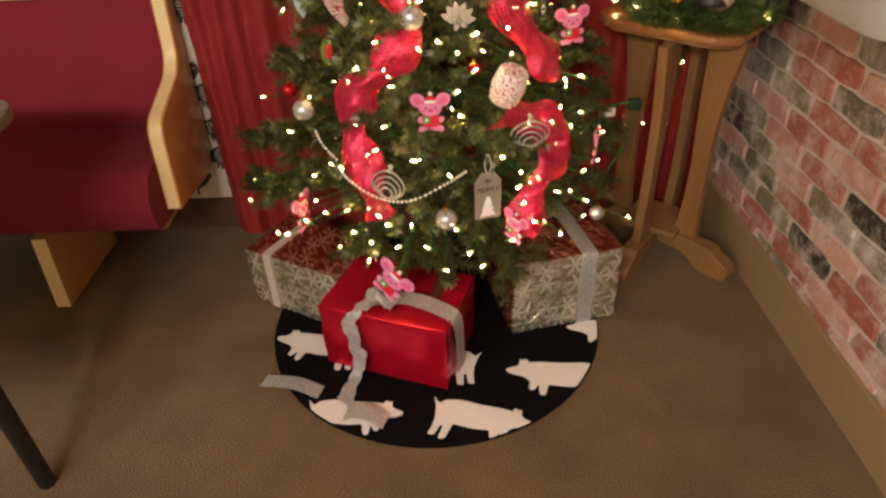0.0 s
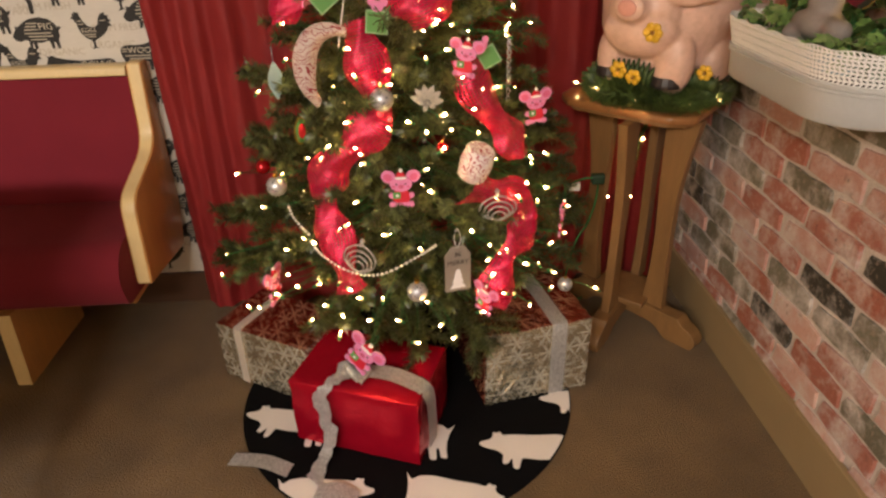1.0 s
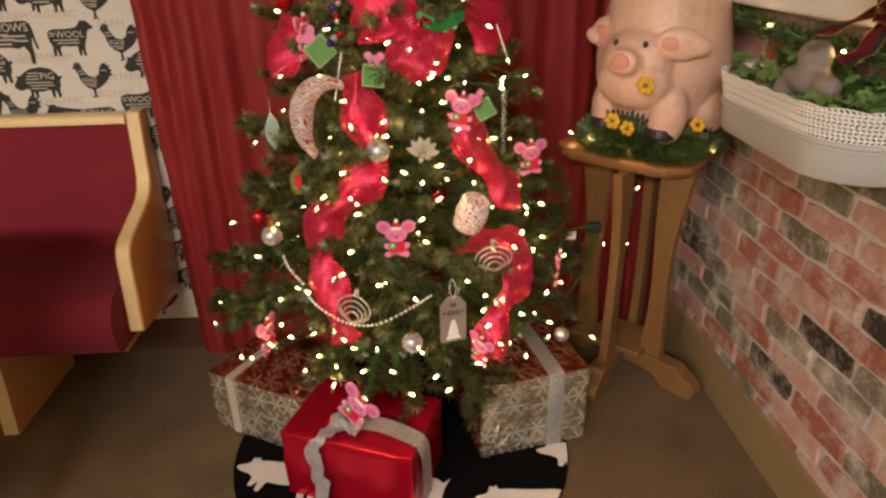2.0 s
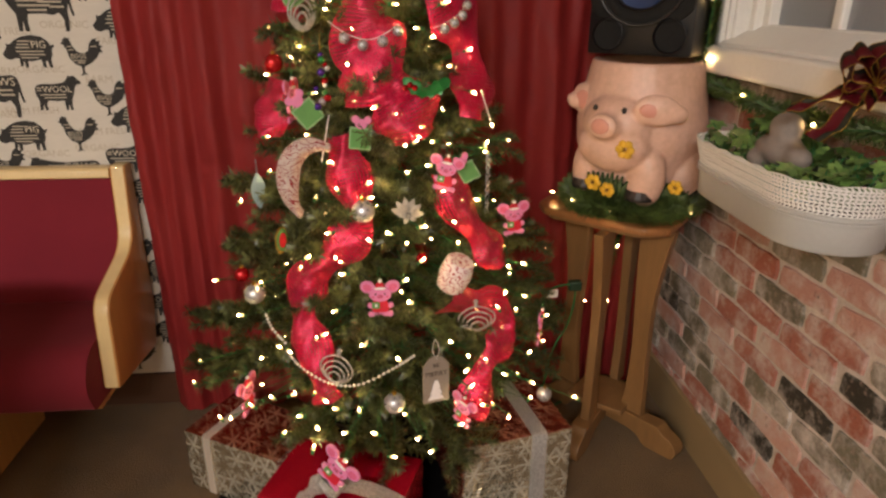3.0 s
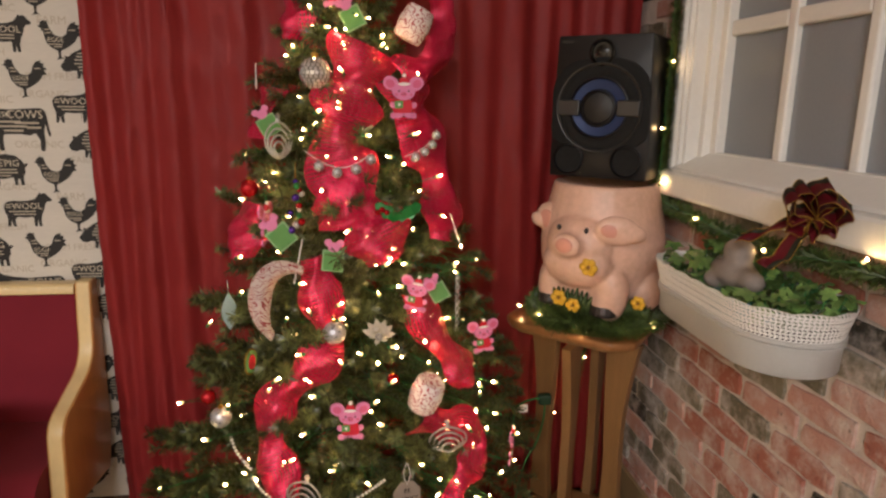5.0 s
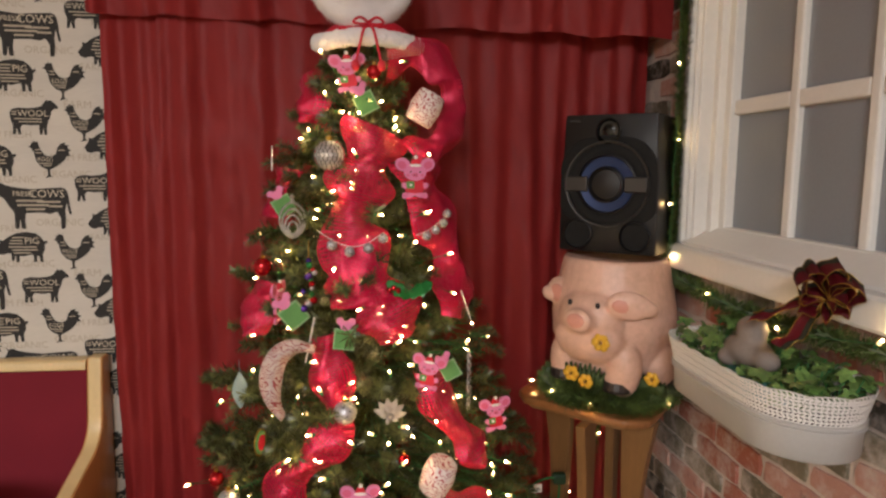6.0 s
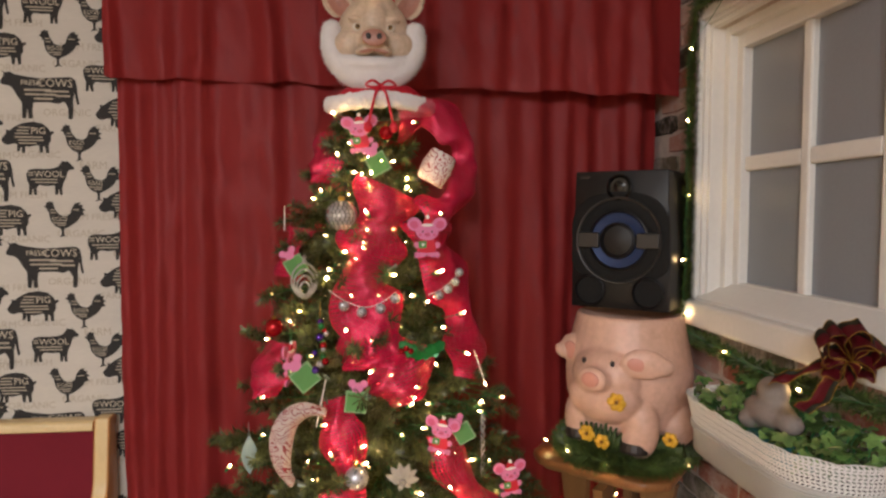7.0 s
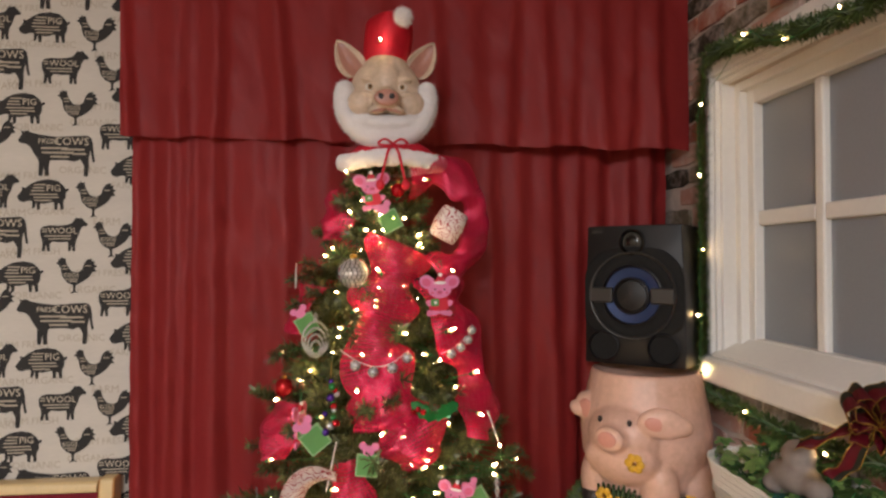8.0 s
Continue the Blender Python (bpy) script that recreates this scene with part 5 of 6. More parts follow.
def mesh_ribbon(label, pts, width, seed, lift=0.045, flare=0.0):
    """A wide open-weave ribbon with wired edges that billows from branch to branch."""
    rnd = random.Random(seed)
    line = spline([p if len(p) == 3 else (p[0], skin_y(p[0], p[1], lift - 0.020), p[1]) for p in pts], 12)
    ax = Vector((AX, AY + 0.12, 0))
    bm = bmesh.new()
    rows, run = [], []
    ph = rnd.uniform(0, 6)
    for i, p in enumerate(line):
        d = (line[min(i + 1, len(line) - 1)] - line[max(i - 1, 0)]).normalized()
        out = Vector((p.x - ax.x, p.y - ax.y, 0)).normalized()
        side = d.cross(out).normalized()
        w = 1.14 * width * (0.82 + 0.25 * math.sin(i * 0.33 + ph))
        run.append(run[-1] + (p - line[i - 1]).length if i else 0.0)
        rows.append([bm.verts.new(p + side * w * q / 2 + out * (0.030 * (1 - q * q) + 0.006 * math.sin(i * 0.23 + q * 2.5 + ph) + 0.003 * math.sin(i * 0.7 - q * 5 + ph) - 0.012)) for q in [-1 + k / 6 for k in range(13)]])
    uv = bm.loops.layers.uv.new("UVMap")
    for i, (a, b) in enumerate(zip(rows, rows[1:])):
        for k in range(12):
            f = bm.faces.new((a[k], a[k + 1], b[k + 1], b[k]))
            f.smooth = True
            for lp, (u, v) in zip(f.loops, ((k, i), (k + 1, i), (k + 1, i + 1), (k, i + 1))):
                lp[uv].uv = ((u / 12) * width, run[v])
    rib = thing("mesh_ribbon", label, "ribbon", group="mesh ribbons on the tree")
    edges = [[r[0].co.copy() for r in rows], [r[-1].co.copy() for r in rows]]
    part("weave", bm, MESH_RED, rib, "sparkling red open weave")
    for e in edges:
        b = bmesh.new()
        tube(b, e, 0.0011, 4)
        part("wired_edge", b, HAT_RED, rib)


mesh_ribbon("red sparkling mesh ribbon cascading down the upper tree", ((0.085, 1.555), (0.055, 1.47), (0.035, 1.40), (0.015, 1.31), (0.05, 1.20), (0.06, 1.14)), 0.145, 1, 0.03)
mesh_ribbon("red sparkling mesh ribbon gathered in the middle of the tree", ((-0.02, 1.23), (0.05, 1.19), (0.10, 1.13), (0.13, 1.06)), 0.150, 2, 0.025)
mesh_ribbon("red sparkling mesh ribbon looping out beside the tree top", ((0.10, 1.90, 1.735), (0.19, 1.89, 1.745), (0.268, 1.91, 1.69), (0.282, 1.92, 1.59), (0.24, 1.90, 1.51), (0.175, 1.47)), 0.105, 3, 0.02)
mesh_ribbon("red sparkling mesh ribbon down the side of the tree", ((0.185, 1.47), (0.20, 1.39), (0.255, 1.28), (0.275, 1.18), (0.275, 1.09)), 0.135, 4, 0.03)
mesh_ribbon("red sparkling mesh ribbon winding down the middle branches", ((-0.050, 1.07), (-0.03, 0.98), (-0.01, 0.88), (-0.06, 0.81), (-0.135, 0.74), (-0.150, 0.66), (-0.130, 0.56), (-0.100, 0.46)), 0.090, 5, 0.02)
mesh_ribbon("red sparkling mesh ribbon between middle branches", ((0.190, 0.985), (0.235, 0.89), (0.300, 0.80), (0.33, 0.745)), 0.085, 6, 0.025)
mesh_ribbon("red sparkling mesh ribbon looped over lower branches", ((0.195, 0.70), (0.265, 0.665), (0.345, 0.615), (0.335, 0.555), (0.290, 0.50), (0.255, 0.40)), 0.095, 7, 0.03)
mesh_ribbon("red sparkling mesh ribbon behind the upper branches", ((-0.15, 1.46), (-0.17, 1.40), (-0.19, 1.33)), 0.10, 8, -0.01)
mesh_ribbon("red sparkling mesh ribbon at the side of the tree", ((-0.19, 1.19), (-0.215, 1.12), (-0.23, 1.05)), 0.11, 9, 0.0)
mesh_ribbon("red sparkling mesh ribbon near the tree top", ((-0.10, 1.68), (-0.085, 1.63), (-0.10, 1.57)), 0.09, 10, 0.0)

# ---- light strings ----
SPOTS_A = ((-0.2, 1.3), (0.03, 1.49), (0.13, 1.55), (0.12, 1.06), (-0.02, 1.23), (0.04, 1.14), (0.08, 1.35), (0.2, 1.35), (0.25, 1.25), (0.26, 1.16), (-0.21, 0.99), (-0.2, 1.2),
           (-0.29, 0.91), (0.0, 0.95), (-0.05, 0.96), (0.015, 0.945), (-0.07, 0.87), (-0.36, 0.72), (-0.13, 0.81), (-0.04, 0.78), (0.02, 0.85), (0.17, 1.06), (0.35, 1.04), (0.31, 1.08),
           (0.3, 1.02), (0.21, 0.88), (0.4, 0.74), (0.35, 0.73), (0.45, 0.6), (0.56, 0.34), (0.24, 0.57), (0.24, 0.54), (0.34, 0.5), (0.37, 0.49), (0.32, 0.66), (0.11, 0.71), (0.0, 0.62), (-0.1, 0.64))
SPOTS_B = ((-0.29, 0.66), (-0.24, 0.74), (-0.42, 0.51), (-0.44, 0.45), (-0.25, 0.51), (-0.18, 0.6), (0.14, 0.88), (0.13, 0.8), (0.2, 0.61), (0.31, 0.91), (0.16, 1.01), (0.09, 0.76),
           (-0.04, 1.63), (-0.01, 1.59), (0.02, 1.585), (0.06, 1.62), (0.12, 1.55), (0.21, 1.49), (-0.08, 1.54), (-0.03, 1.4), (0.15, 1.72), (0.08, 1.75), (-0.05, 1.73), (0.14, 1.3), (0.19, 1.35), (0.29, 1.04),
           (-0.12, 0.43), (0.12, 0.40), (0.05, 0.36), (-0.36, 0.40), (0.40, 0.42), (-0.05, 0.42))
SPOTS_C = ((-0.33, 0.42), (-0.27, 0.46), (-0.20, 0.41), (-0.13, 0.38), (-0.06, 0.36), (0.02, 0.42), (0.09, 0.46), (0.15, 0.37), (0.21, 0.42), (0.28, 0.45), (0.34, 0.41), (0.24, 0.50), (-0.02, 0.47), (-0.22, 0.49), (-0.10, 0.50), (0.40, 0.47))
me_bulb = bpy.data.meshes.new("bulb")
bm = bmesh.new()
lathe(bm, [(0.0, 0.018), (0.0020, 0.0165), (0.0030, 0.0125)], 10, (0, 0, 0), 0)
lathe(bm, [(0.0030, 0.0125), (0.0046, 0.008), (0.0050, 0.003), (0.0046, 0.0)], 10, (0, 0, 0), 2)
lathe(bm, [(0.0044, 0.0005), (0.0048, -0.004), (0.0040, -0.013), (0.0, -0.0135)], 8, (0, 0, 0), 1)
for f in bm.faces:
    f.smooth = True
bm.to_mesh(me_bulb)
bm.free()
me_bulb.materials.append(BULB)
me_bulb.materials.append(CORD_GREEN)
me_bulb.materials.append(BULB_GLASS)
rl = random.Random(21)


def string_of_lights(label, pts, dip=1.0):
    s = thing("light_string", label, "light string")
    for p in pts:
        ob = new("bulb", me_bulb)
        ob.parent = s
        ob.matrix_basis = pose(*p, rl.uniform(30, 110), rl.uniform(-60, 60), rl.uniform(0, 360)) @ Matrix.Scale(0.72, 4)
    bm = bmesh.new()
    order, line = list(pts), []
    for p, q in zip(order, order[1:]):
        line += [Vector(p), ((Vector(p) + Vector(q)) / 2).lerp(Vector((AX, AY, (p[2] + q[2]) / 2)), 0.55 if dip > 2 else 0.0) + Vector((0.01, 0.05, -0.02)) * min(dip, 1.0)]
    tube(bm, spline(line + [Vector(order[-1])], 3), 0.0009, 4)
    part("wire", bm, CORD_GREEN, s)
    return s


string_of_lights("warm white light string over the front branches", sorted(on_tree(SPOTS_A, 0.05), key=lambda p: (round(p[2] / 0.12), p[0])), 4.0)
string_of_lights("warm white light string through the outer branches", sorted(on_tree(SPOTS_B, 0.05), key=lambda p: (round(p[2] / 0.12), p[0])), 4.0)
string_of_lights("warm white light string along the lowest branches", on_tree(SPOTS_C, 0.06), 4.0)
inner = []
for k in range(76):
    t = (k + 0.5) / 76
    zz = 0.34 + 1.34 * t ** 1.25
    a = k * 2.4
    R = reach(zz) * 0.62
    inner.append((AX + R * math.cos(a), min(2.2, AY + 0.8 * R * math.sin(a)), zz))
string_of_lights("warm white light string deep inside the tree", inner)
ro = random.Random(17)
outer_spots = []
for k in range(70):
    zz = 0.40 + 1.32 * ((k + ro.random()) / 70) ** 1.2
    outer_spots.append((AX + ro.uniform(-0.86, 0.86) * reach(zz), zz))
string_of_lights("warm white light string wound among the branch tips", sorted(on_tree(outer_spots, 0.0), key=lambda p: (round(p[2] / 0.12), p[0])), 4.0)

# ---- tree topper ----
HEAD = mat("mask_skin", lin("c2ab90"), 0.45, var=0.16, scale=14, fine=90, second=lin("d0baa4"), sub=0.05)
MASK_PINK = mat("mask_pink", lin("a87868"), 0.4, var=0.15, scale=30)
skin = fused([
    ("ball", (0, 0.0, 0.015), (0.092, 0.070, 0.090)),
    ("ball", (0, -0.012, 0.066), (0.062, 0.052, 0.046)),
    ("ball", (0, -0.040, 0.030), (0.040, 0.040, 0.055)),
    ("ball", (-0.060, -0.026, -0.024), (0.042, 0.042, 0.040)),
    ("ball", (0.060, -0.026, -0.024), (0.042, 0.042, 0.040)),
    # the muzzle narrows to the nose, with a wide upper lip
    ("ball", (0, -0.066, -0.018), (0.036, 0.044, 0.030)),
    ("ball", (0, -0.098, -0.024), (0.030, 0.018, 0.022)),
    ("ball", (-0.022, -0.082, -0.046), (0.024, 0.018, 0.011), pose(0, 0, 0, 0, -14, 0)),
    ("ball", (0.022, -0.082, -0.046), (0.024, 0.018, 0.011), pose(0, 0, 0, 0, 14, 0)),
    # heavy brows and pouches round the eyes
    ("ball", (-0.042, -0.058, 0.033), (0.026, 0.014, 0.008), pose(0, 0, 0, 0, 10, 12)),
    ("ball", (0.042, -0.058, 0.033), (0.026, 0.014, 0.008), pose(0, 0, 0, 0, -10, -12)),
    ("ball", (-0.044, -0.060, -0.004), (0.022, 0.010, 0.006), pose(0, 0, 0, 0, 8, 12)),
    ("ball", (0.044, -0.060, -0.004), (0.022, 0.010, 0.006), pose(0, 0, 0, 0, -8, -12)),
], 0.0036, 3)
beard_skin = fused(
    [("ball", (0.106 * math.cos(t), -0.012 - 0.020 * abs(math.sin(t)), -0.010 + 0.098 * math.sin(t)), (0.027, 0.036, 0.030)) for t in [math.pi * (0.93 + 1.14 * k / 22) for k in range(23)]]
    + [("ball", (0.078 * u, -0.058 + 0.030 * u * u, -0.074 + 0.014 * u * u), (0.026, 0.026, 0.020)) for u in [-1 + k / 6 for k in range(13)]]
    + [("ball", (0.062 * u, -0.040 + 0.020 * u * u, -0.100 + 0.022 * u * u), (0.030, 0.034, 0.028)) for u in [-1 + k / 5 for k in range(11)]], 0.005, 4)


def ear(bm, sd):
    """A pointed leaf, cupped forward, skin outside and pink within."""
    rows = []
    for i in range(13):
        u = i / 12
        w = 0.036 * (math.sin(math.pi * min(1, 0.20 + 0.80 * u)) ** 0.75) * (1 - 0.25 * u)
        rows.append([(q * w - 0.010 * u * u, 0.020 * (1 - abs(q)) ** 1.0 * math.sin(math.pi * min(1.0, u + 0.12)) + 0.012 * u, 0.112 * u + 0.010 * q * (1 - u)) for q in (-1, -0.66, -0.33, 0, 0.33, 0.66, 1)])
    m = Matrix.Translation((sd * 0.066, -0.012, 0.058)) @ Matrix.Diagonal((sd, 1, 1, 1)) @ pose(0, 0, 0, -6, 37, 0)
    for back, mi in ((0.0, 1), (0.004, 0)):
        vs = [[bm.verts.new(m @ Vector((x, y + back, z))) for x, y, z in r] for r in rows]
        for r0, r1 in zip(vs, vs[1:]):
            for k in range(6):
                f = bm.faces.new((r0[k], r0[k + 1], r1[k + 1], r1[k]))
                f.smooth, f.material_index = True, mi
                if mi == 1 and (k in (0, 5)):
                    f.material_index = 0
    edge = [m @ Vector(r[0]) for r in rows] + [m @ Vector(r[-1]) for r in rows[::-1]]
    tube(bm, edge, 0.0036, 6, 0)


def topper_extras(bm):
    for sd in (-1, 1):
        ear(bm, sd)
        ball(bm, (sd * 0.041, -0.0615, 0.014), (0.0115, 0.0085, 0.0095), None, 14, 10, 4)
        ball(bm, (sd * 0.0395, -0.0685, 0.014), (0.0062, 0.0028, 0.0066), None, 12, 8, 5)
        ball(bm, (sd * 0.0390, -0.0702, 0.014), (0.0034, 0.0020, 0.0036), None, 10, 8, 2)
        ball(bm, (sd * 0.0130, -0.1185, -0.021), (0.0068, 0.0036, 0.0078), pose(0, 0, 0, 0, sd * 20, 0), 10, 8, 2)
        ball(bm, (sd * 0.017, -0.0950, -0.050), (0.021, 0.0065, 0.0042), pose(0, 0, 0, 0, sd * 14, -sd * 14), 14, 8, 1)
    ball(bm, (0, -0.1130, -0.023), (0.0300, 0.0055, 0.0205), None, 18, 10, 1)
    old = set(bm.faces)
    bm.from_mesh(beard_skin)
    fur = [f for f in bm.faces if f not in old]
    for f in fur:
        f.smooth, f.material_index = True, 3
    # wisps of fur standing off the beard
    rf = random.Random(8)
    bm.normal_update()
    for f in rf.sample(fur, min(len(fur), 3200)):
        c, nrm = f.calc_center_median(), f.normal.copy()
        d = (nrm + Vector((rf.uniform(-0.8, 0.8), rf.uniform(-0.8, 0.8), rf.uniform(-1.0, 0.5)))).normalized() * rf.uniform(0.004, 0.009)
        w = nrm.cross(d)
        w = w.normalized() * 0.0007 if w.length > 1e-6 else Vector((0.0007, 0, 0))
        g = bm.faces.new((bm.verts.new(c - w), bm.verts.new(c + w), bm.verts.new(c + d)))
        g.material_index = 3
    bpy.data.meshes.remove(beard_skin)


bm = with_skin(skin, topper_extras)
topper = part("tree_topper", bm, [HEAD, MASK_PINK, PIG_DARK, FUR, PEARL, mat("amber_eye", lin("8a6a34"), 0.25, var=0.2)])
tagged(topper, "pig head mask with white fluffy beard on the tree top", "tree topper")
topper.matrix_basis = pose(0.046, 1.935, 1.932)
hat = thing("santa_hat", "small red velvet hat with white pompom on a mask", "hat", (0.048, 1.950, 2.005), 0)
bm = bmesh.new()
lathe(bm, [(0.0, 0.0), (0.056, 0.0), (0.060, 0.02), (0.062, 0.05), (0.063, 0.08), (0.063, 0.105), (0.061, 0.125), (0.054, 0.140), (0.030, 0.150), (0.0, 0.152)], 36)
for v in bm.verts:
    v.co.x += 0.5 * v.co.z * v.co.z + 0.006 * noise.noise(v.co * 26)
    v.co.z += 0.10 * max(0.0, v.co.z - 0.09) * (v.co.x / 0.06)
    v.co.y += 0.005 * noise.noise(v.co * 25 + Vector((3, 0, 0)))
part("crown", bm, mat("red_velvet", lin("c81428"), 0.34, 0.35, var=0.2, scale=30, fine=400, bump=0.6), hat, "", True)
bm = bmesh.new()
rf = random.Random(5)
ball(bm, (0, 0, 0), (0.023, 0.023, 0.023), None, 14, 10)
for k in range(700):
    d = Vector((rf.gauss(0, 1), rf.gauss(0, 1), rf.gauss(0, 1))).normalized()
    e = (d + 0.4 * Vector((rf.gauss(0, 1), rf.gauss(0, 1), rf.gauss(0, 1)))).normalized() * rf.uniform(0.006, 0.011)
    w = d.cross(e).normalized() * 0.0009
    bm.faces.new((bm.verts.new(d * 0.021 - w), bm.verts.new(d * 0.021 + w), bm.verts.new(d * 0.022 + e)))
part("pompom", bm, FUR, hat, "white fluffy pompom").location = (0.040, -0.058, 0.125)
bulb = new("bulb", me_bulb)
bulb.parent = hat
bulb.matrix_basis = pose(-0.016, -0.064, 0.062, 80, 0, 0) @ Matrix.Diagonal((0.7, 0.7, 0.7, 1))
collar = thing("cape_collar", "red cape collar with white fur trim and bow", "collar", (0.062, 1.952, 1.752))
bm = bmesh.new()
lathe(bm, [(0.06, 0.075), (0.085, 0.062), (0.125, 0.028), (0.128, 0.018), (0.08, 0.015)], 36, (0, 0, 0), 0, 1.0, 0.72)
part("cape", bm, HAT_RED, collar, "", True)
trim = fused([("ball", (0.126 * math.cos(a), 0.092 * math.sin(a), 0.016 + 0.004 * math.sin(3 * a)), (0.019, 0.019, 0.022)) for a in [2 * math.pi * k / 48 for k in range(48)]], 0.005, 3)
bm = with_skin(trim, lambda b: None)
for v in bm.verts:
    v.co += Vector((0, 0, 1)) * 0.004 * noise.noise(v.co * 60) + v.normal * 0.003 * noise.noise(v.co * 140)
part("fur_trim", bm, FUR, collar, "white fur trim")
bm = bmesh.new()
for s in (-1, 1):
    tube(bm, spline([(0, -0.098, 0.052), (s * 0.020, -0.112, 0.060), (s * 0.036, -0.106, 0.050), (s * 0.018, -0.112, 0.044), (0, -0.098, 0.050)], 5), 0.003, 6)
    tube(bm, spline([(0, -0.098, 0.050), (s * 0.012, -0.118, 0.030), (s * 0.022, -0.120, -0.01), (s * 0.030, -0.118, -0.045)], 5), 0.0032, 6)
    ball(bm, (s * 0.031, -0.118, -0.052), (0.011, 0.010, 0.013), None, 10, 8)
part("bow", bm, HAT_RED, collar, "red bow with tassels")

# ---- garlands of tinsel pine ----
TINSEL = mat("tinsel_pine", lin("2c4420"), 0.5, var=0.3, scale=30, second=lin("52602c"), bump=0, per_island=0.5)


def pine_garland(name, label, pts, nl=0.028, dens=1700, per=8):
    line = spline(pts, per)
    g = thing(name, label, "garland")
    bm = bmesh.new()
    tube(bm, line, 0.003, 5)
    part("core_wire", bm, BARK, g)
    bm = bmesh.new()
    rg = random.Random(len(label))
    for p, q in zip(line, line[1:]):
        brush(bm, p, q, rg, dens, nl)
        brush(bm, q, p, rg, dens * 0.5, nl)
    part("needles", bm, TINSEL, g, "dense green tinsel needles")
    return g


pine_garland("window_garland", "green tinsel garland hung round the window", ((0.985, 2.12, 0.80), (0.975, 2.125, 1.00), (0.935, 2.07, 1.15), (0.952, 2.050, 1.25), (0.952, 2.045, 1.50), (0.952, 2.040, 1.80), (0.952, 2.035, 2.02),
                                                                             (0.952, 2.010, 2.085), (0.950, 1.90, 2.085), (0.950, 1.77, 2.062), (0.950, 1.60, 2.025), (0.950, 1.40, 2.000), (0.950, 1.15, 2.030), (0.950, 0.9, 2.06)), 0.035, 2600)
pine_garland("sill_garland", "green tinsel garland under the window sill", ((0.957, 2.095, 1.20), (0.955, 2.03, 1.150), (0.950, 1.90, 1.140), (0.950, 1.75, 1.125), (0.955, 1.5, 1.13), (0.955, 1.25, 1.14), (0.955, 1.08, 1.145), (0.957, 0.95, 1.10)), 0.034, 1700)
ring_pts = []
for k in range(25):
    a = 2 * math.pi * k / 24
    ring_pts.append((0.786 + 0.178 * math.cos(a), 2.076 + 0.180 * math.sin(a), 0.812 + 0.005 * math.sin(5 * a)))
pine_garland("stand_garland", "green tinsel garland lying round a pot foot", ring_pts, 0.046, 4600, 3)
pine_garland("hanging_garland", "green tinsel garland hanging behind the plant stand", ((0.90, 2.26, 0.80), (0.86, 2.27, 0.66), (0.825, 2.27, 0.56), (0.812, 2.27, 0.45), (0.80, 2.27, 0.38)), 0.026, 1700)
string_of_lights("warm white lights on the window garland", [(0.928, 2.005, z_) for z_ in (1.205, 1.363, 1.545, 1.75, 1.955)] + [(0.925, 1.76, 2.072), (0.925, 1.60, 2.005), (0.925, 1.440, 2.012)], 0.3)
string_of_lights("warm white lights on the sill garland", [(0.930, 2.02, 1.165), (0.930, 1.78, 1.145), (0.930, 1.50, 1.12), (0.925, 1.225, 1.165)], 0.3)
string_of_lights("warm white lights round the pot foot", [(0.565, 2.165, 0.800), (0.672, 1.930, 0.806), (0.815, 1.892, 0.802), (0.898, 1.900, 0.806), (0.60, 2.02, 0.81), (0.93, 2.02, 0.83)])
string_of_lights("warm white lights hanging behind the plant stand", [(0.819, 2.235, 0.578), (0.810, 2.235, 0.522), (0.806, 2.235, 0.375), (0.722, 2.235, 0.379)])

# plug and lead of the tree lights
bm = bmesh.new()
tube(bm, spline([(0.50, 1.93, 0.56), (0.56, 1.99, 0.555), (0.615, 2.01, 0.545), (0.625, 2.03, 0.47), (0.612, 2.05, 0.38), (0.58, 2.06, 0.30), (0.56, 2.10, 0.10), (0.57, 2.14, 0.006), (0.66, 2.19, 0.005)], 7), 0.0032, 6)
lead = thing("power_lead", "green power lead with plug beside the plant stand", "cable")
part("cable", bm, CORD_GREEN, lead)
bm = bmesh.new()
box(bm, (0.600, 2.000, 0.530), (0.640, 2.026, 0.562), 0.006)
part("plug", bm, mat("dark_green_plastic", lin("16301c"), 0.5, var=0.1), lead, "dark green plug")
bm = bmesh.new()
box(bm, (0.520, 1.955, 0.535), (0.552, 1.958, 0.560), 0.001)
part("paper_tag", bm, FELT_WHITE, lead, "small white paper tag")
bm = bmesh.new()
box(bm, (0.955, 1.530, 2.140), (1.010, 1.710, 2.300), 0.004)
tagged(part("wall_box", bm, BLACK_METAL), "small dark box mounted on the brick wall", "box")

# ---- hanging planter ----
LACE_WHITE = mat("white_enamel", lin("e6e4e0"), 0.4, var=0.04, scale=6)
PLQ = pose(0.892, 1.508, 0.933, -1.5, 0, -3.5) @ Matrix.Diagonal((1.03, 1.11, 1.05, 1.0))
planter = thing("wall_planter", "long white metal planter with pierced lace rim", "planter")
planter.matrix_basis = PLQ


def even(pts, n):
    """A closed line cut into n equal steps."""
    run = [0.0]
    for (x0, y0), (x1, y1) in zip(pts, pts[1:] + pts[:1]):
        run.append(run[-1] + math.hypot(x1 - x0, y1 - y0))
    out, j = [], 0
    for i in range(n):
        s = run[-1] * i / n
        while run[j + 1] < s:
            j += 1
        u = (s - run[j]) / max(run[j + 1] - run[j], 1e-9)
        a, b = pts[j], pts[(j + 1) % len(pts)]
        out.append((a[0] + (b[0] - a[0]) * u, a[1] + (b[1] - a[1]) * u))
    return out


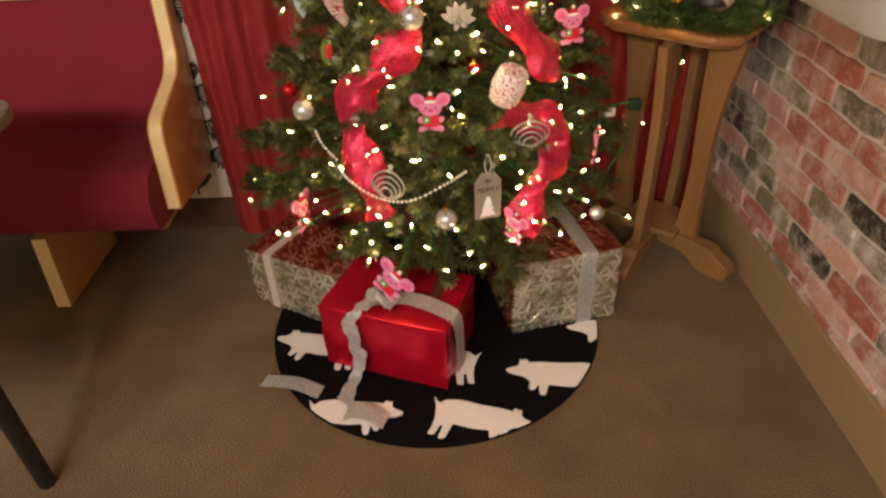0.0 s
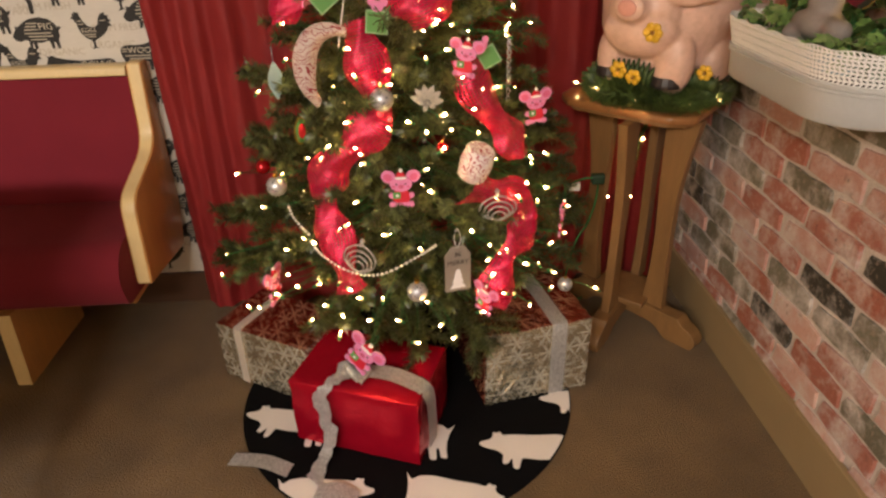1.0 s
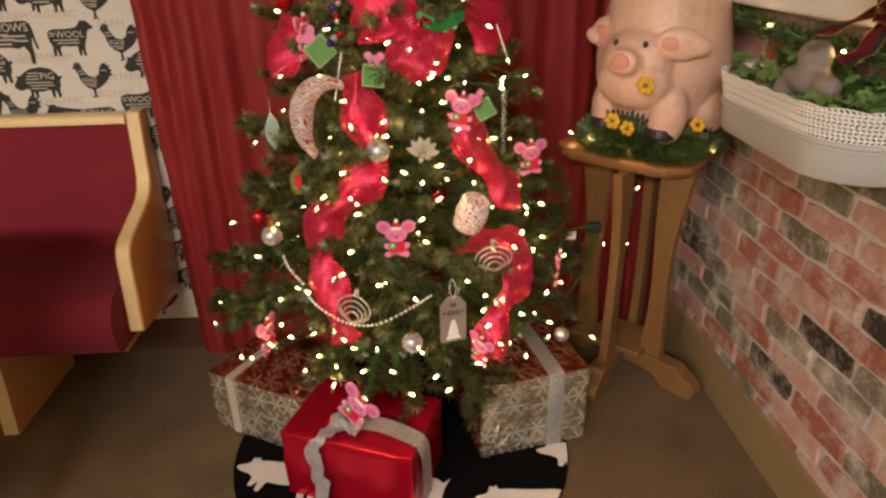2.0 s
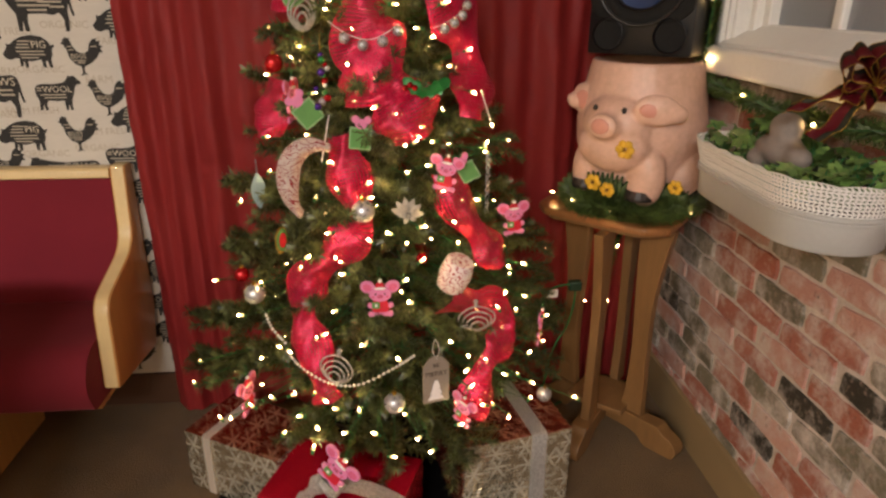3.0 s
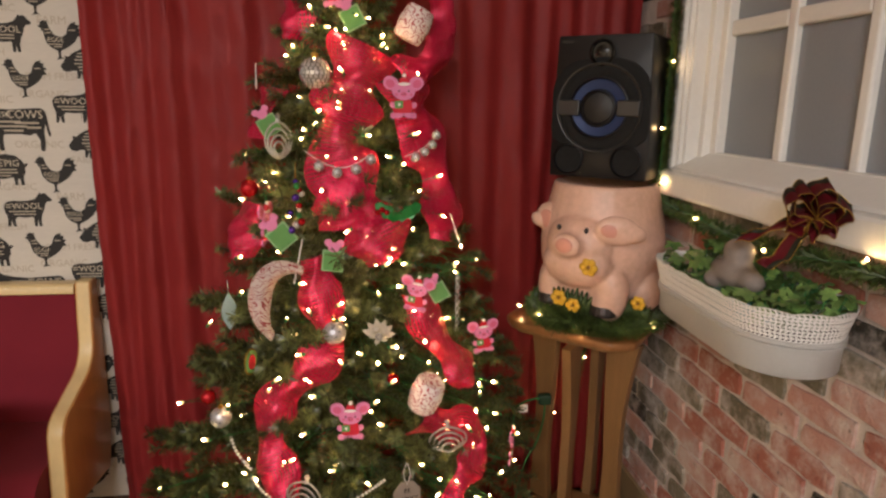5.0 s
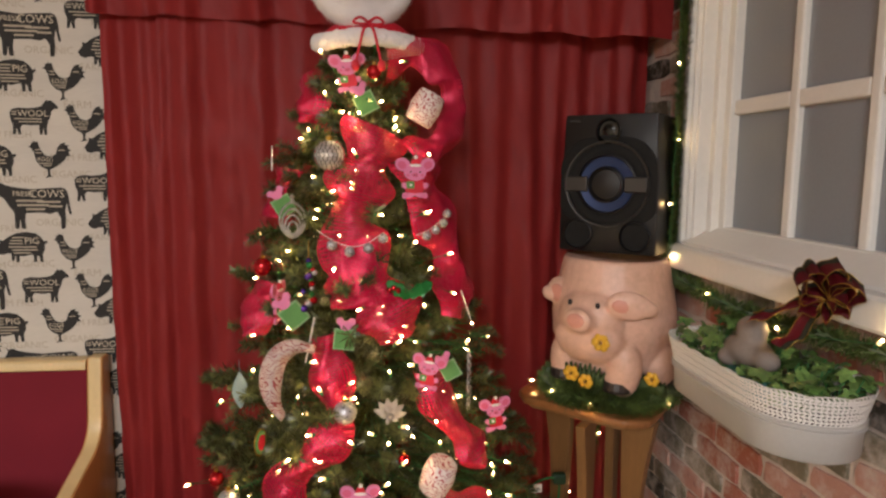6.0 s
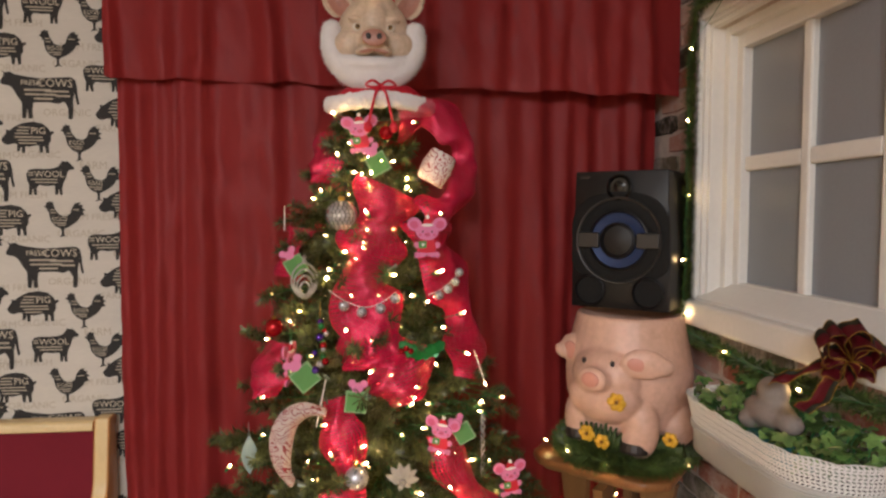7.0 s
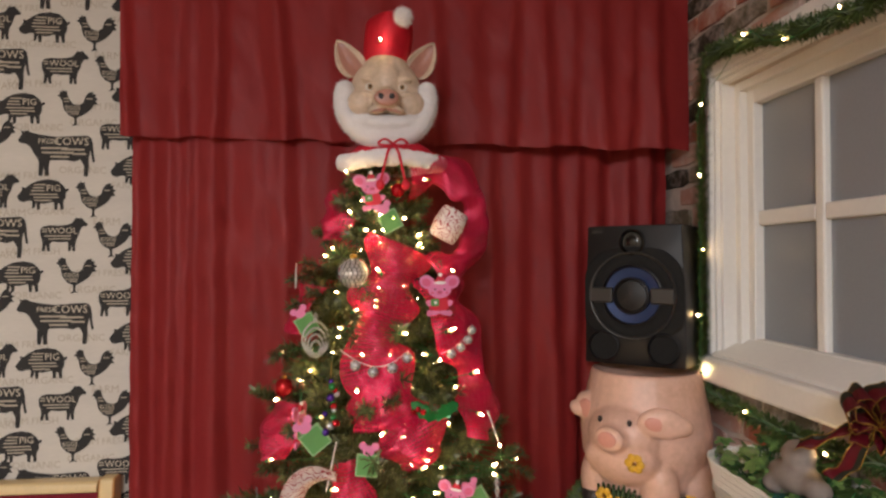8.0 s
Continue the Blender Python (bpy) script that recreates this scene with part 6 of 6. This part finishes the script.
def oval(a, b, n=72):
    """A stadium, a its half width across and b its half length along."""
    e = 1.1 * a
    pts = [(a * math.cos(math.pi * i / 24), b - e + e * math.sin(math.pi * i / 24)) for i in range(25)]
    return even(pts + [(-x, -y) for x, y in pts], n)


def shell(bm, levels, n=72, closed_bottom=True, thick=0.002):
    rings = [[bm.verts.new((x, y, z)) for x, y in oval(a, b, n)] for a, b, z in levels]
    for r0, r1 in zip(rings, rings[1:]):
        for i in range(n):
            bm.faces.new((r0[i], r0[(i + 1) % n], r1[(i + 1) % n], r1[i])).smooth = True
    if closed_bottom:
        bm.faces.new(rings[0][::-1])
    bmesh.ops.solidify(bm, geom=bm.faces[:], thickness=-thick)
    return rings


bm = bmesh.new()
shell(bm, [(0.099, 0.240, 0.0), (0.103, 0.244, 0.004), (0.104, 0.248, 0.054)])
part("tub", bm, LACE_WHITE, planter, "", True)
bm = bmesh.new()
shell(bm, [(0.104, 0.248, 0.053), (0.109, 0.253, 0.055), (0.109, 0.253, 0.059), (0.106, 0.250, 0.061), (0.109, 0.253, 0.063), (0.109, 0.253, 0.067), (0.105, 0.249, 0.070)], closed_bottom=False)
part("rim_band", bm, LACE_WHITE, planter, "", True)
bm = bmesh.new()
n = 150
zs = (0.069, 0.076, 0.083, 0.090, 0.097, 0.104, 0.111, 0.117, 0.122)
rings = []
for k, zz in enumerate(zs):
    f = (zz - 0.069) / 0.053
    pts = even(oval(0.105 + 0.012 * f, 0.249 + 0.016 * f, 400), n * 2)
    rings.append([bm.verts.new((*pts[(2 * i + (k % 2)) % (2 * n)], zz + (0.004 * abs(math.sin(i * math.pi / 7.5)) if k == 8 else 0))) for i in range(n)])
cells = []
for r0, r1 in zip(rings, rings[1:]):
    for i in range(n):
        cells.append(bm.faces.new((r0[i], r0[(i + 1) % n], r1[(i + 1) % n], r1[i])))
bm.normal_update()
bmesh.ops.inset_individual(bm, faces=cells, thickness=0.0023)
bmesh.ops.delete(bm, geom=cells, context="FACES")
bmesh.ops.solidify(bm, geom=bm.faces[:], thickness=0.0015)
part("lace_rim", bm, LACE_WHITE, planter, "pierced lace rim")
SOIL = mat("dark_soil", lin("2a241c"), 0.95, var=0.4, scale=40, bump=0.8)
bm = bmesh.new()
ov = oval(0.101, 0.244, 72)
bm.faces.new([bm.verts.new((x, y, 0.066)) for x, y in ov])
part("soil", bm, SOIL, planter)

IVY = mat("ivy_leaf", lin("3e5c30"), 0.4, var=0.3, scale=24, second=lin("74904c"), bump=0.2, per_object=0.6)


def ivy_mesh(size):
    bm = bmesh.new()
    c = bm.verts.new((0, 0, 0))
    rim = []
    for i in range(20):
        t = 2 * math.pi * i / 20
        r = size * (0.62 + 0.38 * abs(math.cos(2.5 * t))) * (1 if abs(t - math.pi) > 0.4 else 0.55)
        x, y = r * math.cos(t), r * math.sin(t)
        rim.append(bm.verts.new((x + size * 0.3, y, -0.22 * (x * x + y * y) / size + 0.002 * math.sin(5 * t))))
    for i in range(20):
        bm.faces.new((c, rim[i], rim[(i + 1) % 20])).smooth = True
    me = bpy.data.meshes.new("leaf")
    bm.to_mesh(me)
    bm.free()
    me.materials.append(IVY)
    return me


LEAVES = [ivy_mesh(s) for s in (0.016, 0.021, 0.027)]
ri = random.Random(77)
for gi, (yc, half) in enumerate(((0.155, 0.095), (-0.02, 0.100), (-0.160, 0.068))):
    ivy = thing("ivy_plant", "trailing green ivy growing in a white planter", "plant", group="ivy in the planter")
    bm = bmesh.new()
    for k in range(72):
        x, y = ri.uniform(-0.074, 0.09), yc + ri.uniform(-half, half)
        if gi == 1 and x < 0.03 and abs(y + 0.0) < 0.10:
            hgt = ri.uniform(0.085, 0.105)
        else:
            hgt = 0.086 + ri.uniform(0, 0.052) + 0.018 * (x > 0.02) + 0.010 * (y > 0.12)
        base = PLQ @ Vector((x * 0.5, y * 0.95, 0.066))
        tip = PLQ @ Vector((x, y, hgt))
        tube(bm, spline([base, base.lerp(tip, 0.6) + Vector((ri.uniform(-0.01, 0.01), ri.uniform(-0.01, 0.01), 0.012)), tip], 3), 0.0012, 4)
        ob = new("leaf", ri.choice(LEAVES))
        ob.parent = ivy
        ob.matrix_basis = pose(*tip, ri.uniform(-45, 45), ri.uniform(-15, 55), ri.uniform(0, 360))
    part("vine", bm, CORD_GREEN, ivy)
STONE = mat("grey_stone", lin("8c8078"), 0.85, var=0.12, scale=25, fine=150, bump=0.3)
sk = fused([("ball", (0, 0, 0), (0.040, 0.062, 0.028)), ("ball", (0.0, -0.005, 0.042), (0.030, 0.032, 0.028)), ("ball", (0.0, 0.055, -0.005), (0.026, 0.03, 0.022)), ("ball", (0.0, -0.065, 0.0), (0.024, 0.032, 0.02)), ("ball", (-0.02, 0.03, -0.02), (0.03, 0.03, 0.02))], 0.006, 5)
fig = tagged(part("stone_figurine", with_skin(sk, lambda b: None), STONE), "plain grey stone figurine sitting among ivy", "figurine")
fig.matrix_basis = pose(0.890, 1.535, 1.066, 0, 0, -8) @ Matrix.Diagonal((1.1, 1.15, 1.15, 1))
bm = bmesh.new()
lathe(bm, [(0.0, 0.0), (0.055, 0.0), (0.060, 0.012), (0.05, 0.026), (0.0, 0.028)], 24, (0, 0, 0), 0, 0.8, 1.7)
tagged(part("teal_dish", bm, mat("teal_glaze", lin("1c7888"), 0.3, var=0.2), None, "", True), "teal glazed dish under a stone figurine", "dish").matrix_basis = PLQ @ pose(-0.035, -0.05, 0.067)

# ---- wired bow at the window ----
BOW_RED = mat("crimson_plaid", lin("8c1426"), 0.5, var=0.3, scale=40, second=lin("5c0e1c"), fine=200)
BOW_GREEN = mat("dark_green_plaid", lin("2e3020"), 0.5, var=0.3, scale=40, fine=200)
bow = thing("wired_bow", "burgundy plaid bow with gold wired edges in a planter", "bow", (0.905, 1.335, 1.232), -38)
bow.scale = (0.8, 0.8, 0.8)
rbw = random.Random(12)


def bow_strip(pts, width, across):
    bm = bmesh.new()
    a = Vector(across).normalized() * width / 2
    line = spline(pts, 7)
    rows = [[bm.verts.new(p + a * q + Vector((0, 0, 0.004 * math.sin(i * 0.8 + q)))) for q in (-1, -0.3, 0.3, 1)] for i, p in enumerate(line)]
    for r0, r1 in zip(rows, rows[1:]):
        for i in range(3):
            f = bm.faces.new((r0[i], r0[i + 1], r1[i + 1], r1[i]))
            f.smooth, f.material_index = True, int(i == 2)
    e = [[r[0].co.copy() for r in rows], [r[-1].co.copy() for r in rows]]
    bmesh.ops.solidify(bm, geom=bm.faces[:], thickness=0.0012)
    lp = part("loop", bm, [BOW_RED, BOW_GREEN], bow)
    for line in e:
        b = bmesh.new()
        tube(b, line, 0.0010, 4)
        part("gold_edge", b, GOLD, lp, "gold wired edge")


for k in range(9):
    a = 2 * math.pi * k / 9 + rbw.uniform(-0.2, 0.2)
    L = rbw.uniform(0.058, 0.084)
    ux, uz = math.cos(a), 0.75 * math.sin(a) + 0.25
    fy = rbw.uniform(-0.05, 0.0)
    nx, nz = -uz, ux
    bow_strip([(0, 0, 0), (ux * L * 0.5 + nx * 0.030, fy, uz * L * 0.5 + nz * 0.030), (ux * L, fy * 1.4, uz * L), (ux * L * 0.6 - nx * 0.018, fy * 0.6, uz * L * 0.6 - nz * 0.018), (0, -0.005, 0)], 0.064, (0.35 * nx, 1, 0.35))
bow_strip([(0, -0.01, 0), (-0.03, -0.03, -0.05), (-0.055, -0.04, -0.10), (-0.09, -0.05, -0.125)], 0.040, (0.8, 0.5, -0.4))
bow_strip([(0, -0.01, 0), (-0.05, -0.01, -0.02), (-0.11, -0.02, -0.055), (-0.155, -0.02, -0.07)], 0.036, (0.3, 0.7, 0.6))

# ---- wallpaper print ----


# side views, one long: cow and hog face left and are read as on the paper, sheep faces right, rooster faces left
COW = ((-0.47, 0.30), (-0.43, 0.265), (-0.36, 0.285), (-0.33, 0.255), (-0.20, 0.225), (0.0, 0.20), (0.22, 0.215), (0.40, 0.225), (0.455, 0.19), (0.475, 0.10), (0.485, -0.04), (0.505, -0.13), (0.475, -0.15), (0.455, -0.06),
       (0.445, 0.02), (0.42, -0.09), (0.425, -0.20), (0.41, -0.335), (0.355, -0.335), (0.36, -0.19), (0.31, -0.10), (0.24, -0.135), (0.13, -0.115), (-0.08, -0.12), (-0.095, -0.22), (-0.09, -0.335), (-0.145, -0.335),
       (-0.155, -0.20), (-0.175, -0.335), (-0.225, -0.335), (-0.225, -0.12), (-0.285, -0.03), (-0.335, 0.06), (-0.385, 0.10), (-0.455, 0.105), (-0.495, 0.14), (-0.46, 0.20), (-0.435, 0.245))
SWINE = ((-0.50, -0.07), (-0.46, -0.02), (-0.40, 0.06), (-0.41, 0.13), (-0.34, 0.105), (-0.25, 0.18), (-0.10, 0.255), (0.10, 0.285), (0.28, 0.25), (0.39, 0.15), (0.425, 0.08), (0.46, 0.115), (0.495, 0.08), (0.47, 0.05),
         (0.43, 0.03), (0.43, -0.08), (0.385, -0.16), (0.39, -0.33), (0.33, -0.33), (0.315, -0.21), (0.28, -0.19), (0.27, -0.33), (0.215, -0.33), (0.20, -0.17), (0.0, -0.215), (-0.05, -0.19), (-0.06, -0.33), (-0.115, -0.33),
         (-0.13, -0.18), (-0.16, -0.30), (-0.21, -0.30), (-0.205, -0.15), (-0.28, -0.15), (-0.37, -0.18), (-0.45, -0.155))
EWE = ((0.50, 0.205), (0.47, 0.165), (0.40, 0.165), (0.355, 0.11), (0.325, 0.0), (0.275, -0.10), (0.245, -0.22), (0.25, -0.36), (0.195, -0.36), (0.18, -0.22), (0.155, -0.36), (0.105, -0.36), (0.10, -0.16), (-0.05, -0.175),
       (-0.21, -0.155), (-0.26, -0.22), (-0.25, -0.36), (-0.305, -0.36), (-0.33, -0.22), (-0.36, -0.36), (-0.415, -0.36), (-0.40, -0.16), (-0.445, -0.04), (-0.45, 0.08), (-0.40, 0.155), (-0.27, 0.185), (-0.10, 0.175),
       (0.06, 0.19), (0.17, 0.225), (0.235, 0.31), (0.27, 0.36), (0.285, 0.325), (0.36, 0.345), (0.405, 0.30), (0.45, 0.25))
ROOSTER = ((-0.46, 0.285), (-0.395, 0.325), (-0.40, 0.40), (-0.355, 0.375), (-0.335, 0.44), (-0.29, 0.39), (-0.245, 0.42), (-0.235, 0.34), (-0.20, 0.23), (-0.11, 0.10), (0.03, 0.065), (0.13, 0.13), (0.17, 0.27), (0.245, 0.37),
           (0.36, 0.40), (0.33, 0.34), (0.43, 0.33), (0.385, 0.265), (0.475, 0.215), (0.40, 0.18), (0.46, 0.09), (0.37, 0.085), (0.31, -0.02), (0.21, -0.11), (0.08, -0.19), (-0.01, -0.23), (-0.02, -0.36), (0.05, -0.41),
           (-0.03, -0.40), (-0.13, -0.435), (-0.07, -0.36), (-0.075, -0.23), (-0.20, -0.17), (-0.30, -0.05), (-0.335, 0.08), (-0.345, 0.20), (-0.385, 0.17), (-0.375, 0.245))


def print_mesh(outline):
    bm = bmesh.new()
    flat(bm, rounded(outline, 0.02, 2), 0)
    me = bpy.data.meshes.new("printed_motif")
    bm.to_mesh(me)
    bm.free()
    me.materials.append(PRINT)
    return me


UP = Matrix(((1, 0, 0, 0), (0, 0, -1, 0), (0, 1, 0, 0), (0, 0, 0, 1)))
WORD = mat("print_cream", lin("c9bda8"), 0.8, var=0.05)


def words(text, size, material):
    me = writing(text, size)
    me.materials.append(material)
    return me


def bars(spec):
    bm = bmesh.new()
    for x, y, w in spec:
        flat(bm, [(x - w, y - 0.012), (x + w, y - 0.012), (x + w, y + 0.012), (x - w, y + 0.012)], 0)
    me = bpy.data.meshes.new("small_print")
    bm.to_mesh(me)
    bm.free()
    me.materials.append(PRINT_PALE)
    return me


KINDS = {
    "cow": (print_mesh(COW), 0.222, [(words("COWS", 0.150, WORD), 0.20, 0.135), (words("FRESH", 0.095, WORD), -0.10, 0.135), (bars([(-0.02, 0.045, 0.17), (0.22, 0.03, 0.15), (0.02, -0.015, 0.20), (0.30, -0.03, 0.09), (0.05, -0.07, 0.12)]), 0, 0)]),
    "pig": (print_mesh(SWINE), 0.150, [(words("PIG", 0.19, WORD), 0.20, 0.10), (bars([(-0.06, 0.17, 0.11), (-0.09, 0.11, 0.11), (-0.10, 0.05, 0.13), (0.02, -0.02, 0.26), (0.06, -0.08, 0.24), (0.0, -0.14, 0.16)]), 0, 0)]),
    "sheep": (print_mesh(EWE), 0.144, [(words("WOOL", 0.185, WORD), 0.0, 0.065), (bars([(-0.36, 0.10, 0.05), (-0.36, 0.05, 0.05), (-0.10, -0.04, 0.26), (-0.06, -0.10, 0.22)]), 0, 0)]),
    "hen": (print_mesh(ROOSTER), 0.128, [(words("EGGS", 0.140, WORD), -0.10, 0.0), (bars([(-0.26, 0.22, 0.05), (-0.24, 0.15, 0.06), (-0.10, -0.09, 0.14), (-0.06, -0.14, 0.09), (0.27, 0.22, 0.07)]), 0, 0)]),
}
# middles of one repeat of the print: kind, along the wall, height
REPEAT = (("cow", -0.936, 1.846), ("pig", -0.706, 1.798), ("pig", -0.972, 1.720), ("hen", -0.823, 1.702), ("sheep", -1.110, 1.727), ("sheep", -0.915, 1.598), ("hen", -0.771, 1.582),
          ("cow", -1.124, 1.600), ("pig", -0.704, 1.521), ("pig", -1.042, 1.474), ("hen", -0.876, 1.474), ("sheep", -0.747, 1.402), ("hen", -1.110, 1.384), ("sheep", -0.650, 1.685))
PALE = (words("ORGANIC", 0.030, PRINT_PALE), words("FARM", 0.032, PRINT_PALE), words("FARM FRESH", 0.028, PRINT_PALE))
BACK = ((0, -0.86, 1.79), (1, -1.06, 1.66), (2, -0.70, 1.745), (0, -0.83, 1.43), (2, -1.00, 1.545), (0, -0.985, 1.918), (1, -0.70, 1.875), (2, -1.03, 1.772), (1, -0.79, 1.635), (0, -0.95, 1.665), (2, -0.80, 1.480), (1, -1.07, 1.535))
PERIOD, ACROSS = 0.5045, 0.47
for j in range(-3, 2):
    for i in (0, 1, 2):
        for kind, x, z in REPEAT:
            x, z = x - i * ACROSS, z + j * PERIOD
            if i and x > -1.15 or x > -0.62 or z > TOP - 0.08 or z < 0.16 or x < -1.75:
                continue
            mesh, w, texts = KINDS[kind]
            ob = new("printed_motif", mesh)
            ob.parent = wall_north
            ob.matrix_basis = Matrix.Translation((x, BY - 0.0010, z)) @ UP @ Matrix.Diagonal((w, w, 1, 1))
            for me, tx, tz in texts:
                t = new("printed_words", me)
                t.parent = ob
                t.matrix_basis = pose(tx, tz, 0.0016)
        for k, x, z in BACK:
            x, z = x - i * ACROSS, z + j * PERIOD
            if i and x > -1.2 or z > TOP - 0.08 or z < 0.16 or x < -1.75:
                continue
            t = new("printed_words", PALE[k])
            t.parent = wall_north
            t.matrix_basis = Matrix.Translation((x, BY - 0.0005, z)) @ UP

# ---- bricks ----
rk = random.Random(31)
BRICK_MESHES = []
for k in range(14):
    bm = bmesh.new()
    L, Hb, Dp = 0.200, 0.0575, 0.008
    n = 5
    ring = []
    for x, z in [(-1, -1), (-0.5, -1), (0, -1), (0.5, -1), (1, -1), (1, 0), (1, 1), (0.5, 1), (0, 1), (-0.5, 1), (-1, 1), (-1, 0)]:
        c = 0.86 if abs(x) == 1 and abs(z) == 1 else 1.0
        ring.append((x * L / 2 * (1 - (1 - c) * 0.16) + rk.uniform(-0.004, 0.004), z * Hb / 2 * c + rk.uniform(-0.0036, 0.0036)))
    back = [bm.verts.new((0.004, y, z)) for y, z in ring]
    mid = [bm.verts.new((-Dp * 0.45, y, z)) for y, z in ring]
    front = [bm.verts.new((-Dp + rk.uniform(-0.001, 0.002), y * 0.98, z * 0.935)) for y, z in ring]
    cen = bm.verts.new((-Dp + rk.uniform(-0.0015, 0.001), 0, 0))
    for a, b in ((back, mid), (mid, front)):
        for i in range(12):
            bm.faces.new((a[i], b[i], b[(i + 1) % 12], a[(i + 1) % 12]))
    for i in range(12):
        bm.faces.new((front[i], cen, front[(i + 1) % 12]))
    bmesh.ops.recalc_face_normals(bm, faces=bm.faces)
    me = bpy.data.meshes.new("brick")
    bm.to_mesh(me)
    bm.free()
    me.materials.append(BRICK)
    BRICK_MESHES.append(me)
PITCH, STEP = 0.0656, 0.2165
course = 0
z = 0.633 - 0.0287 - 7 * PITCH
while z < TOP - 0.03:
    start = 1.557 + (0.0, 0.142, 0.068, 0.19, 0.03, 0.115)[course % 6] + rk.uniform(-0.012, 0.012)
    for k in range(-12, 5):
        y = start + k * STEP + rk.uniform(-0.004, 0.004)
        if y > 2.40 or y < -0.45:
            continue
        lo, hi = y - 0.1, y + 0.1
        if z > 0.12 and 1.17 < z < 2.11 and hi > 1.08 and lo < 2.08:
            if lo < 2.08 < hi and hi - 2.08 > 0.03:
                lo = 2.08
            elif lo < 1.08 < hi and 1.08 - lo > 0.03:
                hi = 1.08
            else:
                continue
        hi = min(hi, 2.425)
        ob = new("brick", rk.choice(BRICK_MESHES))
        ob.parent = wall_east
        ob.matrix_basis = pose(BX + 0.006 + rk.uniform(-0.001, 0.002), (lo + hi) / 2, z, rk.uniform(-0.5, 0.5), 0, 0) @ Matrix.Diagonal((1, (hi - lo) / 0.2, 1, 1))
    z += PITCH
    course += 1
